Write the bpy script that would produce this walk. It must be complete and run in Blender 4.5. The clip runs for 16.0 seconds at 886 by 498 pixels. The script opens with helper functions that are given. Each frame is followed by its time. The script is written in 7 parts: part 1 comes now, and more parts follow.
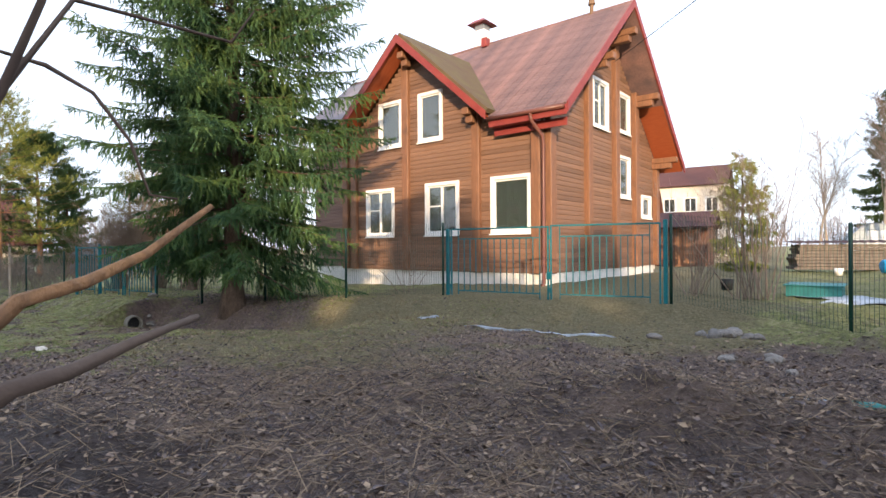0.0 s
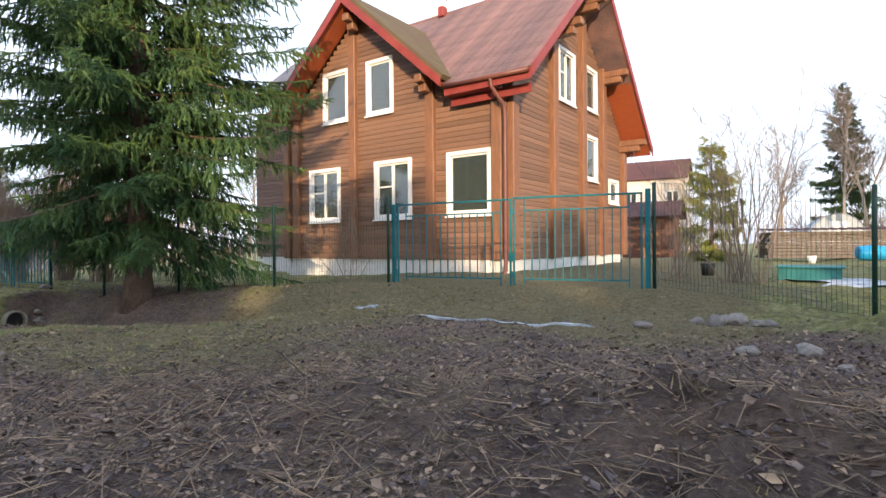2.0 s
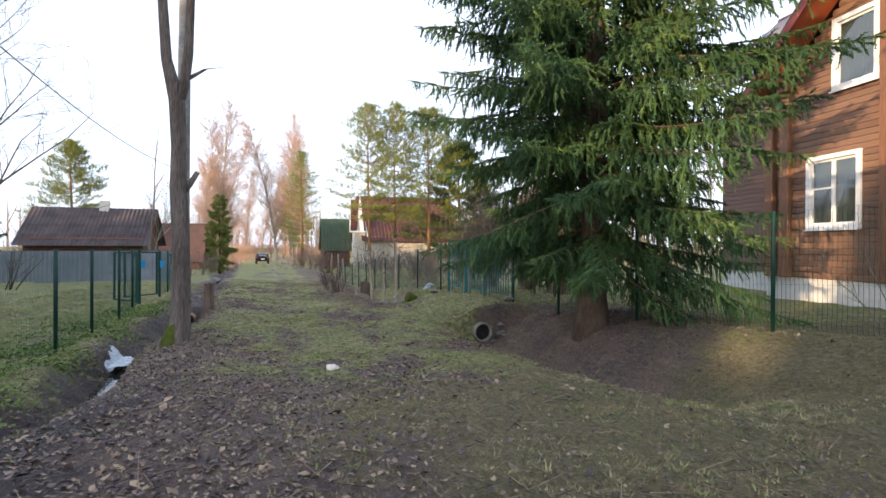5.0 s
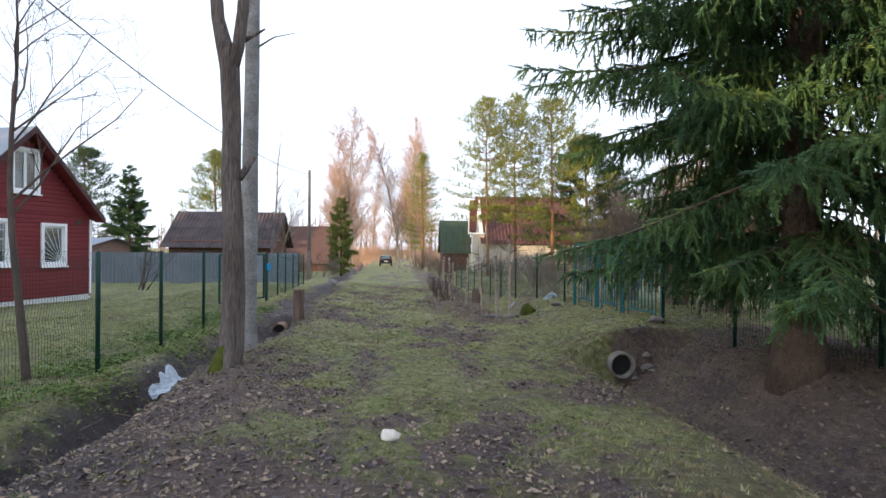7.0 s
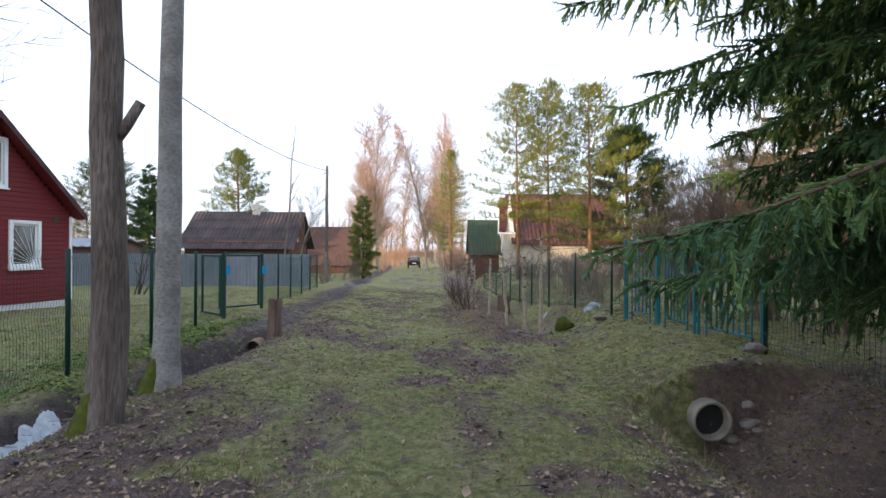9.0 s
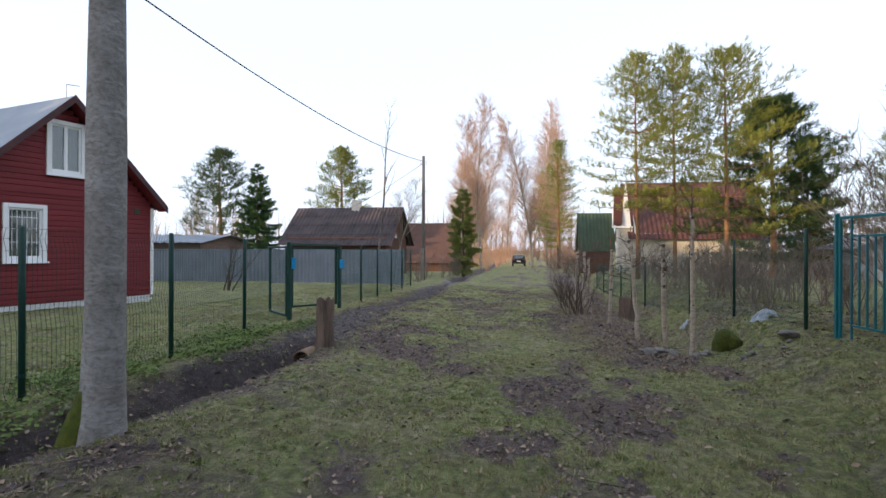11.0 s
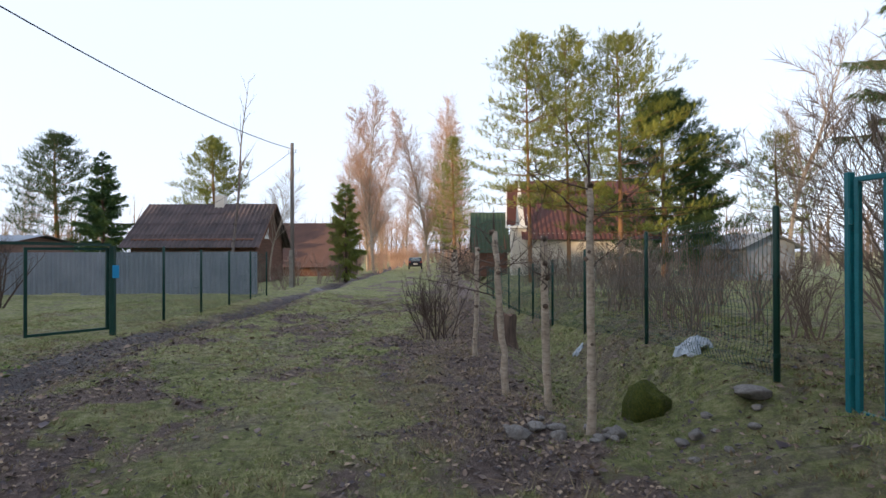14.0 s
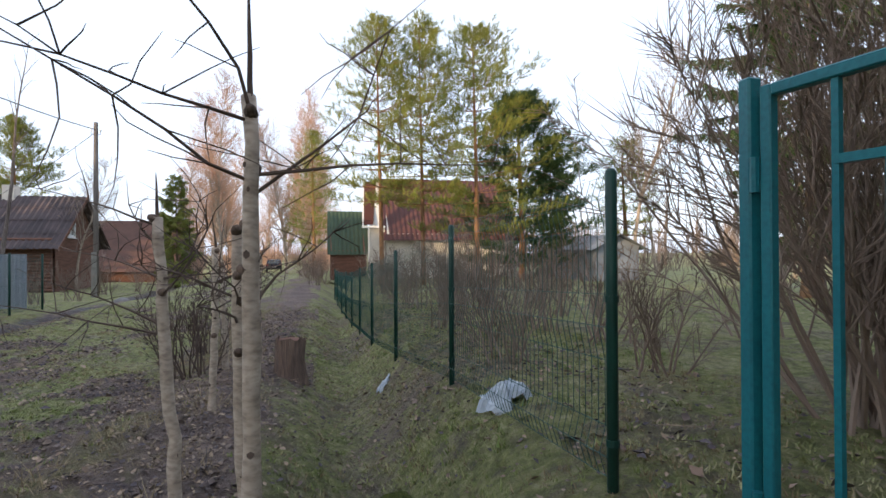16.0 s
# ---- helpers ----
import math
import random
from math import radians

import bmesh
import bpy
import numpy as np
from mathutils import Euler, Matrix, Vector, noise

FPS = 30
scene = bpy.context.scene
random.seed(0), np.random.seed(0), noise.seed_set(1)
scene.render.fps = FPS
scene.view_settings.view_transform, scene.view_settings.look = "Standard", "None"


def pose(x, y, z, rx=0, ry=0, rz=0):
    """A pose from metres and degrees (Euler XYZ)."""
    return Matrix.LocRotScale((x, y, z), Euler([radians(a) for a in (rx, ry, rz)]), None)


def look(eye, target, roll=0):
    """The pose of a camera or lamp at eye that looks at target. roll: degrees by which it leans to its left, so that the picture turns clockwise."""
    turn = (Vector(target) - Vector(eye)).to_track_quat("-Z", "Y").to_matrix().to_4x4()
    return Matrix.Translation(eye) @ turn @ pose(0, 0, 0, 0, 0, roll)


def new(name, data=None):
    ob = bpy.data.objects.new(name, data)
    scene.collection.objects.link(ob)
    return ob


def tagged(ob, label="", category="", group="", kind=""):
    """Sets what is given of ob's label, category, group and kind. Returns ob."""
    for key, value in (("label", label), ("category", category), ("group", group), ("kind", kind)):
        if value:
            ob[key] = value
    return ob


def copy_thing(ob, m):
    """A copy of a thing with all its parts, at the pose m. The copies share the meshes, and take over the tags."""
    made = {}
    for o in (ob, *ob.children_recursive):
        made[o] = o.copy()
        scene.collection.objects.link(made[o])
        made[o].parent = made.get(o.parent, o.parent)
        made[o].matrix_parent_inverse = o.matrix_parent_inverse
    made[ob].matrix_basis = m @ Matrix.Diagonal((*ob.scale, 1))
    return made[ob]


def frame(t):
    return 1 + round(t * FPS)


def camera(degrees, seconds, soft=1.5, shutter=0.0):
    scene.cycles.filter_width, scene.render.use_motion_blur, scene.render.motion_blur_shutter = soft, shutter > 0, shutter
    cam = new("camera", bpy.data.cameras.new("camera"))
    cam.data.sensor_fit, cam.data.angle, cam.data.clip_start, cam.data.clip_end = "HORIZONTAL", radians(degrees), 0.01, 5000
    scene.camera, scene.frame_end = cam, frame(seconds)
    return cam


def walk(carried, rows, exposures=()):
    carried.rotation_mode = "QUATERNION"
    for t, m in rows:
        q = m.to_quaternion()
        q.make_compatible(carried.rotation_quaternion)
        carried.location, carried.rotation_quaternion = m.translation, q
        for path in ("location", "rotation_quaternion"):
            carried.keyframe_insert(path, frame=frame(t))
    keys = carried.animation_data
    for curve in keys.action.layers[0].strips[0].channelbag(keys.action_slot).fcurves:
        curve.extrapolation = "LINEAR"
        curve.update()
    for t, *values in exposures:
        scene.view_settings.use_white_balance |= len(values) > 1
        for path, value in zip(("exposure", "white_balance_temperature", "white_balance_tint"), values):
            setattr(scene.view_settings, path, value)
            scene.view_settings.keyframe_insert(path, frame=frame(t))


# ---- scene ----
cam = camera(78.4, 16.0)
METRES, EYE, TILT, LEAN, TURN = 19.0, 1.82, 0.0, 0.0, 32.1
ROWS = [
    (0.0, 0.0107, -0.0497, -0.0032, 0.13, -0.10, 0.41),
    (0.5, 0.0213, -0.0302, -0.0092, -8.58, -0.23, 0.59),
    (1.0, 0.0253, -0.0114, -0.0177, -14.48, -0.15, 0.54),
    (1.5, 0.0274, 0.0137, -0.0210, -12.38, -0.20, 0.48),
    (2.0, 0.0284, 0.0462, -0.0230, -3.79, -0.34, 0.49),
    (2.5, 0.0217, 0.0732, -0.0180, 6.15, -0.19, 0.32),
    (3.0, 0.0183, 0.0932, -0.0078, 9.03, -0.06, 0.24),
    (3.5, 0.0162, 0.1074, -0.0027, 13.21, 0.32, 0.46),
    (4.0, 0.0022, 0.1306, -0.0053, 23.10, -0.05, -0.09),
    (4.5, -0.0161, 0.1548, -0.0057, 30.41, -0.19, -0.23),
    (5.0, -0.0374, 0.1835, -0.0048, 40.87, -0.24, -0.25),
    (5.2, -0.0463, 0.1956, -0.0044, 42.60, -0.20, -0.25),
    (7.3, -0.1423, 0.3050, -0.0048, 54.55, -0.01, -0.40),
    (7.5, -0.1531, 0.3160, -0.0053, 54.67, 0.01, -0.38),
    (8.0, -0.1800, 0.3436, -0.0065, 54.98, 0.07, -0.34),
    (8.5, -0.2080, 0.3703, -0.0067, 55.65, 0.08, -0.56),
    (9.0, -0.2346, 0.3933, -0.0079, 57.35, 0.14, -0.32),
    (9.5, -0.2658, 0.4144, -0.0103, 61.94, 0.06, -0.50),
    (10.0, -0.2980, 0.4362, -0.0142, 66.95, 0.01, -0.37),
    (12.5, -0.4546, 0.5366, -0.0223, 68.94, 0.01, -0.13),
    (13.0, -0.4790, 0.5654, -0.0230, 68.16, 0.12, -0.02),
    (13.5, -0.4947, 0.5969, -0.0222, 62.04, 0.18, 0.10),
    (14.0, -0.5078, 0.6269, -0.0224, 58.57, 0.30, 0.17),
    (14.5, -0.5221, 0.6575, -0.0219, 54.23, 0.27, 0.17),
    (15.0, -0.5381, 0.6844, -0.0219, 52.41, 0.32, 0.17),
    (15.5, -0.5536, 0.7148, -0.0226, 47.89, 0.31, 0.20),
    (16.0, -0.5660, 0.7467, -0.0225, 45.46, 0.41, 0.30),
]
walk(cam, [(t, pose(0, 0, EYE, TILT, LEAN, TURN) @ pose(METRES * x, METRES * y, METRES * z, 90 + pitch, roll, yaw)) for t, x, y, z, yaw, pitch, roll in ROWS],
     exposures=[(0.0, 0.75), (5.0, 0.72), (9.0, 0.62), (12.5, 0.27), (14.5, 0.32), (16.0, 0.5)])

# ---- light ----
SUN_FROM = Vector((0.5, -0.85, 0.17)).normalized()
world = bpy.data.worlds.new("world")
scene.world = world
world.use_nodes = True
wn = world.node_tree.nodes
wl = world.node_tree.links
sky = wn.new("ShaderNodeTexSky")
sky.sky_type = "NISHITA"
sky.sun_disc = False
sky.sun_elevation = math.asin(SUN_FROM.z)
sky.sun_rotation = math.atan2(SUN_FROM.x, SUN_FROM.y)
sky.air_density, sky.dust_density, sky.ozone_density = 1.0, 2.5, 1.0
haze = wn.new("ShaderNodeMixRGB")
haze.inputs[0].default_value = 0.6
haze.inputs[2].default_value = (7.6, 8.6, 10.7, 1)
wl.new(sky.outputs[0], haze.inputs[1])
wl.new(haze.outputs[0], wn["Background"].inputs[0])
wn["Background"].inputs[1].default_value = 0.15
sun = new("sun", bpy.data.lights.new("sun", "SUN"))
sun.data.energy, sun.data.angle, sun.data.color = 4.2, radians(0.6), (1.0, 0.73, 0.46)
sun.matrix_world = look(SUN_FROM * 100, (0, 0, 0))


# ---- materials ----
def material(name):
    m = bpy.data.materials.new(name)
    m.use_nodes = True
    return m, m.node_tree.nodes, m.node_tree.links, m.node_tree.nodes["Principled BSDF"]


def ramp(n, stops):
    r = n.new("ShaderNodeValToRGB")
    while len(r.color_ramp.elements) < len(stops):
        r.color_ramp.elements.new(0.5)
    for e, (p, c) in zip(r.color_ramp.elements, stops):
        e.position, e.color = p, (*c, 1)
    return r


def surface(name, c1, c2, scale=6.0, rough=0.8, bump=0.3, grain=60.0, stretch=(1, 1, 1), metal=0.0, c3=None, random_shade=0.0, depth=0.01, alpha=None, sheen=0.0):
    """A rough material: two colours mixed by a large noise, a third by a fine one, with relief from the fine one."""
    m, n, l, p = material(name)
    co = n.new("ShaderNodeTexCoord")
    mp = n.new("ShaderNodeMapping")
    mp.inputs["Scale"].default_value = stretch
    l.new(co.outputs["Object"], mp.inputs[0])
    big = n.new("ShaderNodeTexNoise")
    big.inputs["Scale"].default_value, big.inputs["Detail"].default_value = scale, 6
    fine = n.new("ShaderNodeTexNoise")
    fine.inputs["Scale"].default_value, fine.inputs["Detail"].default_value = grain, 5
    for t in (big, fine):
        l.new(mp.outputs[0], t.inputs["Vector"])
    r = ramp(n, [(0.32, c1), (0.68, c2)])
    l.new(big.outputs["Fac"], r.inputs[0])
    mix = n.new("ShaderNodeMixRGB")
    mix.blend_type = "MIX"
    fr = ramp(n, [(0.42, (0, 0, 0)), (0.72, (1, 1, 1))])
    l.new(fine.outputs["Fac"], fr.inputs[0])
    k = n.new("ShaderNodeMath")
    k.operation = "MULTIPLY"
    k.inputs[1].default_value = 0.6
    l.new(fr.outputs[0], k.inputs[0])
    l.new(k.outputs[0], mix.inputs[0])
    l.new(r.outputs[0], mix.inputs[1])
    mix.inputs[2].default_value = (*(c3 or [0.385 * (a + b) for a, b in zip(c1, c2)]), 1)
    out = mix.outputs[0]
    if random_shade:
        info = n.new("ShaderNodeObjectInfo")
        hsv = n.new("ShaderNodeHueSaturation")
        mr = n.new("ShaderNodeMapRange")
        mr.inputs[3].default_value, mr.inputs[4].default_value = 1 - random_shade, 1 + random_shade
        l.new(info.outputs["Random"], mr.inputs[0])
        l.new(mr.outputs[0], hsv.inputs["Value"])
        l.new(out, hsv.inputs["Color"])
        out = hsv.outputs[0]
    l.new(out, p.inputs["Base Color"])
    p.inputs["Roughness"].default_value, p.inputs["Metallic"].default_value = rough, metal
    p.inputs["Specular IOR Level"].default_value = 0.3
    if bump:
        b = n.new("ShaderNodeBump")
        b.inputs["Strength"].default_value, b.inputs["Distance"].default_value = bump, depth
        l.new(fine.outputs["Fac"], b.inputs["Height"])
        l.new(b.outputs[0], p.inputs["Normal"])
    return m


def island(name, colours, rough=0.7, translucent=0.0, patch=0.0, share=0.5):
    """Leaves, needles and blades: each piece takes its own shade; patch is the scale of a drift of shade from tuft to tuft."""
    m, n, l, p = material(name)
    g = n.new("ShaderNodeNewGeometry")
    r = ramp(n, [(i / max(1, len(colours) - 1), c) for i, c in enumerate(colours)])
    if patch:
        co = n.new("ShaderNodeTexCoord")
        drift = n.new("ShaderNodeTexNoise")
        drift.inputs["Scale"].default_value, drift.inputs["Detail"].default_value = patch, 3
        wide = n.new("ShaderNodeMapRange")
        wide.inputs[1].default_value, wide.inputs[2].default_value = 0.3, 0.7
        l.new(co.outputs["Object"], drift.inputs["Vector"])
        l.new(drift.outputs["Fac"], wide.inputs[0])
        mx = n.new("ShaderNodeMix")
        mx.inputs[0].default_value = share
        l.new(g.outputs["Random Per Island"], mx.inputs[2])
        l.new(wide.outputs[0], mx.inputs[3])
        l.new(mx.outputs[0], r.inputs[0])
    else:
        l.new(g.outputs["Random Per Island"], r.inputs[0])
    l.new(r.outputs[0], p.inputs["Base Color"])
    p.inputs["Roughness"].default_value = rough
    p.inputs["Specular IOR Level"].default_value = 0.25
    if translucent:
        t = n.new("ShaderNodeBsdfTranslucent")
        l.new(r.outputs[0], t.inputs[0])
        mx = n.new("ShaderNodeMixShader")
        mx.inputs[0].default_value = translucent
        l.new(p.outputs[0], mx.inputs[1])
        l.new(t.outputs[0], mx.inputs[2])
        l.new(mx.outputs[0], n["Material Output"].inputs[0])
    return m


WOOD = surface("stained_log", (0.165, 0.105, 0.08), (0.29, 0.15, 0.082), 0.8, 0.55, 0.35, 30, (1, 1, 5), c3=(0.085, 0.05, 0.04), random_shade=0.2)
WOOD_POST = surface("stained_post", (0.17, 0.092, 0.058), (0.27, 0.135, 0.075), 2.5, 0.5, 0.3, 30, (7, 7, 1), c3=(0.14, 0.045, 0.02))
GREYWOOD = surface("weathered_boards", (0.16, 0.10, 0.085), (0.24, 0.15, 0.12), 2.0, 0.8, 0.4, 40, (1, 1, 8), random_shade=0.12)
TRIM_RED = surface("red_paint", (0.21, 0.036, 0.034), (0.27, 0.055, 0.045), 3, 0.5, 0.15, 40)
SOFFIT = surface("orange_boards", (0.31, 0.075, 0.03), (0.38, 0.10, 0.04), 3, 0.55, 0.2, 30, (1, 8, 1))
WHITE = surface("white_paint", (0.78, 0.78, 0.78), (0.84, 0.84, 0.84), 3, 0.45, 0.08, 50, c3=(0.74, 0.74, 0.73))
PLINTH = surface("whitewashed_block", (0.62, 0.61, 0.60), (0.76, 0.75, 0.73), 2.5, 0.9, 0.6, 45, c3=(0.5, 0.5, 0.48), random_shade=0.06)
TEAL = surface("teal_paint", (0.008, 0.115, 0.14), (0.012, 0.15, 0.175), 4, 0.4, 0.1, 70, c3=(0.008, 0.085, 0.105))
GREENMETAL = surface("green_paint", (0.006, 0.035, 0.028), (0.009, 0.05, 0.038), 4, 0.45, 0.08, 70, c3=(0.008, 0.03, 0.024))
WIRE = surface("green_wire", (0.008, 0.05, 0.04), (0.012, 0.07, 0.055), 4, 0.45, 0.0, 60)
BARK_GREY = surface("grey_bark", (0.15, 0.115, 0.10), (0.30, 0.25, 0.22), 2.2, 0.95, 1.0, 13, (3.2, 3.2, 0.5), c3=(0.05, 0.04, 0.036), depth=0.12)
BARK_ASPEN = surface("aspen_bark", (0.22, 0.21, 0.20), (0.36, 0.35, 0.34), 3, 0.9, 0.6, 22, (1, 1, 1.5), c3=(0.12, 0.105, 0.092), depth=0.03)
BARK_SPRUCE = surface("spruce_bark", (0.10, 0.07, 0.052), (0.18, 0.13, 0.10), 5, 0.95, 0.9, 30, (2, 2, 0.8), c3=(0.055, 0.04, 0.032), depth=0.03)
BARK_PINE = surface("pine_bark", (0.20, 0.11, 0.06), (0.32, 0.17, 0.08), 4, 0.9, 0.8, 24, (2, 2, 0.8), c3=(0.10, 0.06, 0.04), depth=0.02)
BARK_BIRCH = surface("birch_bark", (0.32, 0.26, 0.20), (0.50, 0.42, 0.34), 4, 0.85, 0.6, 22, (1.0, 1.0, 2.2), c3=(0.12, 0.09, 0.07), depth=0.008)
TWIG_DARK = surface("dark_twig", (0.07, 0.05, 0.042), (0.13, 0.095, 0.075), 5, 0.9, 0.3, 60)
# the orange glow of low sun is put into this twig colour
TWIG_LIT = surface("sunlit_twig", (0.46, 0.30, 0.22), (0.62, 0.42, 0.31), 1.0, 0.9, 0.0, 20)
TWIG_GREY = surface("grey_twig", (0.20, 0.15, 0.12), (0.30, 0.235, 0.19), 2, 0.9, 0.0, 20)
REDWALL = surface("dark_red_boards", (0.155, 0.018, 0.022), (0.21, 0.028, 0.032), 1.6, 0.6, 0.25, 40, (1, 1, 8), c3=(0.11, 0.016, 0.02), random_shade=0.08)
DARKROOF = surface("dark_roof_felt", (0.06, 0.03, 0.032), (0.10, 0.05, 0.05), 2, 0.85, 0.3, 50)
SHINGLE = surface("red_shingle", (0.12, 0.085, 0.09), (0.28, 0.16, 0.145), 1.3, 0.85, 0.6, 24, c3=(0.10, 0.07, 0.075), random_shade=0.12)
MOSSROOF = surface("mossy_shingle", (0.105, 0.07, 0.05), (0.125, 0.105, 0.05), 1.5, 0.95, 0.7, 30, c3=(0.11, 0.08, 0.05))
GREYROOF = surface("grey_shingle", (0.16, 0.15, 0.17), (0.24, 0.22, 0.24), 1.2, 0.85, 0.4, 30)
# sheet colour darkened to hold the shade that lies on the cottage roof
SLATE_OLD = surface("old_corrugated_sheet", (0.055, 0.047, 0.05), (0.105, 0.08, 0.08), 1.2, 0.9, 0.4, 25, (1, 1, 1), c3=(0.10, 0.07, 0.065))
# crimson dulled and browned, with the pines' shade put into the colour
REDROOF = surface("crimson_sheet_roof", (0.085, 0.028, 0.028), (0.12, 0.045, 0.04), 0.5, 0.7, 0.1, 30, c3=(0.075, 0.055, 0.03))
BROWNROOF = surface("brown_roof", (0.09, 0.05, 0.04), (0.13, 0.07, 0.055), 1.5, 0.8, 0.2, 30)
GREENROOF = surface("green_roof", (0.03, 0.055, 0.032), (0.045, 0.075, 0.042), 1.5, 0.6, 0.1, 30)
OLDWOOD = surface("old_timber", (0.11, 0.055, 0.04), (0.19, 0.10, 0.07), 2, 0.9, 0.4, 40, (1, 1, 6))
GREYSHEET = surface("galvanised_sheet", (0.20, 0.225, 0.26), (0.27, 0.295, 0.33), 1.2, 0.5, 0.1, 40, metal=0.2)
POLEWOOD = surface("weathered_pole", (0.10, 0.085, 0.075), (0.20, 0.175, 0.155), 3, 0.95, 0.8, 30, (4, 4, 0.5))
STUMPWOOD = surface("stump_wood", (0.10, 0.07, 0.058), (0.22, 0.155, 0.12), 3, 0.95, 1.0, 18, (4, 4, 0.4), c3=(0.05, 0.036, 0.03), depth=0.02)
CUTWOOD = surface("cut_wood", (0.42, 0.27, 0.15), (0.55, 0.38, 0.22), 9, 0.9, 0.3, 60)
CONCRETE = surface("concrete", (0.17, 0.16, 0.14), (0.27, 0.255, 0.225), 6, 0.95, 0.6, 50, c3=(0.2, 0.19, 0.15))
STONE = surface("field_stone", (0.15, 0.14, 0.13), (0.27, 0.25, 0.235), 5, 0.9, 0.7, 35, random_shade=0.2)
MOSS = surface("moss", (0.06, 0.085, 0.014), (0.14, 0.155, 0.022), 12, 1.0, 1.0, 120, c3=(0.05, 0.06, 0.012), depth=0.02)
PLASTIC = surface("pale_plastic_film", (0.28, 0.33, 0.38), (0.44, 0.49, 0.54), 9, 0.35, 0.6, 30)
SNOW = surface("old_snow", (0.20, 0.23, 0.27), (0.50, 0.56, 0.63), 5, 0.5, 0.5, 60, c3=(0.24, 0.26, 0.28))
BLACK = surface("black_rubber", (0.012, 0.012, 0.013), (0.02, 0.02, 0.021), 5, 0.6, 0.0, 30)
CARPAINT = surface("dark_car_paint", (0.015, 0.018, 0.03), (0.02, 0.024, 0.038), 3, 0.2, 0.0, 30)
BLUE = surface("blue_plastic", (0.015, 0.24, 0.50), (0.02, 0.29, 0.56), 4, 0.4, 0.05, 30)
TEALBOX = surface("teal_boards", (0.03, 0.17, 0.17), (0.045, 0.22, 0.22), 4, 0.6, 0.2, 30)
LIGHTWALL = surface("pale_render", (0.62, 0.56, 0.48), (0.72, 0.66, 0.58), 2, 0.9, 0.2, 30)
CABLE = surface("black_cable", (0.015, 0.015, 0.018), (0.02, 0.02, 0.024), 5, 0.6, 0.0, 30)
GUTTER = surface("brown_gutter", (0.13, 0.05, 0.04), (0.17, 0.07, 0.055), 4, 0.35, 0.05, 40)
RUST = surface("rusty_pipe", (0.16, 0.10, 0.06), (0.24, 0.15, 0.09), 6, 0.7, 0.3, 50)
CURTAIN = surface("pale_curtain", (0.55, 0.53, 0.50), (0.66, 0.64, 0.60), 5, 0.9, 0.2, 30, (9, 9, 1))
INNER = surface("dim_room", (0.34, 0.33, 0.31), (0.42, 0.41, 0.39), 2, 0.9, 0.1, 30)
NEEDLE = island("spruce_needles", [(0.024, 0.065, 0.035), (0.05, 0.11, 0.048), (0.085, 0.155, 0.05), (0.18, 0.24, 0.06)], 0.6, 0.0, 1.6, 0.6)
# yellow-green raised so that crowns carry the low sun in their colour
NEEDLE_LIT = island("sunlit_needles", [(0.09, 0.13, 0.035), (0.16, 0.20, 0.045), (0.25, 0.26, 0.055), (0.34, 0.32, 0.07)], 0.6, 0.0, 0.8, 0.5)
NEEDLE_DRY = island("dull_needles", [(0.035, 0.07, 0.025), (0.06, 0.10, 0.033), (0.09, 0.125, 0.04)], 0.7)
GRASS = island("grass_blades", [(0.13, 0.16, 0.06), (0.21, 0.245, 0.085), (0.29, 0.30, 0.12), (0.42, 0.37, 0.22), (0.25, 0.20, 0.16)], 0.8, 0.15, 1.1, 0.6)
GRASS_FRESH = island("fresh_grass", [(0.10, 0.14, 0.04), (0.14, 0.18, 0.05), (0.19, 0.22, 0.06), (0.12, 0.15, 0.05)], 0.8, 0.15)
HERB = island("low_herbs", [(0.045, 0.075, 0.02), (0.08, 0.13, 0.03), (0.13, 0.19, 0.045), (0.17, 0.21, 0.06), (0.13, 0.10, 0.06)], 0.7, 0.15, 1.4, 0.5)
STRAW = island("dry_grass", [(0.18, 0.13, 0.065), (0.27, 0.20, 0.11), (0.34, 0.27, 0.16), (0.14, 0.12, 0.05)], 0.8, 0.15)
LEAF = island("leaf_litter", [(0.035, 0.03, 0.034), (0.075, 0.058, 0.058), (0.16, 0.115, 0.09), (0.34, 0.25, 0.17), (0.10, 0.08, 0.085), (0.055, 0.045, 0.05), (0.21, 0.14, 0.10), (0.33, 0.26, 0.20)], 0.7, 0.0, 2.3, 0.35)
STALK = island("dry_stalks", [(0.05, 0.04, 0.035), (0.14, 0.10, 0.075), (0.34, 0.25, 0.17), (0.10, 0.085, 0.08), (0.045, 0.038, 0.04), (0.20, 0.13, 0.09)], 0.8, 0.0, 1.7, 0.4)
GLASS, gn, gl_, gp = material("window_glass")
gp.inputs["Base Color"].default_value = (0.055, 0.075, 0.07, 1)
gp.inputs["Roughness"].default_value = 0.03
gp.inputs["Specular IOR Level"].default_value = 1.0
gp.inputs["IOR"].default_value = 1.75
gp.inputs["Alpha"].default_value = 0.65
WATER, gn, gl_, gp = material("ditch_water")
gp.inputs["Base Color"].default_value = (0.02, 0.02, 0.018, 1)
gp.inputs["Roughness"].default_value = 0.06


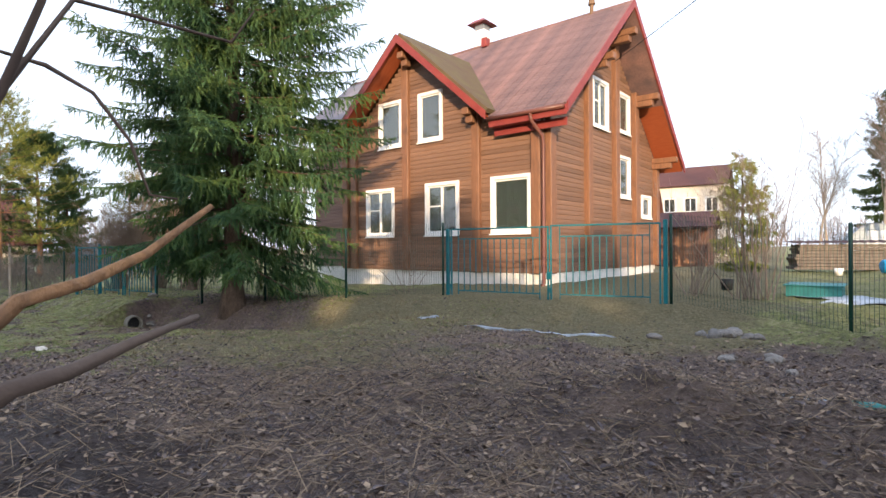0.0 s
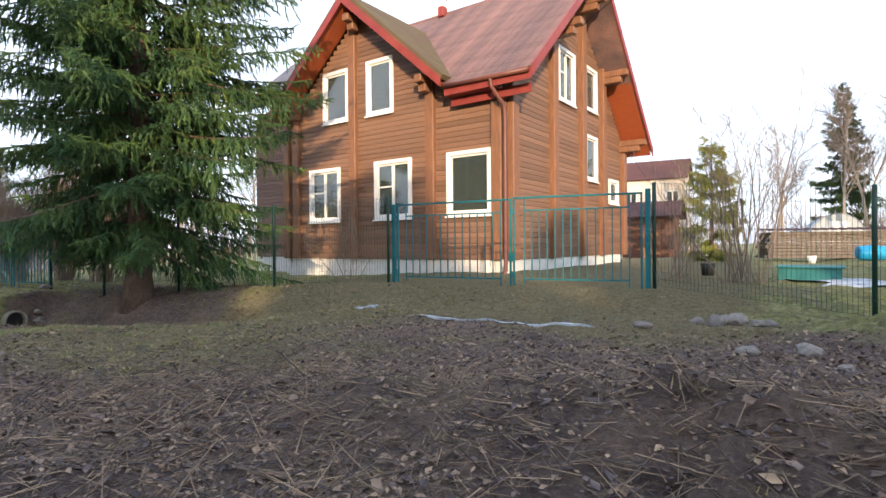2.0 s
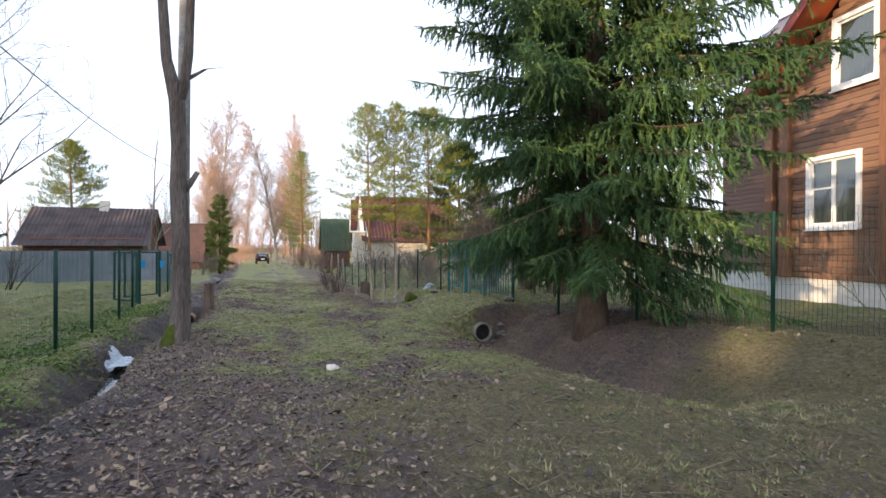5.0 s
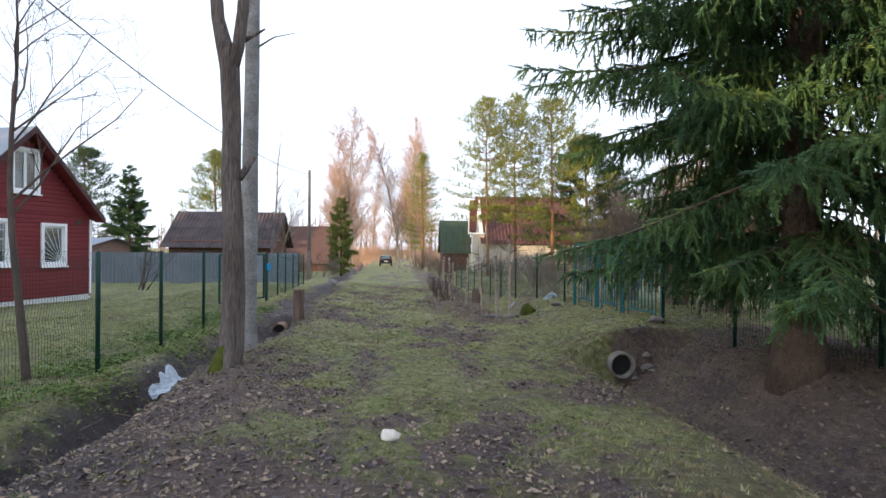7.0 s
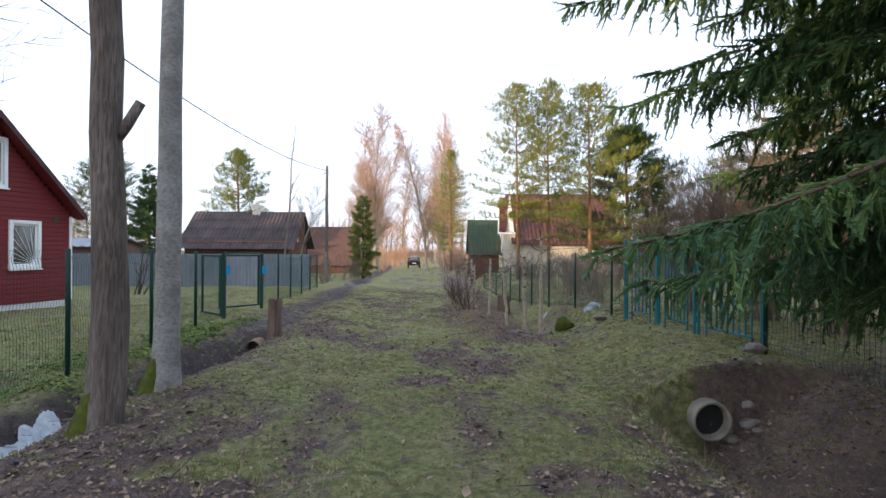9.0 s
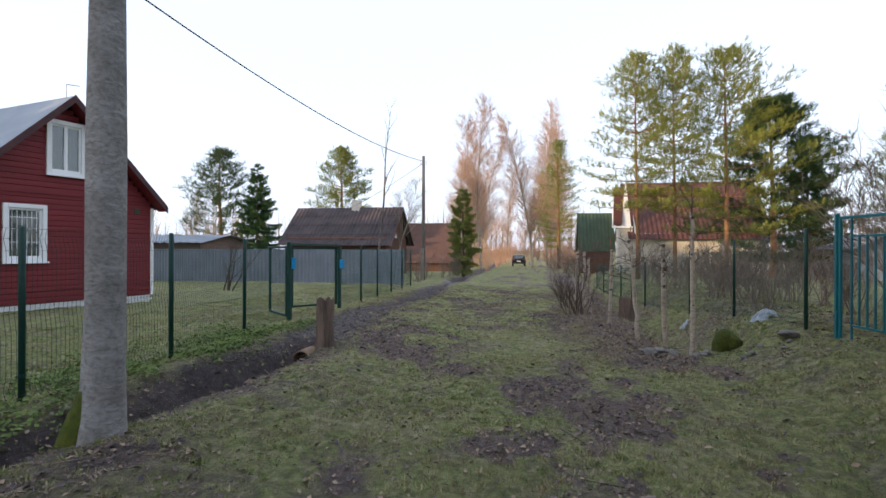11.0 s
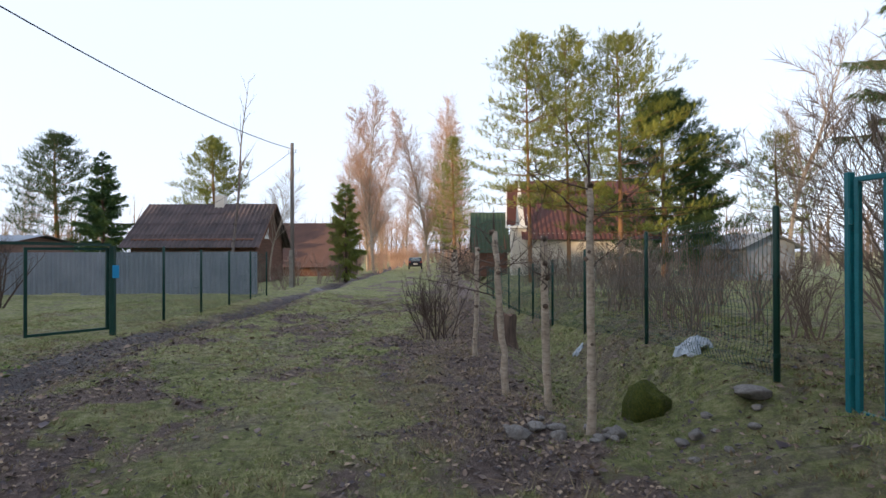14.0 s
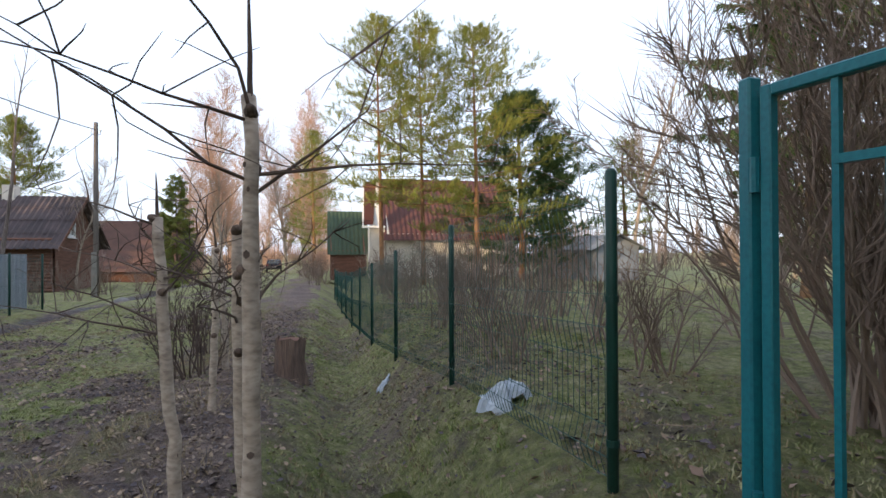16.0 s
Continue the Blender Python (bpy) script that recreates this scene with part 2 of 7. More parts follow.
# ---- mesh helpers ----
class MB:
    """A mesh under construction: boxes, tubes and loose faces."""

    def __init__(self):
        self.v, self.f = [], []

    def add(self, verts, faces):
        k = len(self.v)
        self.v.extend([tuple(p) for p in verts])
        self.f.extend([tuple(i + k for i in q) for q in faces])
        return self

    def box(self, x0, x1, y0, y1, z0, z1, bevel=0.0, m=None):
        b = min(bevel, (x1 - x0) / 3, (y1 - y0) / 3, (z1 - z0) / 3)
        if b <= 0:
            vs = [(x, y, z) for x in (x0, x1) for y in (y0, y1) for z in (z0, z1)]
            fs = [(0, 1, 3, 2), (4, 6, 7, 5), (0, 4, 5, 1), (2, 3, 7, 6), (0, 2, 6, 4), (1, 5, 7, 3)]
        else:
            bm = bmesh.new()
            bmesh.ops.create_cube(bm, size=1)
            for w in bm.verts:
                w.co = Vector(((x0 + x1) / 2 + w.co.x * (x1 - x0), (y0 + y1) / 2 + w.co.y * (y1 - y0), (z0 + z1) / 2 + w.co.z * (z1 - z0)))
            bmesh.ops.bevel(bm, geom=bm.edges[:], offset=b, segments=1, affect="EDGES")
            bm.verts.index_update()
            vs = [w.co.copy() for w in bm.verts]
            fs = [[w.index for w in f.verts] for f in bm.faces]
            bm.free()
        if m is not None:
            vs = [m @ Vector(p) for p in vs]
        return self.add(vs, fs)

    def tube(self, pts, radii, n=8, cap=True):
        pts = [Vector(p) for p in pts]
        if not hasattr(radii, "__len__"):
            radii = [radii] * len(pts)
        vs, fs = [], []
        side = None
        for i, p in enumerate(pts):
            d = (pts[min(i + 1, len(pts) - 1)] - pts[max(i - 1, 0)])
            d = d.normalized() if d.length > 1e-9 else Vector((0, 0, 1))
            ref = Vector((1, 0, 0)) if abs(d.x) < 0.8 else Vector((0, 1, 0))
            a = (side - d * side.dot(d)) if side is not None else d.cross(ref)
            a = a.normalized() if a.length > 1e-6 else d.cross(ref).normalized()
            side = a
            b = d.cross(a)
            for j in range(n):
                w = 2 * math.pi * j / n
                vs.append(p + (a * math.cos(w) + b * math.sin(w)) * radii[i])
        for i in range(len(pts) - 1):
            for j in range(n):
                fs.append((i * n + j, i * n + (j + 1) % n, (i + 1) * n + (j + 1) % n, (i + 1) * n + j))
        if cap:
            fs.append(tuple(range(n - 1, -1, -1)))
            fs.append(tuple(range((len(pts) - 1) * n, len(pts) * n)))
        return self.add(vs, fs)

    def prism(self, poly, axis, a, b):
        """A flat outline in the two other axes, pushed from a to b along axis."""
        n = len(poly)
        put = {"x": lambda p, s: (s, p[0], p[1]), "y": lambda p, s: (p[0], s, p[1]), "z": lambda p, s: (p[0], p[1], s)}[axis]
        vs = [put(p, a) for p in poly] + [put(p, b) for p in poly]
        fs = [tuple(range(n)), tuple(range(2 * n - 1, n - 1, -1))] + [(i, i + n, (i + 1) % n + n, (i + 1) % n) for i in range(n)]
        return self.add(vs, fs)

    def slab(self, quad, t):
        """A plate of thickness t under four corners."""
        q = [Vector(p) for p in quad]
        nrm = (q[1] - q[0]).cross(q[3] - q[0]).normalized() * t
        return self.add(q + [p - nrm for p in q], [(0, 1, 2, 3), (7, 6, 5, 4), (0, 4, 5, 1), (1, 5, 6, 2), (2, 6, 7, 3), (3, 7, 4, 0)])


def mesh_of(name, mb, mat, smooth=False):
    me = bpy.data.meshes.new(name)
    if isinstance(mb, MB):
        me.from_pydata(mb.v, [], mb.f)
        bm = bmesh.new()
        bm.from_mesh(me)
        if len(bm.faces) < 60000:
            bmesh.ops.recalc_face_normals(bm, faces=bm.faces[:])
            bm.to_mesh(me)
        bm.free()
    else:
        v, f = np.asarray(mb[0], np.float32), np.asarray(mb[1], np.int32)
        me.vertices.add(len(v))
        me.vertices.foreach_set("co", v.ravel())
        me.loops.add(f.size)
        me.loops.foreach_set("vertex_index", f.ravel())
        me.polygons.add(len(f))
        me.polygons.foreach_set("loop_start", np.arange(len(f), dtype=np.int32) * f.shape[1])
        me.update(calc_edges=True)
    me.materials.append(mat)
    if smooth:
        me.polygons.foreach_set("use_smooth", [True] * len(me.polygons))
    me.update()
    return me


def part(name, mb, mat, parent=None, label="", smooth=False):
    ob = new(name, mb if isinstance(mb, bpy.types.Mesh) else mesh_of(name, mb, mat, smooth))
    ob.parent = parent
    if label:
        ob["label"] = label
    return ob


def thing(name, label, category, m=None, group="", kind=""):
    ob = new(name)
    ob.empty_display_size = 0.2
    if m is not None:
        ob.matrix_world = m
    return tagged(ob, label, category, group, kind)


def solo(name, mb, mat, label, category, m=None, smooth=False, group="", kind=""):
    ob = part(name, mb, mat, None, "", smooth)
    if m is not None:
        ob.matrix_world = m
    return tagged(ob, label, category, group, kind)


def smooth01(a, b, x):
    t = np.clip((x - a) / (b - a), 0, 1)
    return t * t * (3 - 2 * t)


# ---- ground ----
def wobble(x, y):
    return (np.sin(x * 1.7 + 0.6 * np.sin(y * 2.3)) * np.cos(y * 1.9 + 0.5 * np.sin(x * 1.3)) * 0.5
            + np.sin(x * 4.1 + y * 2.7) * np.sin(y * 4.9 - x * 1.1) * 0.3 + np.sin(x * 9.3 - y * 7.1) * np.sin(y * 10.7 + x * 3.3) * 0.2)


def ditch_left_y(x):
    return 0.28 - 0.05 * np.maximum(0, -x - 18) + 0.18 * np.sin(x * 0.6)


def ground_z(x, y):
    x, y = np.asarray(x, float), np.asarray(y, float)
    far = np.maximum(0, -x - 19)
    road = -0.012 * np.minimum(far, 80)
    near = smooth01(-13, -5, x)
    z = road + near * 0.38
    # the fenced plots on the house side lie higher than the lane
    fence = 7.5 - 0.006 * x + np.maximum(0, x + 14) * 0.20
    up = smooth01(-1.3, 0.2, y - fence)
    z = z + up * (0.42 - 0.12 * near) * (1 - smooth01(-22, -40, x) * 0.5)
    z = z + smooth01(2.5, 4.2, x) * 0.15
    # plots across the left ditch lie a little lower
    z = z - smooth01(-0.2, -1.6, y) * 0.12 * smooth01(-4, -9, x)
    # left ditch with a filled crossing at the gate
    yl = ditch_left_y(x)
    cross = smooth01(-18.6, -19.2, x) * (1 - smooth01(-24.2, -25.0, x))
    start = smooth01(-5.5, -10, x)
    w = (0.33 + 0.08 * np.sin(x * 1.1)) * np.where(y > yl, 0.85, 1.3)
    z = z - 0.54 * np.exp(-((y - yl) / w) ** 2) * start * (1 - cross)
    z = z + 0.10 * np.exp(-((y - yl - 1.2) / 0.6) ** 2) * start
    # right ditch: east of the pipe, and again past the crossing at the second gate
    yr = 6.85 - 0.02 * (x + 13)
    east = smooth01(-13.74, -13.6, x) * (1 - smooth01(-8.2, -5.6, x))
    west = smooth01(-19.0, -19.6, x)
    z = z - (0.60 * east + 0.46 * west) * np.exp(-((y - np.where(x > -16, yr, 6.55 - 0.02 * (x + 19))) / np.where(east > 0.01, np.where(y < yr, 0.5, 1.15), 0.55)) ** 2)
    # earth over the culvert
    z = z + 0.24 * np.exp(-((y - 6.8) / 0.62) ** 2) * smooth01(-13.58, -13.72, x) * (1 - smooth01(-17.0, -18.2, x))
    # heap of cut stalks where the walk begins
    lump = 1 + 0.5 * wobble(x * 2.1 + 3, y * 2.3)
    heap = np.exp(-(((x - 0.2) / 2.4) ** 2 + ((y - 3.75) / 0.62) ** 2)) * 0.33 * lump + np.exp(-(((x + 3.6) / 1.7) ** 2 + ((y - 0.9) / 1.0) ** 2)) * 0.26
    z = z + heap + np.exp(-(((x - 2.3) / 1.5) ** 2 + ((y - 8.1) / 0.7) ** 2)) * 0.34 * lump
    # wheel tracks of the lane
    lane = smooth01(1.3, 2.2, y) * (1 - smooth01(4.8, 5.6, y)) * smooth01(-4, -9, x)
    z = z - lane * 0.03 * (np.exp(-((y - 2.75) / 0.28) ** 2) + np.exp(-((y - 4.35) / 0.28) ** 2))
    calm = 1 - 0.35 * lane
    z = z + 0.05 * wobble(x, y) * calm * (np.abs(x) < 70) + (0.026 * wobble(x * 4.3, y * 4.1) + 0.012 * wobble(x * 9.1 + 1, y * 8.7)) * (np.abs(y) < 20)
    return z


def gz(x, y):
    return float(ground_z(x, y))


def axis_steps(lo, hi, step, reach):
    inner = np.arange(lo, hi + step / 2, step)
    out, d, a = [], step, 0.0
    while a < reach:
        d *= 1.22
        a += d
        out.append(a)
    out = np.array(out)
    return np.concatenate([lo - out[::-1], inner, hi + out])


gx, gy = axis_steps(-34, 5, 0.075, 900), axis_steps(-4, 12, 0.075, 900)
X, Y = np.meshgrid(gx, gy, indexing="ij")
Z = ground_z(X, Y)
nx, ny = X.shape
ids = np.arange(nx * ny).reshape(nx, ny)
faces = np.stack([ids[:-1, :-1], ids[1:, :-1], ids[1:, 1:], ids[:-1, 1:]], -1).reshape(-1, 4)
ground_mesh = bpy.data.meshes.new("ground")
ground_mesh.from_pydata(np.stack([X, Y, Z], -1).reshape(-1, 3).tolist(), [], faces.tolist())


def mulch_mask(x, y):
    """Where dead leaves and cut stalks hide the grass."""
    n = wobble(x * 0.7, y * 0.7) * 1.1
    start = smooth01(-6.2, -2.2, x + 0.5 * n) * (1 - smooth01(6.6, 8.2, y + 0.5 * n)) * (1 - smooth01(1.8, 4.2, y) * (1 - smooth01(-1.5, 1.0, x)) * np.clip(0.5 + 0.7 * n, 0.15, 0.8))
    left = smooth01(1.9, 0.9, y + 0.5 * n + 0.03 * x) * smooth01(0.0, 0.35, y) * smooth01(-17, -9, x)
    left2 = smooth01(-11.0, -7.5, x) * (1 - smooth01(1.8, 3.8, y + 0.6 * n - 0.15 * (x + 8)))
    right = np.exp(-((y - 5.35 - 0.25 * n) / 0.55) ** 2) * smooth01(-17, -19, x) * (1 - smooth01(-40, -60, x)) * 0.9
    bank = smooth01(5.8, 6.5, y) * (1 - smooth01(8.2, 9.2, y)) * smooth01(-16.5, -18.5, x) * 0.35 * np.clip(0.6 + n, 0, 1)
    hollow = smooth01(6.35, 6.9, y + 0.2 * n) * (1 - smooth01(9.6, 10.4, y)) * smooth01(-14.3, -13.6, x) * (1 - smooth01(-9.5, -7.5, x + 0.8 * n)) * 0.55
    ditch = np.exp(-((y - ditch_left_y(x)) / (0.45 + 0.3 * smooth01(-13.0, -15.5, x))) ** 2) * smooth01(-6, -9, x)
    track = (np.exp(-((y - 2.75) / 0.22) ** 2) + np.exp(-((y - 4.35) / 0.22) ** 2)) * np.clip(0.3 + 0.5 * wobble(x * 0.9, y * 0.4), 0, 0.6) * smooth01(-4, -9, x)
    bare = smooth01(0.05, 0.5, wobble(x * 0.55 + 2, y * 0.8) + 0.55 * wobble(x * 2.1, y * 1.9 + 1)) * 0.8 * smooth01(-6, -9, x) * (y > 0.8) * (y < 6.2)
    return np.clip(np.maximum.reduce([start, left, left2, right, bank, hollow, ditch, track, bare]), 0, 1)


def straw_mask(x, y):
    n = wobble(x * 0.9 + 4, y * 0.9)
    a = np.exp(-((y - 7.4 - 0.4 * n) / 1.4) ** 2) * smooth01(-13, -10, x) * (1 - smooth01(-3, 0, x))
    b = smooth01(-10, -7, x) * (1 - smooth01(-1.0, 1.5, x)) * smooth01(2, 3.5, y) * 0.85
    c = np.exp(-((y - 4.9) / 0.6) ** 2) * smooth01(-18, -20, x)
    return np.clip(np.maximum.reduce([a, b, c]) + 0.25 * n, 0, 1)


def wet_mask(x, y):
    """Soaked mud along the ditch, dark wet mulch beside it, and darker patches in the first mulch."""
    n = wobble(x * 1.3 + 1, y * 1.5)
    side = (0.4 + 0.22 * smooth01(-13.0, -15.5, x)) * (1 + 0.35 * n)
    ditch = np.exp(-((y - ditch_left_y(x) + 0.1 + 0.15 * n) / side) ** 2) * smooth01(-7, -9, x)
    low = smooth01(2.0, 0.6, y + 0.4 * n) * smooth01(-10.5, -8.0, x) * (1 - smooth01(-3.0, -1.0, x)) * 0.75
    dark_patch = smooth01(0.25, 0.6, wobble(x * 0.8, y * 0.9 + 2)) * smooth01(-3.5, -1.5, x) * (1 - smooth01(4.5, 6, y)) * 0.35
    return np.clip(np.maximum.reduce([ditch, low, dark_patch]), 0, 1)


for key, fn in (("mulch", mulch_mask), ("straw", straw_mask), ("wet", wet_mask)):
    at = ground_mesh.attributes.new(key, "FLOAT", "POINT")
    at.data.foreach_set("value", fn(X, Y).reshape(-1).astype(np.float32))
ground_mesh.polygons.foreach_set("use_smooth", [True] * len(ground_mesh.polygons))

GROUND, n, l, p = material("soil_and_turf")
co = n.new("ShaderNodeTexCoord")


def noise_at(scale, detail=6.0, rough=0.6):
    t = n.new("ShaderNodeTexNoise")
    t.inputs["Scale"].default_value, t.inputs["Detail"].default_value, t.inputs["Roughness"].default_value = scale, detail, rough
    l.new(co.outputs["Object"], t.inputs["Vector"])
    return t


def blend(fac, a, b):
    m = n.new("ShaderNodeMixRGB")
    l.new(fac, m.inputs[0])
    l.new(a, m.inputs[1])
    l.new(b, m.inputs[2])
    return m.outputs[0]


def ragged(key):
    at = n.new("ShaderNodeAttribute")
    at.attribute_name = key
    s = n.new("ShaderNodeMath")
    s.operation = "MULTIPLY_ADD"
    l.new(noise_at(3.2, 8, 0.7).outputs["Fac"], s.inputs[0])
    s.inputs[1].default_value = 1.1
    l.new(at.outputs["Fac"], s.inputs[2])
    r = ramp(n, [(0.78, (0, 0, 0)), (1.12, (1, 1, 1))])
    s2 = n.new("ShaderNodeMath")
    s2.operation = "MULTIPLY"
    s2.inputs[1].default_value = 0.85
    l.new(s.outputs[0], s2.inputs[0])
    r.color_ramp.elements[0].position, r.color_ramp.elements[1].position = 0.62, 0.92
    l.new(s2.outputs[0], r.inputs[0])
    return r.outputs[0]


turf = ramp(n, [(0.30, (0.11, 0.085, 0.085)), (0.42, (0.26, 0.21, 0.18)), (0.5, (0.24, 0.28, 0.09)), (0.58, (0.40, 0.37, 0.20)), (0.70, (0.42, 0.36, 0.31))])
l.new(noise_at(0.85, 10, 0.78).outputs["Fac"], turf.inputs[0])
speck = ramp(n, [(0.36, (0.03, 0.027, 0.022)), (0.46, (0.14, 0.14, 0.07)), (0.54, (0.30, 0.30, 0.13)), (0.66, (0.55, 0.48, 0.34))])
l.new(noise_at(9, 10, 0.8).outputs["Fac"], speck.inputs[0])
half = n.new("ShaderNodeValue")
half.outputs[0].default_value = 0.55
turf_c = blend(half.outputs[0], turf.outputs[0], speck.outputs[0])
soil = ramp(n, [(0.34, (0.03, 0.024, 0.024)), (0.48, (0.15, 0.115, 0.108)), (0.58, (0.29, 0.22, 0.19)), (0.7, (0.52, 0.43, 0.35))])
l.new(noise_at(13, 9, 0.88).outputs["Fac"], soil.inputs[0])
damp = ramp(n, [(0.35, (0.11, 0.088, 0.09)), (0.65, (0.32, 0.235, 0.185))])
l.new(noise_at(1.3).outputs["Fac"], damp.inputs[0])
soil_c = blend(half.outputs[0], damp.outputs[0], soil.outputs[0])
straw = ramp(n, [(0.34, (0.07, 0.06, 0.042)), (0.46, (0.16, 0.145, 0.08)), (0.55, (0.25, 0.215, 0.13)), (0.7, (0.42, 0.36, 0.25))])
l.new(noise_at(18, 9, 0.88).outputs["Fac"], straw.inputs[0])
base = blend(ragged("straw"), turf_c, straw.outputs[0])
base = blend(ragged("mulch"), base, soil_c)
soaked = n.new("ShaderNodeMixRGB")
soaked.blend_type = "MULTIPLY"
soaked.inputs[2].default_value = (0.36, 0.36, 0.40, 1)
wet = ragged("wet")
l.new(wet, soaked.inputs[0])
l.new(base, soaked.inputs[1])
l.new(soaked.outputs[0], p.inputs["Base Color"])
sheen_map = n.new("ShaderNodeMapRange")
sheen_map.inputs[3].default_value, sheen_map.inputs[4].default_value = 0.95, 0.5
l.new(wet, sheen_map.inputs[0])
l.new(sheen_map.outputs[0], p.inputs["Roughness"])
p.inputs["Specular IOR Level"].default_value = 0.2
bp = n.new("ShaderNodeBump")
bp.inputs["Strength"].default_value, bp.inputs["Distance"].default_value = 1.0, 0.09
l.new(noise_at(14, 9, 0.85).outputs["Fac"], bp.inputs["Height"])
l.new(bp.outputs[0], p.inputs["Normal"])
ground_mesh.materials.append(GROUND)
ground = tagged(new("ground", ground_mesh), "rough turf, dead leaves and dark soil of a village lane", "ground", kind="structure")


# ---- the timber house ----
ROW = 0.145


def intervals(a, b, z0, z1, holes):
    """The stretches of a..b in the band z0..z1 that no hole takes."""
    spans = [(a, b)]
    for h0, h1, g0, g1 in holes:
        if g1 > z0 + 0.02 and g0 < z1 - 0.02:
            cut = []
            for s0, s1 in spans:
                if h1 <= s0 or h0 >= s1:
                    cut.append((s0, s1))
                else:
                    if h0 > s0:
                        cut.append((s0, h0))
                    if h1 < s1:
                        cut.append((h1, s1))
            spans = cut
    return [(s0, s1) for s0, s1 in spans if s1 - s0 > 0.02]


def board_mesh(name, mat, h=ROW):
    """One board of unit length with a rounded face; its outer side looks along -y."""
    prof = [(0.02, 0.002), (-0.02, 0.002), (-0.031, 0.012), (-0.034, h * 0.5), (-0.031, h - 0.012), (-0.02, h - 0.002), (0.02, h - 0.002)]
    return mesh_of(name, MB().prism(prof, "x", 0, 1), mat)


def lay_boards(parent, mesh, a, b, z0, z1, holes, posts, limit, put, core, thick=0.2):
    """Rows of boards between posts, each an object; core collects the solid wall behind them."""
    rows = int((z1 - z0) / ROW)
    cuts = [a] + sorted(posts) + [b]
    for r in range(rows):
        za = z0 + r * ROW
        lo, hi = limit(za + ROW)
        for s0, s1 in intervals(max(a, lo), min(b, hi), za, za + ROW, holes):
            core(s0, s1, za, za + ROW)
            for c0, c1 in zip(cuts, cuts[1:]):
                q0, q1 = max(s0, c0), min(s1, c1)
                if q1 - q0 > 0.05:
                    o = new("board", mesh)
                    o.parent = parent
                    o.matrix_basis = put(q0, za) @ Matrix.Diagonal((q1 - q0, 1, 1, 1))


def window_part(parent, w, h, m, sashes=2, bar=True, curtain=False, open_sash=False):
    """A white window: outer trim, sash frame, panes and sill, in the plane y = 0 with its lower left corner at the origin."""
    t = 0.11
    trim = MB()
    trim.box(0, t, -0.06, 0.02, 0, h, 0.008).box(w - t, w, -0.06, 0.02, 0, h, 0.008)
    trim.box(t, w - t, -0.06, 0.02, h - t, h, 0.008).box(t, w - t, -0.06, 0.02, 0, t, 0.008)
    win = part("window", trim, WHITE, parent, "white painted window trim")
    win.matrix_basis = m
    fr = MB()
    a, b, c, d = t + 0.003, w - t - 0.003, t + 0.003, h - t - 0.003
    f = 0.05
    fr.box(a, a + f, 0.0, 0.06, c, d).box(b - f, b, 0.0, 0.06, c, d).box(a + f, b - f, 0.0, 0.06, c, c + f).box(a + f, b - f, 0.0, 0.06, d - f, d)
    step = (b - a) / sashes
    for i in range(1, sashes):
        fr.box(a + i * step - 0.045, a + i * step + 0.045, -0.005, 0.055, c + f, d - f)
    if bar:
        fr.box(a + f, a + step - 0.045, 0.005, 0.05, c + (d - c) * 0.55, c + (d - c) * 0.55 + 0.045)
    part("window_frame", fr, WHITE, win)
    for i in range(sashes):
        g = MB().box(a + i * step + 0.04, a + (i + 1) * step - 0.04, 0.028, 0.036, c + 0.04, d - 0.04)
        part("pane", g, GLASS, win)
    part("window_sill", MB().box(-0.03, w + 0.03, -0.10, -0.062, -0.03, 0.015, 0.006), WHITE, win)
    room = MB()
    dp = 0.7
    room.box(a, b, dp, dp + 0.03, c, d).box(a - 0.03, a, 0.07, dp, c, d).box(b, b + 0.03, 0.07, dp, c, d)
    room.box(a, b, 0.07, dp, d, d + 0.03).box(a, b, 0.07, dp, c - 0.03, c)
    part("window_reveal", room, INNER, win)
    if curtain:
        cu = MB()
        k = 26
        pts = [(a + (b - a) * i / k, 0.15 + 0.025 * math.sin(i * 1.9)) for i in range(k + 1)]
        cu.add([(x, y, z) for x, y in pts for z in (c, d)], [(2 * i, 2 * i + 2, 2 * i + 3, 2 * i + 1) for i in range(k)])
        part("curtain", cu, CURTAIN, win, "pale drawn curtain")
    return win


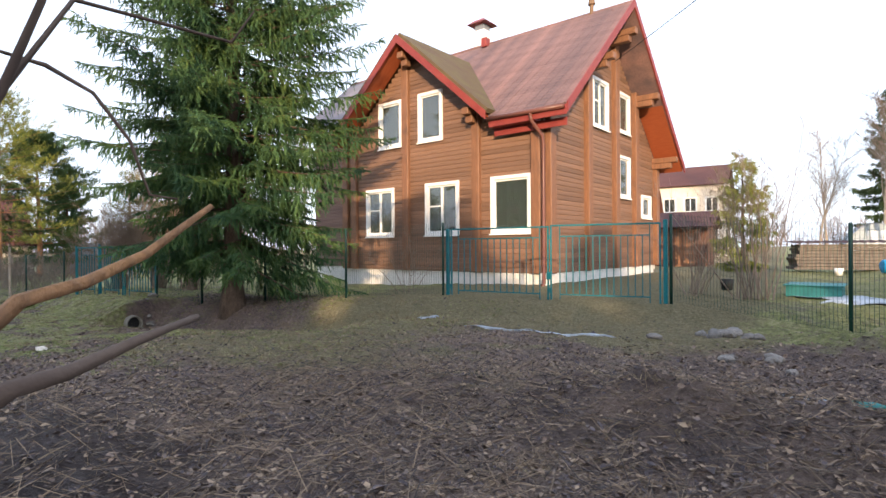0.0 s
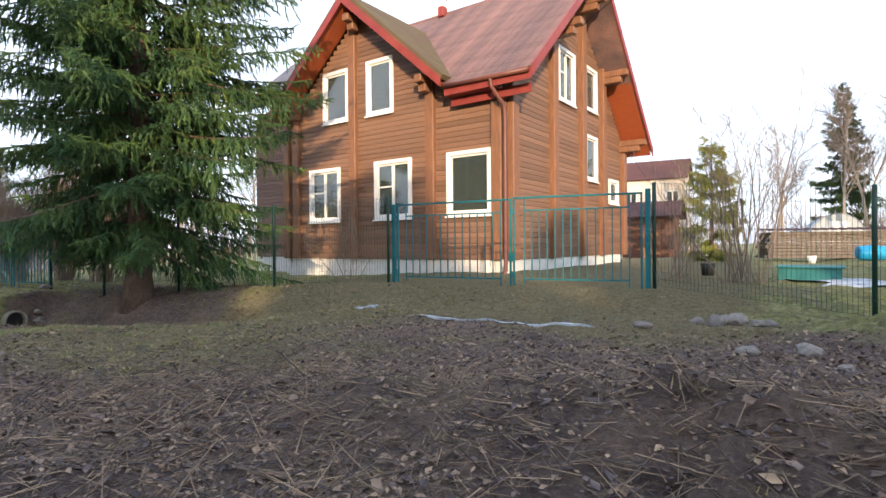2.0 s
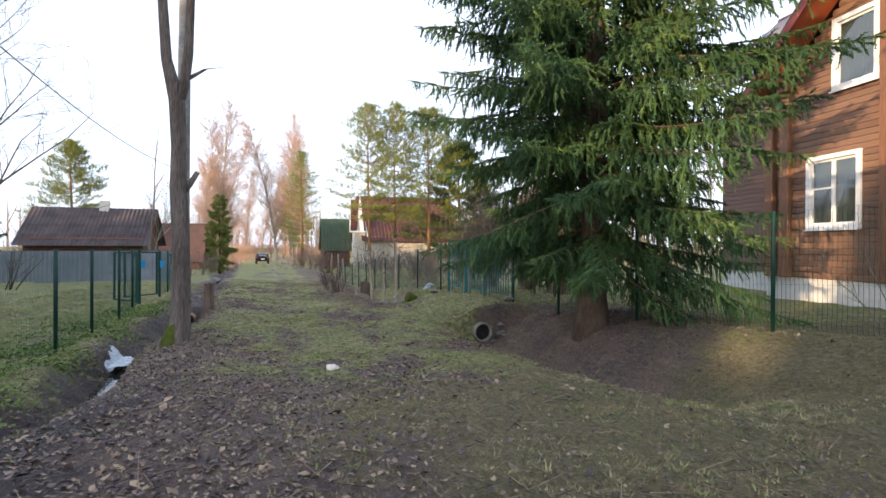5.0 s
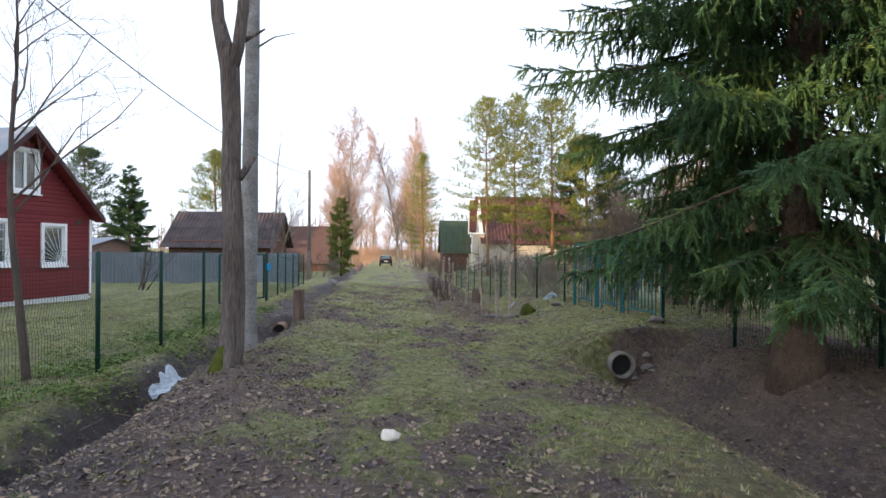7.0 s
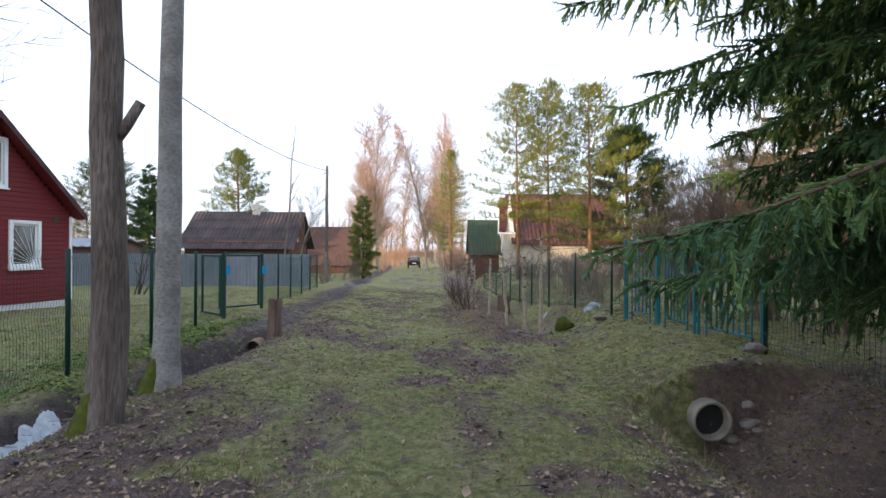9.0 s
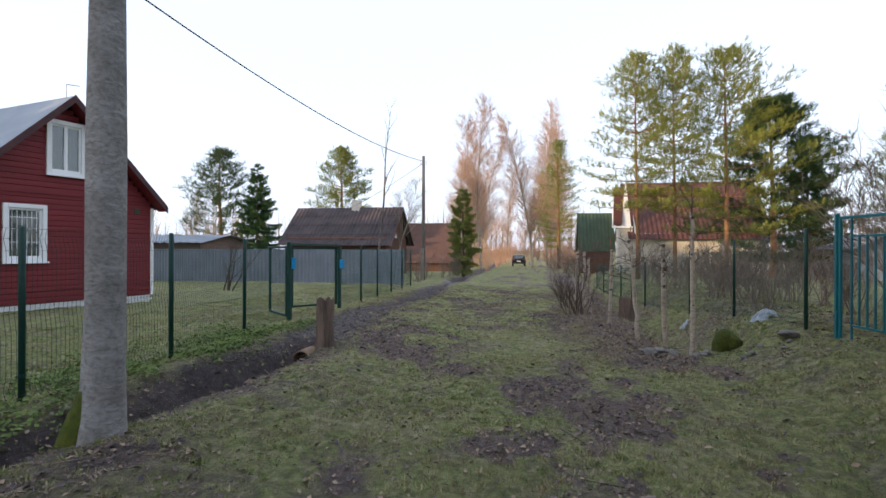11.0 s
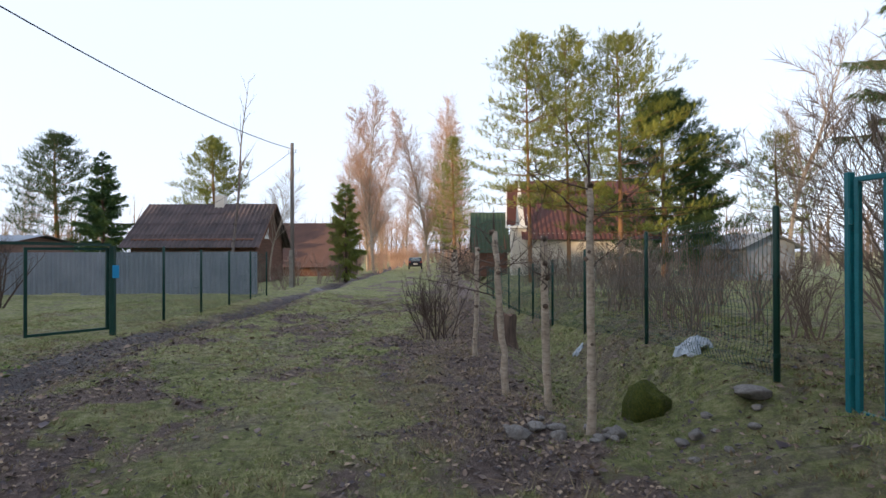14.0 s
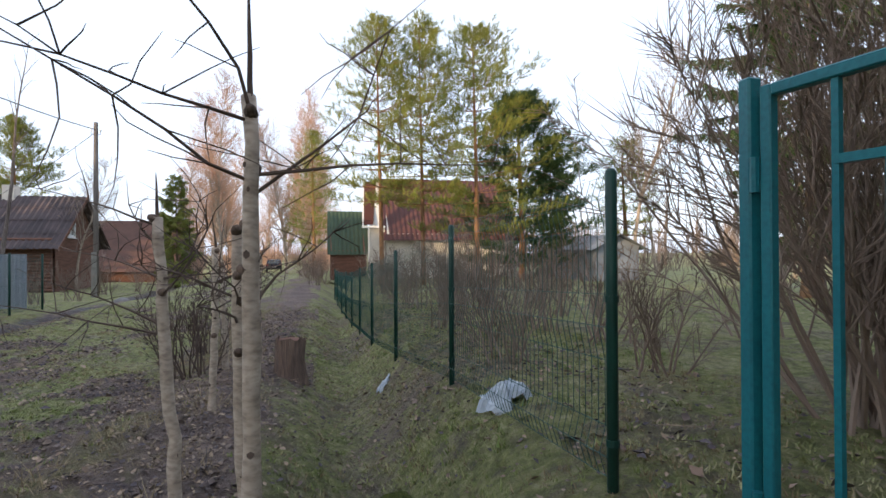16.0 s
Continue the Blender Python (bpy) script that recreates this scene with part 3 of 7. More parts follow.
def build_house():
    base = Matrix.Translation((-5.35, 14.05, 0)) @ pose(0, 0, 0, 0, 0, -7.5)
    house = thing("house", "two-storey reddish-brown stained timber house with white windows", "house", base)
    P0, P1 = 0.28, 1.0          # plinth
    XL, XR, D = -8.4, 0.2, 9.3  # front wall from XL to XR, depth D
    EZ, RZ, RY = 5.62, 10.0, 4.35
    slope = (RZ - EZ) / (RY + 0.55)
    GX, GZ, GS = -4.95, 8.9, (8.9 - 5.75) / 3.6

    # plinth of painted blocks
    pl = part("plinth", MB().box(XL + 0.06, XR - 0.06, 0.06, D - 0.06, P0, P1 - 0.005), PLINTH, house, "whitewashed concrete block plinth")
    blk = mesh_of("block", MB().box(0, 0.385, 0, 0.05, 0, 0.185, 0.006), PLINTH)
    i = 0
    for r in range(4):
        x = XL - (0.2 if r % 2 else 0)
        while x < XR - 0.2:
            o = new("block", blk)
            o.parent = pl
            o.matrix_basis = pose(x, 0.01, P0 + r * 0.185)
            x += 0.395
        y = -0.2 if r % 2 else 0.02
        while y < D - 0.3:
            o = new("block", blk)
            o.parent = pl
            o.matrix_basis = pose(XR + 0.0, y, P0 + r * 0.185, 0, 0, 90)
            y += 0.395

    boards = board_mesh("board", WOOD)
    front = [(-7.25, -5.8, 2.17, 3.92, 2), (-4.32, -2.87, 2.17, 3.94, 2), (-1.63, -0.2, 2.17, 3.93, 1), (-6.55, -5.4, 5.33, 7.0, 1), (-4.62, -3.54, 5.33, 7.02, 1)]
    holes = [(a + 0.09, b - 0.09, c + 0.09, d - 0.09) for a, b, c, d, _ in front]
    core = MB()

    def lim(z):
        if z < EZ + 0.25:
            return XL, XR
        k = (GZ - 0.25 - z) / GS
        return GX - k, GX + k

    wall = part("front_wall", MB().box(XL + 0.1, XL + 0.12, 0.1, 0.12, 1, 1.02), WOOD, house)
    lay_boards(wall, boards, XL, XR, P1, GZ - 0.3, holes, [-7.87, -5.18, -2.16], lim, lambda x, z: pose(x, 0, z), lambda a, b, c, d: core.box(a, b, 0.012, 0.2, c, d))
    part("wall_core", core, WOOD, wall)
    for a, b, c, d, s in front:
        window_part(house, b - a, d - c, pose(a, -0.03, c), s, s == 2, curtain=(a in (-4.62, -7.25, -6.55)))

    side = [(3.12, 4.42, 5.75, 7.44, 2), (5.3, 6.4, 5.9, 7.4, 1), (5.3, 6.4, 3.53, 5.09, 1), (7.6, 8.65, 2.87, 3.8, 1)]
    holes = [(a + 0.09, b - 0.09, c + 0.09, d - 0.09) for a, b, c, d, _ in side]
    core2 = MB()

    def lim2(z):
        k = (RZ - 0.3 - z) / slope
        return (max(0.2, RY - k), min(D, RY + k)) if z > EZ - 0.2 else (0.2, D)

    wall2 = part("side_wall", MB().box(XR - 0.2, XR - 0.18, D - 0.3, D - 0.28, 1, 1.02), WOOD, house)
    lay_boards(wall2, boards, 0.2, D, P1, RZ - 0.4, holes, [2.7, 4.95, 6.85], lim2, lambda y, z: pose(XR, y, z, 0, 0, 90), lambda a, b, c, d: core2.box(XR - 0.2, XR - 0.012, a, b, c, d))
    part("wall_core", core2, WOOD, wall2)
    for a, b, c, d, s in side:
        window_part(house, b - a, d - c, pose(XR + 0.03, a, c, 0, 0, 90), s, s == 2, curtain=True)

    # upright timbers where the partition walls come through
    for x, top in ((XL + 0.02, 5.9), (-7.87, 6.3), (-5.18, 8.4), (-2.16, 6.2), (-0.02, 5.5)):
        part("corner_post", MB().box(x - 0.15, x + 0.15, -0.16, -0.004, P1, top, 0.02), WOOD_POST, house)
    for y, top in ((0.2, 5.6), (2.7, 8.2), (4.95, 9.2), (6.85, 7.6), (D - 0.15, 5.3)):
        part("corner_post", MB().box(XR + 0.004, XR + 0.2, y - 0.17, y + 0.17, P1, top, 0.02), WOOD_POST, house)
    # log ends that carry the overhangs
    for y, z in ((2.7, 7.75), (4.6, 9.1), (6.85, 7.35), (9.0, 5.25)):
        for k in range(2):
            part("purlin_end", MB().box(XR + 0.004, XR + 1.0 - 0.22 * k, y - 0.13, y + 0.13, z - 0.22 * k - 0.1, z - 0.22 * k + 0.115, 0.02), WOOD_POST, house)
    for x, z in ((GX, 8.3), (-2.2, 5.95), (-7.7, 5.95)):
        for k in range(2):
            part("purlin_end", MB().box(x - 0.13, x + 0.13, -0.62 + 0.2 * k, -0.17, z - 0.22 * k - 0.1, z - 0.22 * k + 0.115, 0.02), WOOD_POST, house)

    # main roof, from the right verge to the left end
    VR, VL, EY = 1.0 + XR, -13.2, -0.55
    body = lambda x, y: (x, y, EZ + (y - EY) * slope)
    gl, gr = GX - 3.5, GX + 3.5
    vy = EY + (GZ - EZ) / slope
    roof = part("roof", MB().slab([body(gr + 0.05, EY), body(VR, EY), body(VR, RY), body(GX, RY)][0:4], 0.14), SHINGLE, house, "reddish shingle roof")
    part("roof_field", MB().add([body(gr, EY), body(GX, RY), body(GX, vy)], [(0, 1, 2)]).add([body(gr, EY), body(GX, RY), body(gr, EY + 0.01)], [(0, 2, 1)]), SHINGLE, roof)
    part("roof_field", MB().slab([body(VL, EY + 1.6), body(gl, EY + 1.6), body(gl, RY), body(VL, RY)], 0.14), GREYROOF, roof, "grey shingles")
    part("roof_field", MB().slab([body(gl, 0.6), body(GX, vy - 0.2), body(GX, RY), body(gl, RY)], 0.14), SHINGLE, roof)
    back = lambda x, y: (x, y, RZ - (y - RY) * slope)
    part("roof_field", MB().slab([back(VR, RY), back(VR, 9.85), back(VL, 9.85), back(VL, RY)], 0.14), SHINGLE, roof)
    # shingle courses on the slope seen from the lane
    tab = mesh_of("shingle", MB().box(0, 0.31, 0, 0.16, 0, 0.012), SHINGLE)
    ang = math.degrees(math.atan(slope))
    rows = 36
    for r in range(rows):
        y = EY + (RY - EY) * r / rows
        left = gr + (GX - gr) * (y - EY) / (vy - EY) if y < vy else GX
        x = left + (0.16 if r % 2 else 0.02)
        cut = MB()
        while x < VR - 0.05:
            w = min(0.31, VR - x)
            cut.box(x, x + w - 0.008, 0, 0.185, 0.0, 0.014)
            x += 0.32
        if cut.v:
            o = part("shingle_course", cut, SHINGLE, roof)
            o.matrix_basis = Matrix.Translation((0, y, EZ + (y - EY) * slope + 0.006)) @ pose(0, 0, 0, ang - 2, 0, 0)
    part("ridge_cap", MB().tube([(VL, RY, RZ + 0.01), (VR, RY, RZ + 0.01)], 0.06, 6), SHINGLE, roof)

    # cross gable over the front
    F = -0.72
    gab = MB()
    gab.slab([(GX, F, GZ), (GX, vy + 0.2, GZ), (gr + 0.1, 0.25, GZ - 3.6 * GS), (gr + 0.1, F, GZ - 3.6 * GS)], 0.14)
    part("gable_roof", gab, MOSSROOF, house, "mossy brown shingles")
    part("gable_roof", MB().slab([(gl - 0.1, F, GZ - 3.6 * GS), (gl - 0.1, 0.4, GZ - 3.6 * GS), (GX, vy + 0.2, GZ), (GX, F, GZ)], 0.14), MOSSROOF, house)
    for s in (-1, 1):
        q = MB()
        q.slab([(GX, F - 0.05, GZ + 0.06), (GX + s * 3.62, F - 0.05, GZ - 3.62 * GS + 0.06), (GX + s * 3.62, F - 0.05, GZ - 3.62 * GS - 0.2), (GX, F - 0.05, GZ - 0.22)], -0.05 * s)
        part("barge_board", q, TRIM_RED, house, "red painted barge board")
        so = MB().slab([(GX, F, GZ - 0.15), (GX, 0.0, GZ - 0.15), (GX + s * 3.55, 0.0, GZ - 0.15 - 3.55 * GS), (GX + s * 3.55, F, GZ - 0.15 - 3.55 * GS)], 0.03 * s)
        part("soffit", so, SOFFIT, house)
    # right-hand verge of the main roof
    for pts in ([(VR, EY - 0.03, EZ), (VR, RY, RZ + 0.05)], [(VR, RY, RZ + 0.05), (VR, 9.88, RZ - (9.88 - RY) * slope)]):
        (x, ya, za), (_, yb, zb) = pts
        part("barge_board", MB().slab([(x, ya, za + 0.04), (x, yb, zb + 0.04), (x, yb, zb - 0.24), (x, ya, za - 0.24)], 0.05), TRIM_RED, house)
        part("soffit", MB().slab([(XR, ya, za - 0.17), (VR - 0.05, ya, za - 0.17), (VR - 0.05, yb, zb - 0.17), (XR, yb, zb - 0.17)], 0.03), SOFFIT, house, "orange stained soffit boards")
    # eaves: fascia, boxed soffit, gutter and downpipe
    part("fascia", MB().box(gr + 0.12, VR, EY - 0.03, EY, EZ - 0.3, EZ - 0.03, 0.004), TRIM_RED, house)
    part("soffit", MB().box(gr + 0.12, XR, EY + 0.01, -0.17, EZ - 0.3, EZ - 0.27), TRIM_RED, house)
    part("fascia", MB().box(gr + 0.12, VR - 0.15, EY + 0.28, EY + 0.32, EZ - 0.52, EZ - 0.3), TRIM_RED, house)
    part("gutter", MB().tube([(gr + 0.1, EY - 0.09, EZ - 0.06), (VR - 0.05, EY - 0.09, EZ - 0.09)], 0.065, 10), GUTTER, house, "brown metal gutter", True)
    part("downpipe", MB().tube([(0.12, EY - 0.09, EZ - 0.1), (0.12, EY - 0.05, EZ - 0.3), (0.3, -0.3, EZ - 0.72), (0.3, -0.24, EZ - 0.95), (0.3, -0.24, 0.75), (0.3, -0.4, 0.6)], 0.05, 10), GUTTER, house, "brown metal downpipe", True)
    # wing set back on the left
    wing = MB()
    w0, w1 = -12.6, XL
    part("plinth_wing", MB().box(w0, w1, 1.72, D, P0, P1 - 0.01), PLINTH, house)
    wall3 = part("wing_wall", MB().box(w0, w1, 1.72, 1.9, P1, 6.9), GREYWOOD, house, "weathered grey-brown boards")
    gb = board_mesh("board", GREYWOOD)
    for r in range(38):
        o = new("board", gb)
        o.parent = wall3
        o.matrix_basis = pose(w0, 1.7, P1 + r * ROW) @ Matrix.Diagonal((w1 - w0, 1, 1, 1))
    part("rear_wall", MB().box(w0, XR - 0.21, D - 0.2, D - 0.01, P1, 5.3), WOOD, house)
    part("left_wall", MB().box(w0, w0 + 0.2, 1.92, D - 0.2, P1, 6.9), GREYWOOD, house)
    part("inner_wall", MB().box(XL, XL + 0.2, 0.21, 1.7, P1, 6.0), WOOD, house)
    # chimney and vent on the ridge
    part("chimney", MB().box(-5.75, -5.2, 4.7, 5.25, 9.2, 10.9, 0.02), WHITE, house, "pale chimney")
    part("chimney_cap", MB().add([(-5.95, 4.5, 11.15), (-5.0, 4.5, 11.15), (-5.0, 5.45, 11.15), (-5.95, 5.45, 11.15), (-5.7, 4.75, 11.36), (-5.25, 4.75, 11.36), (-5.25, 5.2, 11.36), (-5.7, 5.2, 11.36)],
         [(0, 1, 5, 4), (1, 2, 6, 5), (2, 3, 7, 6), (3, 0, 4, 7), (4, 5, 6, 7), (3, 2, 1, 0)]), TRIM_RED, house, "red metal chimney cap")
    part("chimney_leg", MB().box(-5.7, -5.25, 4.75, 5.2, 10.9, 11.15), GREYSHEET, house)
    part("roof_vent", MB().box(-4.9, -4.65, RY - 0.3, RY, RZ - 0.15, RZ + 0.22, 0.02), TRIM_RED, house)
    part("vent_pipe", MB().tube([(-0.3, RY, RZ - 0.1), (-0.3, RY, RZ + 0.3), (-0.3, RY, RZ + 0.32), (-0.3, RY, RZ + 0.55)], [0.07, 0.07, 0.13, 0.09], 10), RUST, house)
    return house


house = build_house()


# ---- fences and gates ----
def mesh_panel(a, b, h, dz=0.05, folds=True):
    """Welded wire panel from a to b (x, y), following the ground; wires 5 cm apart, with pressed folds."""
    mb = MB()
    L = math.dist(a, b)
    n = max(2, int(L / 0.055))
    ux, uy = (b[0] - a[0]) / L, (b[1] - a[1]) / L
    za, zb = gz(*a), gz(*b)
    r = 0.0028
    levels = [0.0, 0.1, 0.22] + [0.22 + (h - 0.44) * k for k in (0.33, 0.5, 0.66)] + [h - 0.22, h - 0.1, h]
    off = [0, 0.03, 0] + [0, 0.03, 0] + [0, 0.03, 0]
    vs, fs = [], []

    def seg(p, q):
        k = len(vs)
        for c in (p, q):
            vs.extend([(c[0] - r * ux, c[1] - r * uy, c[2] - (r if p[2] == q[2] else 0)), (c[0] + r * ux, c[1] + r * uy, c[2] + (r if p[2] == q[2] else 0)), (c[0] + r * uy, c[1] - r * ux, c[2] + r)])
        fs.extend([(k, k + 1, k + 4, k + 3), (k + 1, k + 2, k + 5, k + 4), (k + 2, k, k + 3, k + 5)])

    for i in range(n + 1):
        t = i / n
        x, y, z = a[0] + ux * L * t, a[1] + uy * L * t, za + (zb - za) * t + dz
        if folds:
            for k in range(len(levels) - 1):
                seg((x - uy * off[k], y + ux * off[k], z + levels[k]), (x - uy * off[k + 1], y + ux * off[k + 1], z + levels[k + 1]))
        else:
            seg((x, y, z), (x, y, z + h))
    for lv, of in zip(levels, off):
        seg((a[0] - uy * of, a[1] + ux * of, za + dz + lv), (b[0] - uy * of, b[1] + ux * of, zb + dz + lv))
    return mb.add(vs, fs)


def wire_fence(posts, h, label, r=0.03, mat=None, skip=()):
    f = thing("fence", label, "fence", Matrix.Translation((0, 0, 0)))
    for i, (x, y) in enumerate(posts):
        z = gz(x, y)
        part("post", MB().tube([(x, y, z - 0.3), (x, y, z + h + 0.06), (x, y, z + h + 0.075)], [r, r, r * 0.6], 10), mat or GREENMETAL, f, "", True)
        for q in (0.15, 0.62):
            part("clamp", MB().tube([(x, y, z + h * q), (x, y, z + h * q + 0.03)], r + 0.004, 10), GREENMETAL, f)
    for i in range(len(posts) - 1):
        if i not in skip:
            part("mesh_panel", mesh_panel(posts[i], posts[i + 1], h), WIRE, f, "thin green welded wire panel")
    return f


def bar_leaf(parent, a, b, z0, h, bars, inset=True):
    """A gate leaf of square tube: outer frame, inner rail and upright bars; a and b are its ends on plan."""
    L = math.dist(a, b)
    m = Matrix.Translation((a[0], a[1], z0)) @ pose(0, 0, 0, 0, 0, math.degrees(math.atan2(b[1] - a[1], b[0] - a[0])))
    t = 0.017
    fr = MB().box(0, 2 * t, -t, t, 0, h, 0.004).box(L - 2 * t, L, -t, t, 0, h, 0.004).box(2 * t, L - 2 * t, -t, t, 0, 2 * t, 0.004).box(2 * t, L - 2 * t, -t, t, h - 2 * t, h, 0.004)
    leaf = part("gate_leaf", fr, TEAL, parent)
    leaf.matrix_basis = m
    x0, x1, lo, hi = (0.2, L - 0.2, 0.2, h - 0.25) if inset else (2 * t, L - 2 * t, 0.16, h - 0.2)
    for q in (lo, hi):
        part("rail", MB().box(x0, x1, -0.012, 0.012, q, q + 0.024), TEAL, leaf)
    step = (x1 - x0) / bars
    for i in range(bars + 1):
        x = x0 + i * step - 0.009
        full = inset and i in (0, bars)
        part("bar", MB().box(x, x + 0.018, -0.009, 0.009, 2 * t if full else lo + 0.024, h - 2 * t if full else hi), TEAL, leaf)
    for z in (0.25, h - 0.3):
        part("hinge", MB().tube([(-0.012, -0.02, z), (-0.012, -0.02, z + 0.1)], 0.014, 8), TEAL, leaf)
    return leaf


def gate_post(parent, x, y, top, r=0.023):
    z = gz(x, y)
    return part("gate_post", MB().box(x - r, x + r, y - r, y + r, z - 0.2, top, 0.006), TEAL, parent)


g1 = thing("gate", "closed teal steel double gate with thin upright bars", "gate", group="teal gates")
A, B, Cc = (-5.92, 9.98), (-3.45, 9.97), (-1.24, 10.22)
for (x, y), top in ((A, 2.2), (Cc, 2.27)):
    gate_post(g1, x, y, top, 0.038)
bar_leaf(g1, (A[0] + 0.08, A[1]), (B[0] - 0.015, B[1]), 0.58, 1.62, 13)
bar_leaf(g1, (B[0] + 0.015, B[1]), (Cc[0] - 0.08, Cc[1]), 0.58, 1.64, 13)
part("latch", MB().box(B[0] - 0.05, B[0] + 0.05, B[1] - 0.06, B[1] - 0.03, 1.1, 1.25, 0.006), TEAL, g1)

g2 = thing("gate", "teal steel gate with a wicket beside two wide leaves", "gate", group="teal gates")
gp = [(-18.0, 7.52), (-16.95, 7.70), (-15.85, 7.84), (-14.45, 8.02)]
for x, y in (gp[0], gp[1], gp[3]):
    gate_post(g2, x, y, gz(x, y) + 1.52)
for a, b, k in ((gp[0], gp[1], 5), (gp[1], gp[2], 7), (gp[2], gp[3], 8)):
    d = Vector((b[0] - a[0], b[1] - a[1])).normalized() * 0.042
    bar_leaf(g2, (a[0] + d.x, a[1] + d.y), (b[0] - d.x * 0.6, b[1] - d.y * 0.6), 0.36, 1.5, k)

wire_fence([(-5.98, 9.86), (-8.35, 9.2), (-10.7, 8.72), (-12.75, 8.3), (-14.4, 8.0)], 1.6, "green welded wire fence in front of the timber house")
wire_fence([(-1.15, 10.25), (1.5, 9.45), (4.1, 8.9), (7.5, 8.4)], 1.62, "dark green wire fence beside the vegetable yard", 0.03)
wire_fence([(-18.75, 7.5), (-21.2, 7.38), (-23.5, 7.2), (-25.8, 7.1), (-28.1, 7.05), (-30.4, 7.0), (-32.7, 6.95), (-35, 6.9), (-38, 6.85), (-41, 6.8)], 1.3, "green wire fence along the ditch, partly overgrown", 0.025)
wire_fence([(-8.4, -0.8), (-10.6, -0.85), (-12.87, -0.9), (-15.12, -1.02), (-17.37, -1.08), (-19.62, -1.3), (-22.1, -1.66)], 1.66, "dark green wire fence along a muddy ditch", 0.032)
wire_fence([(-25.05, -1.62), (-27.1, -1.7), (-29.4, -1.88), (-31.6, -2.0), (-33.9, -2.17), (-36.0, -2.3)], 1.66, "dark green wire fence running to the grey sheet fence", 0.032)

# dark green frame gate standing open
g3 = thing("gate", "open dark green tube gate with wire infill and small blue plates", "gate")
for x, y in ((-22.1, -1.66), (-25.05, -1.62)):
    part("gate_post", MB().box(x - 0.045, x + 0.045, y - 0.045, y + 0.045, gz(x, y) - 0.2, gz(x, y) + 1.75, 0.006), GREENMETAL, g3)
for a, b in (((-22.1, -1.72), (-22.95, -2.6)), ((-25.05, -1.7), (-24.0, -2.55))):
    L = math.dist(a, b)
    z = max(gz(*a), gz(*b)) + 0.06
    fr = MB().box(0, 0.05, -0.025, 0.025, 0, 1.6).box(L - 0.05, L, -0.025, 0.025, 0, 1.6).box(0.05, L - 0.05, -0.025, 0.025, 0, 0.05).box(0.05, L - 0.05, -0.025, 0.025, 1.55, 1.6)
    leaf = part("gate_leaf", fr, GREENMETAL, g3)
    leaf.matrix_basis = Matrix.Translation((a[0], a[1], z)) @ pose(0, 0, 0, 0, 0, math.degrees(math.atan2(b[1] - a[1], b[0] - a[0])))
for x, y in ((-22.1, -1.6), (-25.0, -1.56)):
    part("plate", MB().box(x - 0.12, x + 0.12, y - 0.005, y + 0.005, gz(x, y) + 1.15, gz(x, y) + 1.4, 0.003), BLUE, g3, "small blue plate").matrix_basis = Matrix.Translation((x, y, 0)) @ pose(0, 0, 0, 0, 0, 75) @ Matrix.Translation((-x, -y, 0))
part("crossbar", MB().box(-25.0, -22.15, -1.665, -1.615, gz(-23.5, -1.6) + 1.68, gz(-23.5, -1.6) + 1.73), GREENMETAL, g3)

# grey sheet fence across the plot
gs = thing("sheet_fence", "grey galvanised corrugated sheet fence", "fence")
y = -2.5
while y > -26:
    y1 = y - 1.15
    vs = []
    k = 23
    z0, z1 = gz(-35.5, y) + 0.1, gz(-35.5, -2.5) + 1.75
    pts = [(y - (y - y1) * i / k, 0.018 * (1 if (i // 2) % 2 else -1)) for i in range(k + 1)]
    sh = MB().add([(-35.5 + o, yy, z) for yy, o in pts for z in (z0, z1)], [(2 * i, 2 * i + 2, 2 * i + 3, 2 * i + 1) for i in range(k)])
    part("sheet", sh, GREYSHEET, gs)
    part("rail", MB().box(-35.58, -35.54, y1, y, z1 - 0.3, z1 - 0.26), GREYSHEET, gs)
    y = y1


# ---- trees ----
rng = np.random.default_rng(4)


def frames_of(dirs, up=(0, 0, 1)):
    """Right-handed frames (n, 3, 3) whose first axis is each direction."""
    d = dirs / np.linalg.norm(dirs, axis=1, keepdims=True)
    ref = np.where(np.abs(d[:, 2:3]) > 0.95, [[1.0, 0, 0]], [list(map(float, up))])
    s = np.cross(ref, d)
    s /= np.linalg.norm(s, axis=1, keepdims=True)
    return np.stack([d, s, np.cross(d, s)], -1)


def scatter(tv, tf, places, frames, scales):
    """Copies of a small template (verts, faces) as one big mesh."""
    n, k = len(places), len(tv)
    v = np.einsum("nij,kj->nki", frames, tv) * np.asarray(scales).reshape(-1, 1, 1) + places[:, None, :]
    f = (np.asarray(tf)[None] + (np.arange(n) * k)[:, None, None]).reshape(-1, np.asarray(tf).shape[1])
    return v.reshape(-1, 3), f


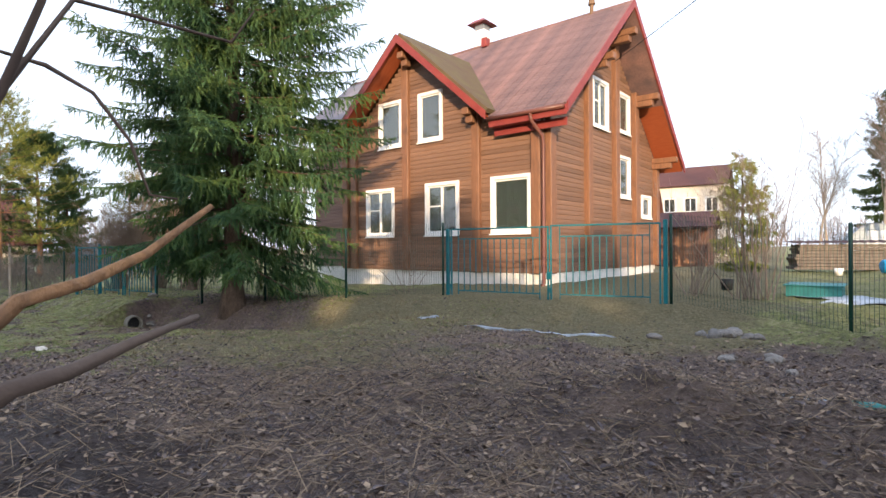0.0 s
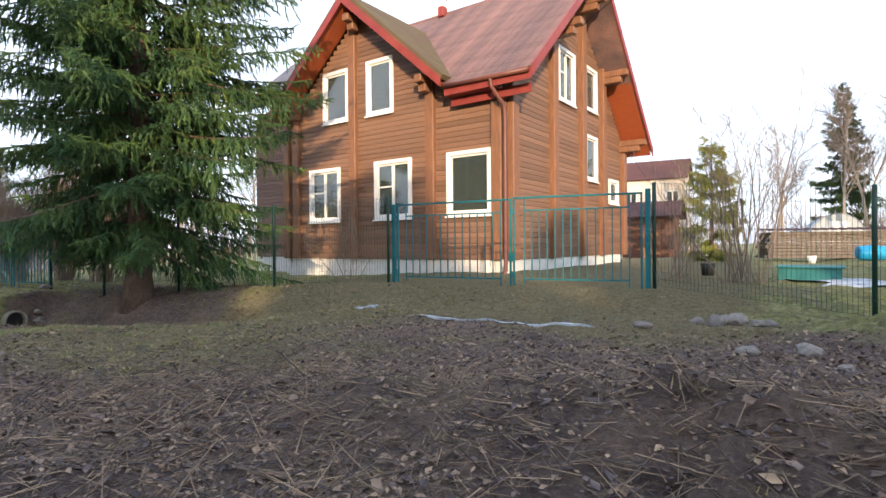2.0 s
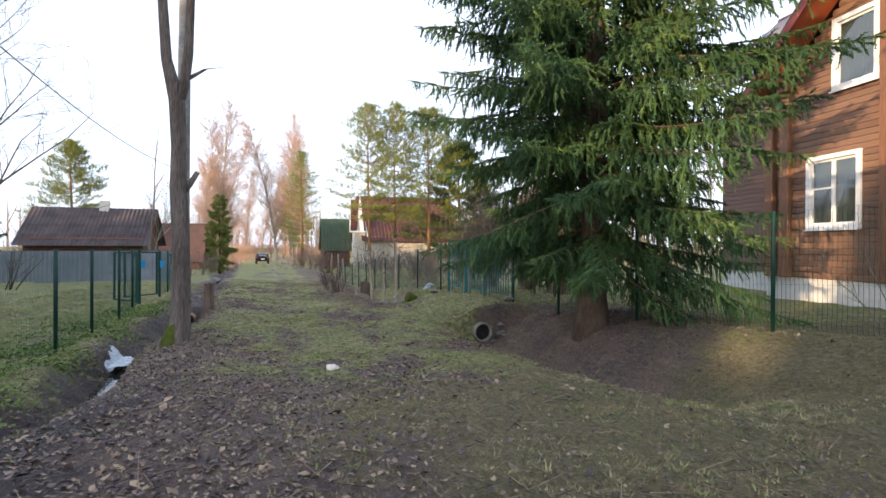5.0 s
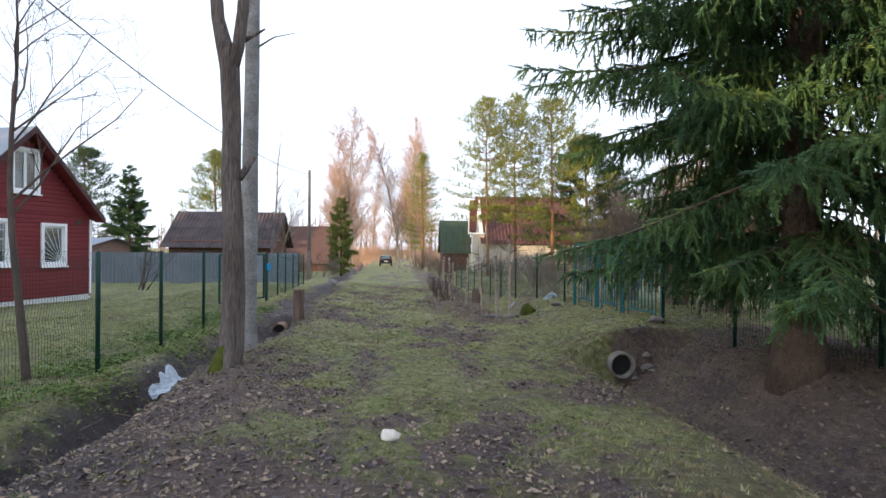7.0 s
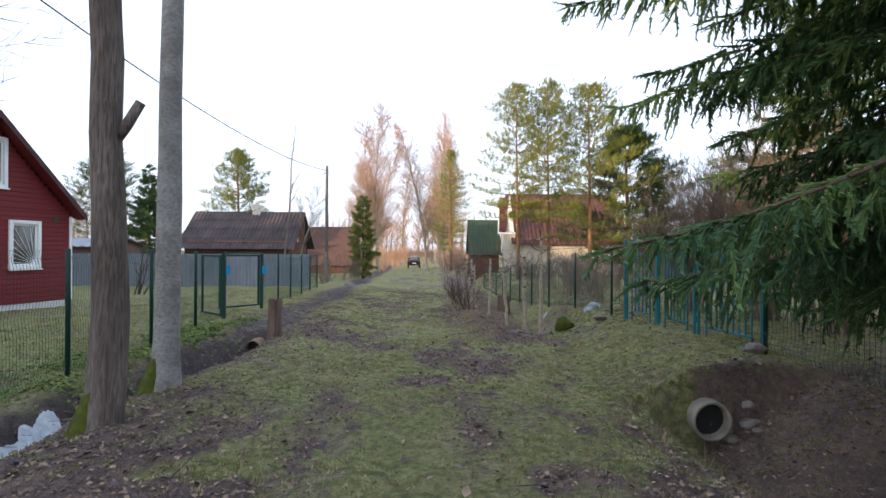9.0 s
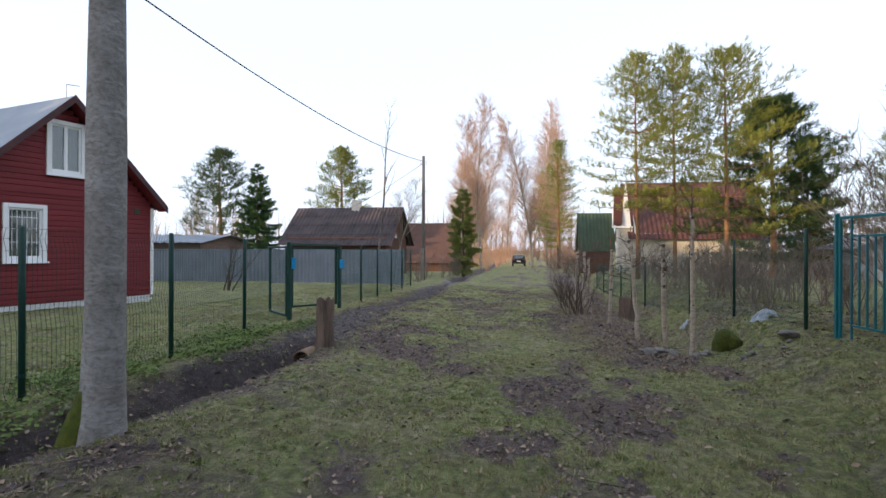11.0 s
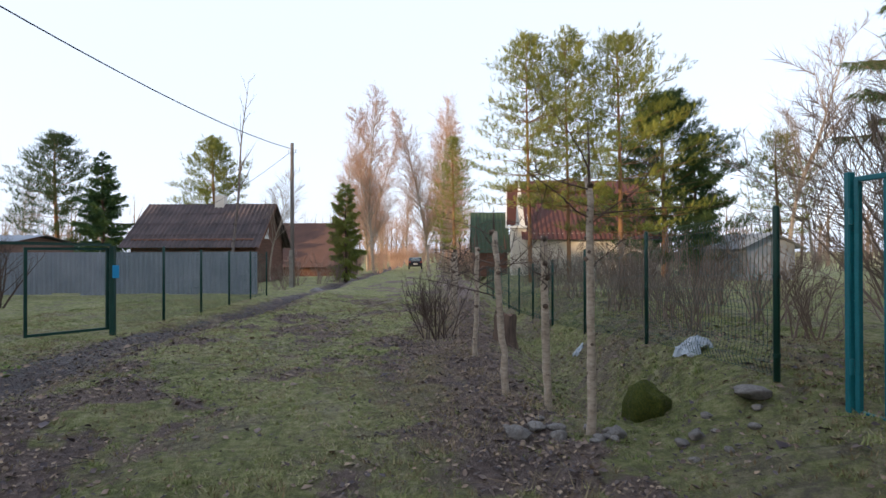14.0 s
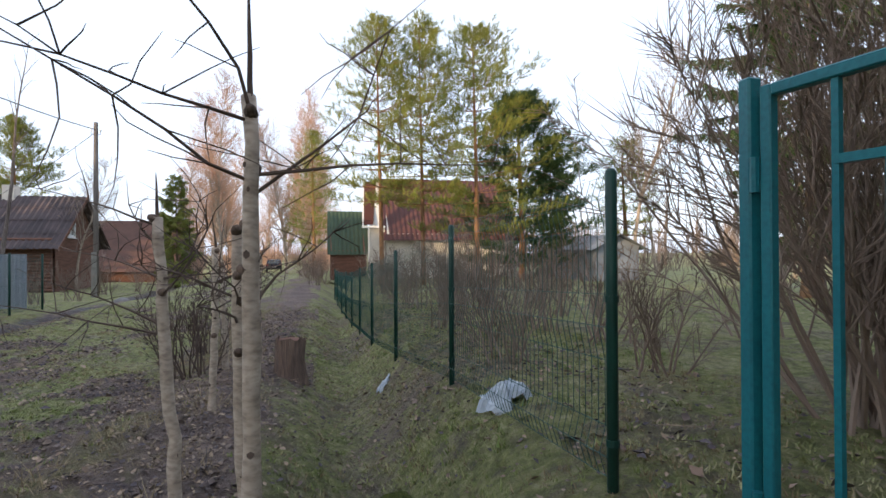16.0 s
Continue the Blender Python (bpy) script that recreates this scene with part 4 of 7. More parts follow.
def sprig(n, length, needle, spread, seed, width=0.004, flat=False):
    """A twig of unit direction x with n needles; each needle is one thin triangle."""
    r = np.random.default_rng(seed)
    w = width * 1.3
    vs = [np.array(p) for p in ((0, -w, 0), (0, w, 0), (length * 1.1, 0, 0), (0, 0, -w), (0, 0, w), (length * 1.1, 0, 0))]
    fs = [(0, 1, 2), (3, 4, 5)]
    for i in range(n):
        t = i / n
        a = r.uniform(0, 2 * math.pi)
        if flat:
            a = r.choice([0.25, math.pi - 0.25]) + r.normal(0, 0.5)
        d = np.array([spread[0], math.cos(a) * spread[1], math.sin(a) * spread[1]])
        d = d / np.linalg.norm(d) * needle * r.uniform(0.7, 1.15) * (1 - 0.35 * t)
        p = np.array([t * length, 0, 0])
        s = np.cross(d, [0.3, 0.5, 0.8])
        s = s / np.linalg.norm(s) * width
        k = len(vs)
        vs += [p - s, p + s, p + d]
        fs.append((k, k + 1, k + 2))
    return np.array(vs), np.array(fs)


def limb_points(p, d, length, droop, steps, r, wander=0.06, lift=0.0):
    pts = [Vector(p)]
    d = Vector(d).normalized()
    for i in range(steps):
        t = i / steps
        d = (d + Vector((r.normal(0, wander), r.normal(0, wander), -droop + lift * t))).normalized()
        pts.append(pts[-1] + d * length / steps)
    return pts


def spruce(name, label, x, y, height, spread, z_low, dense, seed, mat, trunk_r, group="", whorl=0.42, needle=0.05, lean=0.0, width=0.006, needles=8, size=1.0):
    r = np.random.default_rng(seed)
    z0 = gz(x, y)
    tree = thing(name, label, "tree", Matrix.Translation((x, y, z0)), group)
    tp = [(lean * t * t, 0.04 * math.sin(t * 5), -0.2 + (height + 0.2) * t) for t in np.linspace(0, 1, 14)]
    part("trunk", MB().tube(tp, [trunk_r * (1.5 if i == 0 else 1.15 if i == 1 else 1) * (1 - 0.93 * i / 13) for i in range(14)], 12), BARK_SPRUCE, tree, "", True)
    wood = MB()
    places, dirs, scales = [], [], []
    z = z_low
    while z < height - 0.25:
        t = (z - z_low) / (height - z_low)
        reach = spread * (1 - t) ** 0.75 * (0.52 + 0.48 * min(1, t * 5)) + 0.12
        n = int(r.integers(5, 8))
        a0 = r.uniform(0, 6.28)
        for i in range(n):
            a = a0 + 6.283 * i / n + r.normal(0, 0.25)
            L = reach * r.uniform(0.55, 1.12)
            rise = -0.25 + 0.75 * t + r.normal(0, 0.14)
            pts = limb_points((lean * (z / height) ** 2, 0, z + r.uniform(-0.28, 0.28) * min(1, whorl * 2)), (math.cos(a), math.sin(a), rise), L, 0.05 * (1 - t), 7, r, 0.05, 0.16)
            wood.tube(pts, [max(0.005, 0.02 * L / 2 * (1 - k / 8)) for k in range(8)], 4, False)
            # side twigs hang from the limb
            m = max(4, int(dense * L))
            for _ in range(m):
                u = r.uniform(0.12, 1.0) ** 0.8
                k = min(6, int(u * 7))
                q = pts[k].lerp(pts[k + 1], u * 7 - k)
                d = (pts[k + 1] - pts[k]).normalized()
                sd = Vector((-d.y, d.x, 0)) * (1 if r.random() < 0.5 else -1)
                tw = (d * 0.75 + sd * r.uniform(0.5, 1.1) * (1 - 0.4 * u) + Vector((0, 0, -0.6 - r.uniform(0, 1.1) * (1 - t)))).normalized()
                tl = (0.22 + 0.42 * (1 - u)) * r.uniform(0.6, 1.3) * min(1.0, 0.35 + L / 2.5)
                for s in range(max(1, int(tl / 0.13))):
                    c = q + tw * (s * 0.13) + Vector((0, 0, -0.03 * s * s * 0.3))
                    for w in range(2 if size < 1.5 else 1):
                        dd = tw + Vector(r.normal(0, 0.35, 3))
                        places.append(c)
                        dirs.append(dd)
                        scales.append(r.uniform(0.8, 1.25) * size)
        z += whorl * (1.1 - 0.5 * t) * r.uniform(0.8, 1.2)
    part("limb", wood, BARK_SPRUCE, tree)
    tv, tf = sprig(needles, 0.22, needle, (0.7, 0.8), seed, width)
    part("crown", scatter(tv, tf, np.array([tuple(p) for p in places]), frames_of(np.array([tuple(d) for d in dirs])), scales), mat, tree)
    return tree


def pine(name, label, x, y, height, spread, z_low, seed, mat, trunk_r=0.14, group="", clumps=26, size=1.0):
    r = np.random.default_rng(seed)
    z0 = gz(x, y)
    tree = thing(name, label, "tree", Matrix.Translation((x, y, z0)), group)
    part("trunk", MB().tube([(0.12 * math.sin(t * 4 + seed), 0.1 * math.cos(t * 3), -0.2 + (height + 0.2) * t) for t in np.linspace(0, 1, 10)], [trunk_r * (1.15 - t) for t in np.linspace(0, 1, 10)], 8), BARK_PINE, tree, "", True)
    places, dirs, scales = [], [], []
    z = z_low
    while z < height:
        t = (z - z_low) / (height - z_low)
        reach = spread * (math.sin(math.pi * (0.22 + 0.74 * t)) ** 0.8) * (1 - 0.35 * t)
        n = int(r.integers(4, 7))
        a0 = r.uniform(0, 6.28)
        for i in range(n):
            a = a0 + 6.283 * i / n + r.normal(0, 0.3)
            L = reach * r.uniform(0.55, 1.1)
            pts = limb_points((0, 0, z), (math.cos(a), math.sin(a), 0.0 + 0.5 * t), L, 0.02, 5, r, 0.12, 0.16)
            part("limb", MB().tube(pts, [max(0.005, 0.022 * (1 - k / 6)) for k in range(6)], 4, False), BARK_PINE, tree)
            for _ in range(int(clumps * (0.4 + 0.6 * L / spread))):
                u = r.uniform(0.35, 1.05)
                k = min(4, int(u * 5))
                q = pts[k].lerp(pts[k + 1], min(1, u * 5 - k)) + Vector((r.normal(0, 0.24), r.normal(0, 0.24), r.normal(0.06, 0.09)))
                places.append(q)
                dirs.append(Vector((math.cos(a) * 0.6, math.sin(a) * 0.6, 0.7)) + Vector(r.normal(0, 0.5, 3)))
                scales.append(r.uniform(0.8, 1.45) * size)
        z += (0.62 - 0.25 * t) * r.uniform(0.75, 1.3)
    tv, tf = sprig(17, 0.22, 0.16, (0.75, 0.75), seed + 9, 0.0065)
    part("crown", scatter(tv, tf, np.array([tuple(p) for p in places]), frames_of(np.array([tuple(d) for d in dirs])), scales), mat, tree)
    return tree


def twiggy(name, label, category, m, height, trunk_r, seed, bark, twig, first=0.25, levels=3, kids=(9, 7, 5), up=0.75, group="", forks=1, slim=0.55, fine=0.004):
    """A leafless tree or shrub: trunk, limbs, and a crown of ever finer twigs."""
    r = np.random.default_rng(seed)
    tree = thing(name, label, category, m, group)
    wood, crown = MB(), MB()
    for k in range(forks):
        lean = Vector((r.normal(0, 0.25), r.normal(0, 0.25), 1)) if forks > 1 else Vector((r.normal(0, 0.03), r.normal(0, 0.03), 1))
        p0 = Vector((r.normal(0, 0.12), r.normal(0, 0.12), -0.15)) if forks > 1 else Vector((0, 0, -0.15))
        h = height * (r.uniform(0.65, 1.05) if forks > 1 else 1)
        trunk = limb_points(p0, lean, h, 0.0, 9, r, 0.05)
        wood.tube(trunk, [trunk_r * (1 - 0.93 * i / 9) for i in range(10)], 8 if trunk_r > 0.05 else 5, False)
        stack = [(trunk, h, 0, trunk_r)]
        while stack:
            pts, L, lev, rad = stack.pop()
            if lev >= levels:
                continue
            cnt = kids[lev]
            for j in range(cnt):
                u = first + (1 - first) * (j + r.uniform(0, 1)) / cnt if lev == 0 else 0.15 + 0.85 * (j + r.uniform(0, 1)) / cnt
                i = min(len(pts) - 2, int(u * (len(pts) - 1)))
                q = pts[i].lerp(pts[i + 1], u * (len(pts) - 1) - i)
                d = (pts[i + 1] - pts[i]).normalized()
                side = Vector(r.normal(0, 1, 3))
                side = (side - d * side.dot(d)).normalized()
                nd = (d * up + side * (1.0 - 0.35 * up) + Vector((0, 0, 0.22))).normalized()
                nl = L * (slim * (1 - 0.82 * u) + 0.03) if lev == 0 else L * r.uniform(0.35, 0.6)
                nr = max(fine, rad * (1 - 0.8 * u) * 0.5)
                b = limb_points(q, nd, nl, -0.03, 4, r, 0.12)
                if lev and lev == levels - 1:
                    tip, w = b[0] + nd * nl, Vector((-nd.y, nd.x, 0.3)).normalized() * nr
                    crown.add([b[0] - w, b[0] + w, tip, b[0] + Vector((0, 0, nr)), b[0] - Vector((0, 0, nr))], [(0, 1, 2), (3, 4, 2)])
                    continue
                (crown if lev else wood).tube(b, [nr, nr * 0.8, nr * 0.6, nr * 0.45, max(fine * 0.5, nr * 0.25)], 3 if lev else 5, False)
                stack.append((b, nl, lev + 1, nr))
    part("trunk", wood, bark, tree)
    part("crown", crown, twig, tree, "leafless twigs")
    return tree



def great_spruce(x, y, height, seed):
    """The old spruce at the ditch: tiers of drooping limbs, each with fans of branchlets and hanging twigs."""
    r = np.random.default_rng(seed)
    tree = thing("spruce_tree", "tall dark green spruce with low drooping branches", "tree", Matrix.Translation((x, y, gz(x, y))))
    tp = [(0.03 * math.sin(t * 4), 0.04 * math.sin(t * 5), -0.3 + (height + 0.3) * t) for t in np.linspace(0, 1, 20)]
    part("trunk", MB().tube(tp, [0.25 * (1.5 if i == 0 else 1.08 if i == 1 else 1) * (1 - 0.93 * i / 19) for i in range(20)], 14), BARK_SPRUCE, tree, "", True)
    places, dirs, scales = [], [], []
    down = Vector((0, 0, -1))
    z = 1.35
    while z < height - 0.2:
        t = z / height
        reach = float(np.interp(z, [1.0, 2.0, 3.5, 5.0, 7.0, 10.0, height], [2.5, 2.8, 3.15, 3.35, 2.95, 1.9, 0.15]))
        n = int(r.integers(8, 11))
        a0 = r.uniform(0, 6.28)
        for i in range(n):
            a = a0 + 6.283 * i / n + r.normal(0, 0.22)
            L = reach * (r.uniform(0.8, 1.15) if r.random() < 0.6 else r.uniform(0.4, 0.75))
            L *= 1.04 + 0.16 * max(0.0, math.cos(a - 1.1)) - (0.5 if z < 2.5 else 0.0) * max(0.0, math.cos(a + 0.85)) ** 2
            rise = float(np.interp(z, [1, 3, 7, height], [-0.32, -0.16, 0.1, 0.8])) + r.normal(0, 0.09)
            steps = max(4, int(L / 0.28))
            pts = limb_points((0, 0, z + r.uniform(-0.16, 0.16)), (math.cos(a), math.sin(a), rise), L, 0.035 * (1 - t), steps, r, 0.035, 0.085)
            part("limb", MB().tube(pts, [max(0.006, 0.016 * L / 2 * (1 - k / (steps + 1))) for k in range(steps + 1)], 4, False), BARK_SPRUCE, tree)
            gap = 0.085 if z < 8.5 else 0.16
            side = 1
            q = L * r.uniform(0.16, 0.26)
            while q < L:
                u = q / L
                k = min(steps - 1, int(u * steps))
                c = pts[k].lerp(pts[k + 1], u * steps - k)
                d = (pts[k + 1] - pts[k]).normalized()
                flat = Vector((-d.y, d.x, 0)).normalized() * side
                tw = (d * r.uniform(0.55, 0.95) + flat * r.uniform(0.55, 1.05) + down * r.uniform(0.0, 0.35)).normalized()
                span = (0.16 + 0.55 * math.sin(math.pi * min(1, 0.25 + 0.75 * u)) ** 0.8) * r.uniform(0.55, 1.15) * min(1.0, 0.35 + L / 3.2)
                m = max(1, int(span / 0.12))
                for j in range(m):
                    places.append(c)
                    dirs.append(tw + Vector(r.normal(0, 0.13, 3)))
                    scales.append(r.uniform(1.05, 1.5))
                    if z < 9 and r.random() < 0.7:
                        h = (tw * 0.35 + down * r.uniform(0.5, 1.3) + Vector(r.normal(0, 0.22, 3))).normalized()
                        e = c + h * 0.03
                        for _ in range(int(r.integers(1, 4)) if u < 0.8 else 1):
                            places.append(e)
                            dirs.append(h + Vector(r.normal(0, 0.1, 3)))
                            scales.append(r.uniform(0.95, 1.4))
                            e = e + h * 0.12
                    c = c + tw * 0.12
                    tw = (tw + down * 0.09).normalized()
                side = -side
                q += gap * r.uniform(0.7, 1.3)
        z += (0.30 if z < 8.5 else 0.42) * r.uniform(0.8, 1.2)
    tv, tf = sprig(11, 0.17, 0.055, (0.8, 0.75), seed, 0.0095)
    part("crown", scatter(tv, tf, np.array([tuple(p) for p in places]), frames_of(np.array([tuple(d) for d in dirs])), scales), NEEDLE, tree)
    return tree


great_spruce(-11.2, 8.12, 15.5, 3)


# two tall bare trunks beside the ditch
def trunk_tree(name, label, x, y, pts, radii, bark, seed, limbs):
    r = np.random.default_rng(seed)
    t = thing(name, label, "tree", Matrix.Translation((x, y, gz(x, y))), "trunks by the ditch")
    mb = MB().tube(pts, radii, 18, False)
    vs = []
    for v in mb.v:
        k = 1 + 0.05 * math.sin(math.atan2(v[1], v[0]) * 5 + v[2] * 2) + 0.03 * math.sin(v[2] * 9)
        i = min(range(len(pts)), key=lambda j: abs(pts[j][2] - v[2]))
        vs.append((pts[i][0] + (v[0] - pts[i][0]) * k, pts[i][1] + (v[1] - pts[i][1]) * k, v[2]))
    mb.v = vs
    part("trunk", mb, bark, t, "", True)
    for p, rr in limbs:
        part("limb", MB().tube(p, rr, 9), bark, t, "", True)
    part("moss", MB().tube([(0.07, -0.22, -0.25), (0.05, -0.13, 0.02), (0.03, -0.06, 0.25), (0.01, -0.03, 0.42)], [0.17, 0.155, 0.13, 0.1], 10), MOSS, t, "green moss at the foot", True)
    return t

trunk_tree("bare_tree", "tall leafless tree with furrowed grey bark and a sawn stub", -12.65, 1.02,
    [(0.02, -0.12, -0.3), (0.02, -0.06, 0.0), (0.0, -0.02, 0.3), (-0.02, 0.0, 1.0), (0, -0.02, 2.0), (-0.02, -0.06, 2.6), (-0.03, -0.05, 3.3), (-0.02, -0.08, 4.1), (0.0, -0.24, 4.8), (0.05, -0.34, 6.5), (0.05, -0.4, 9.0)],
    [0.25, 0.185, 0.16, 0.148, 0.14, 0.138, 0.132, 0.13, 0.085, 0.07, 0.03], BARK_GREY, 5,
    [([(-0.02, -0.02, 2.5), (-0.03, 0.12, 2.68), (-0.05, 0.24, 2.9)], [0.06, 0.05, 0.044]), ([(-0.02, -0.08, 4.0), (0.0, 0.04, 4.4), (0.0, 0.1, 4.9), (0.05, 0.16, 6.2), (0.1, 0.2, 8.4)], [0.1, 0.085, 0.08, 0.06, 0.03]),
     ([(0, 0.05, 4.45), (-0.1, 0.24, 4.62), (-0.15, 0.36, 4.72)], [0.035, 0.025, 0.012])])
trunk_tree("bare_tree", "straight leafless aspen with smooth grey bark", -14.17, 0.78,
    [(0.04, 0, -0.3), (0.02, 0, 0), (0, 0, 0.35), (0.0, 0.01, 1.0), (0.0, 0.02, 2.2), (0.0, 0.03, 3.4), (0.0, 0.05, 4.6), (0, 0.06, 6.5), (0, 0.1, 9.0)],
    [0.23, 0.18, 0.15, 0.135, 0.13, 0.125, 0.12, 0.1, 0.06], BARK_ASPEN, 6, [([(0, 0.1, 5.0), (0, 0.4, 5.2), (0.1, 0.8, 5.25)], [0.02, 0.012, 0.004])])

# lopped birches along the ditch
def lopped_birch(x, y, h, rad, seed, lean=(0, 0), tops=5, leader=0.0):
    r = np.random.default_rng(seed)
    t = thing("birch_tree", "lopped young birch with pale peeling bark and thin dark shoots", "tree", Matrix.Translation((x, y, gz(x, y))), "lopped birches")
    n = 12
    pts = [(lean[0] * k / n + r.normal(0, 0.006), lean[1] * k / n + r.normal(0, 0.006), -0.2 + (h + 0.2) * k / n) for k in range(n + 1)]
    rad_k = [rad * (1.5 if k == 0 else 1.15 if k == 1 else 1.0 - 0.25 * k / n) * (1 + 0.05 * r.normal()) for k in range(n + 1)]
    part("trunk", MB().tube(pts, rad_k, 12), BARK_BIRCH, t, "pale birch trunk", True)
    for k in range(int(h * 7)):
        dark = MB()
        z = r.uniform(0.2, h)
        a = r.uniform(0, 6.28)
        u = (z + 0.2) / (h + 0.2)
        cx, cy = lean[0] * u, lean[1] * u
        q = rad * (1 - 0.25 * u) * 1.01
        w, e2 = r.uniform(0.3, 1.1), r.uniform(0.004, 0.014)
        dark.add([(cx + q * math.cos(a + s * w), cy + q * math.sin(a + s * w), z + e) for s in (-0.5, 0, 0.5) for e in (-e2 * (1.3 - 1.6 * abs(s)), e2 * (1.3 - 1.6 * abs(s)))], [(0, 2, 3, 1), (2, 4, 5, 3)])
        part("bark_scar", dark, TWIG_DARK, t, "dark bark scar")
    for k in range(5):
        z = h - 0.06 - 0.19 * k + r.uniform(-0.05, 0.05)
        u, a = (z + 0.2) / (h + 0.2), r.uniform(0, 6.28)
        out = [(lean[0] * u + q * math.cos(a), lean[1] * u + q * math.sin(a), z + 0.35 * q) for q in (0.0, rad * 0.75, rad * 1.25, rad * 1.4)]
        part("knob", MB().tube(out, [rad * 0.75, rad * 0.65, rad * 0.42, rad * 0.15], 8), BARK_SPRUCE, t, "swollen dark knot", True)
    sh = MB()
    for k in range(tops):
        a = r.uniform(0, 6.28)
        z = h * r.uniform(0.6, 0.98)
        L = r.uniform(0.4, 1.15)
        p = limb_points((lean[0], lean[1], z), (math.cos(a), math.sin(a), r.uniform(0.1, 0.9)), L, 0.02, 6, r, 0.26)
        sh.tube(p, [0.008, 0.0065, 0.005, 0.004, 0.003, 0.002, 0.001], 5, False)
        for j in range(9):
            i = int(r.integers(1, 6))
            q = limb_points(p[i], Vector(r.normal(0, 1, 3)) + Vector((0, 0, 0.25)), L * r.uniform(0.15, 0.45), 0.01, 4, r, 0.2)
            sh.tube(q, [0.0035, 0.003, 0.0025, 0.002, 0.001], 3, False)
    if leader:
        p = limb_points((lean[0], lean[1], h - 0.05), (-0.1, -0.05, 1), leader, 0, 5, r, 0.05)
        sh.tube(p, [0.012, 0.010, 0.009, 0.007, 0.005, 0.002], 6, False)
    part("shoot", sh, TWIG_DARK, t, "thin dark shoots")
    return t

lopped_birch(-18.68, 6.05, 1.97, 0.036, 1, (-0.04, 0.0), 6, 0.5)
lopped_birch(-19.7, 5.9, 1.68, 0.043, 2, (0.02, -0.04), 4)
lopped_birch(-19.86, 5.53, 1.62, 0.038, 3, (-0.05, -0.12), 8, 0.3)
lopped_birch(-21.95, 5.3, 1.5, 0.038, 4, (0.02, 0.05), 8, 0.35)
lopped_birch(-24.0, 5.1, 1.35, 0.045, 5, (0, -0.05), 6)
lopped_birch(-26.1, 5.1, 1.5, 0.05, 6, (0.05, 0.0), 6)
lopped_birch(-28.3, 5.0, 1.5, 0.05, 7, (0.0, 0.05), 6)

# shrubs
def shrub(label, x, y, h, stems, seed, twig=None, kids=(5, 4), name="shrub", rad=0.014, group="", spread=1.0):
    return twiggy(name, label, "shrub", Matrix.Translation((x, y, gz(x, y))), h, rad, seed, twig or TWIG_DARK, twig or TWIG_DARK, 0.25, 2, kids, 0.9, group, stems, 0.5, 0.0045)

shrub("leafless grey shrub at the lane edge", -23.6, 4.75, 1.35, 16, 21, TWIG_DARK, (6, 4))
shrub("leafless grey shrub at the lane edge", -25.2, 4.6, 1.2, 12, 22, TWIG_DARK, (6, 4))
shrub("leafless thicket of brown stems behind the teal gate", -19.0, 9.3, 3.1, 64, 23, TWIG_GREY, (9, 12), rad=0.018)
shrub("leafless thicket of brown stems behind the teal gate", -17.6, 9.9, 3.4, 64, 24, TWIG_GREY, (9, 12), rad=0.018)
shrub("leafless thicket of brown stems behind the teal gate", -16.2, 10.2, 3.0, 56, 25, TWIG_GREY, (9, 12), rad=0.018)
bush = shrub("leafless currant bush behind the wire fence", -21.5, 8.1, 1.2, 11, 26, TWIG_GREY, (7, 7), group="bushes behind the wire fence")
for k, (x, y, a, s) in enumerate(((-22.8, 8.2, 40, 1.1), (-24.2, 8.0, 120, 1.2), (-25.6, 8.3, 200, 1.15), (-27.2, 8.1, 300, 1.2), (-29, 8.2, 10, 1.3), (-31, 8.1, 80, 1.2), (-33.5, 8.0, 170, 1.3), (-26.5, 9.5, 60, 1.4), (-29.5, 10, 250, 1.5), (-33, 10, 150, 1.5), (-36, 8.4, 20, 1.5), (-24.9, 10.1, 15, 1.3), (-20.7, 9.0, 75, 1.0), (-22.2, 9.3, 190, 1.2), (-23.5, 9.2, 280, 1.1), (-22.0, 11.2, 230, 1.4), (-28.2, 9.2, 330, 1.4))):
    c = copy_thing(bush, Matrix.Translation((x, y, gz(x, y))) @ pose(0, 0, 0, 0, 0, a) @ Matrix.Scale(s, 4))
for k, (x, y, a, s) in enumerate(((-38.5, -3.6, 0, 1.5), (-40, -2.9, 70, 1.4), (-43.5, -3.4, 140, 1.7), (-46, -2.6, 220, 1.6), (-49, -2.2, 300, 1.5), (-47, 6.0, 30, 1.6), (-50, 6.2, 110, 1.7), (-54, 5.6, 200, 1.6), (-57, -2.4, 10, 1.7), (-60, 5, 60, 1.8))):
    copy_thing(bush, Matrix.Translation((x, y, gz(x, y))) @ pose(0, 0, 0, 0, 0, a) @ Matrix.Scale(s, 4))
hedge = shrub("leafless sunlit hedge bush at the end of the lane", -63, -3.6, 3.0, 18, 27, TWIG_LIT, (8, 8), group="hedge bushes", rad=0.02)
for k in range(46):
    if k < 18:
        x, y = -66 - 4.2 * k, -3.9 - 1.5 * math.sin(k * 2.1)
    elif k < 34:
        x, y = -58 - 5.2 * (k - 18), 6.6 + 1.2 * math.sin(k * 1.7)
    else:
        x, y = -128 - 1.5 * math.sin(k), -4 + 1.1 * (k - 34)
    copy_thing(hedge, Matrix.Translation((x, y, gz(x, y))) @ pose(0, 0, 0, 0, 0, 77 * k) @ Matrix.Scale(0.9 + 0.35 * math.sin(k * 3.3) ** 2 + (0.5 if k >= 34 else 0), 4))
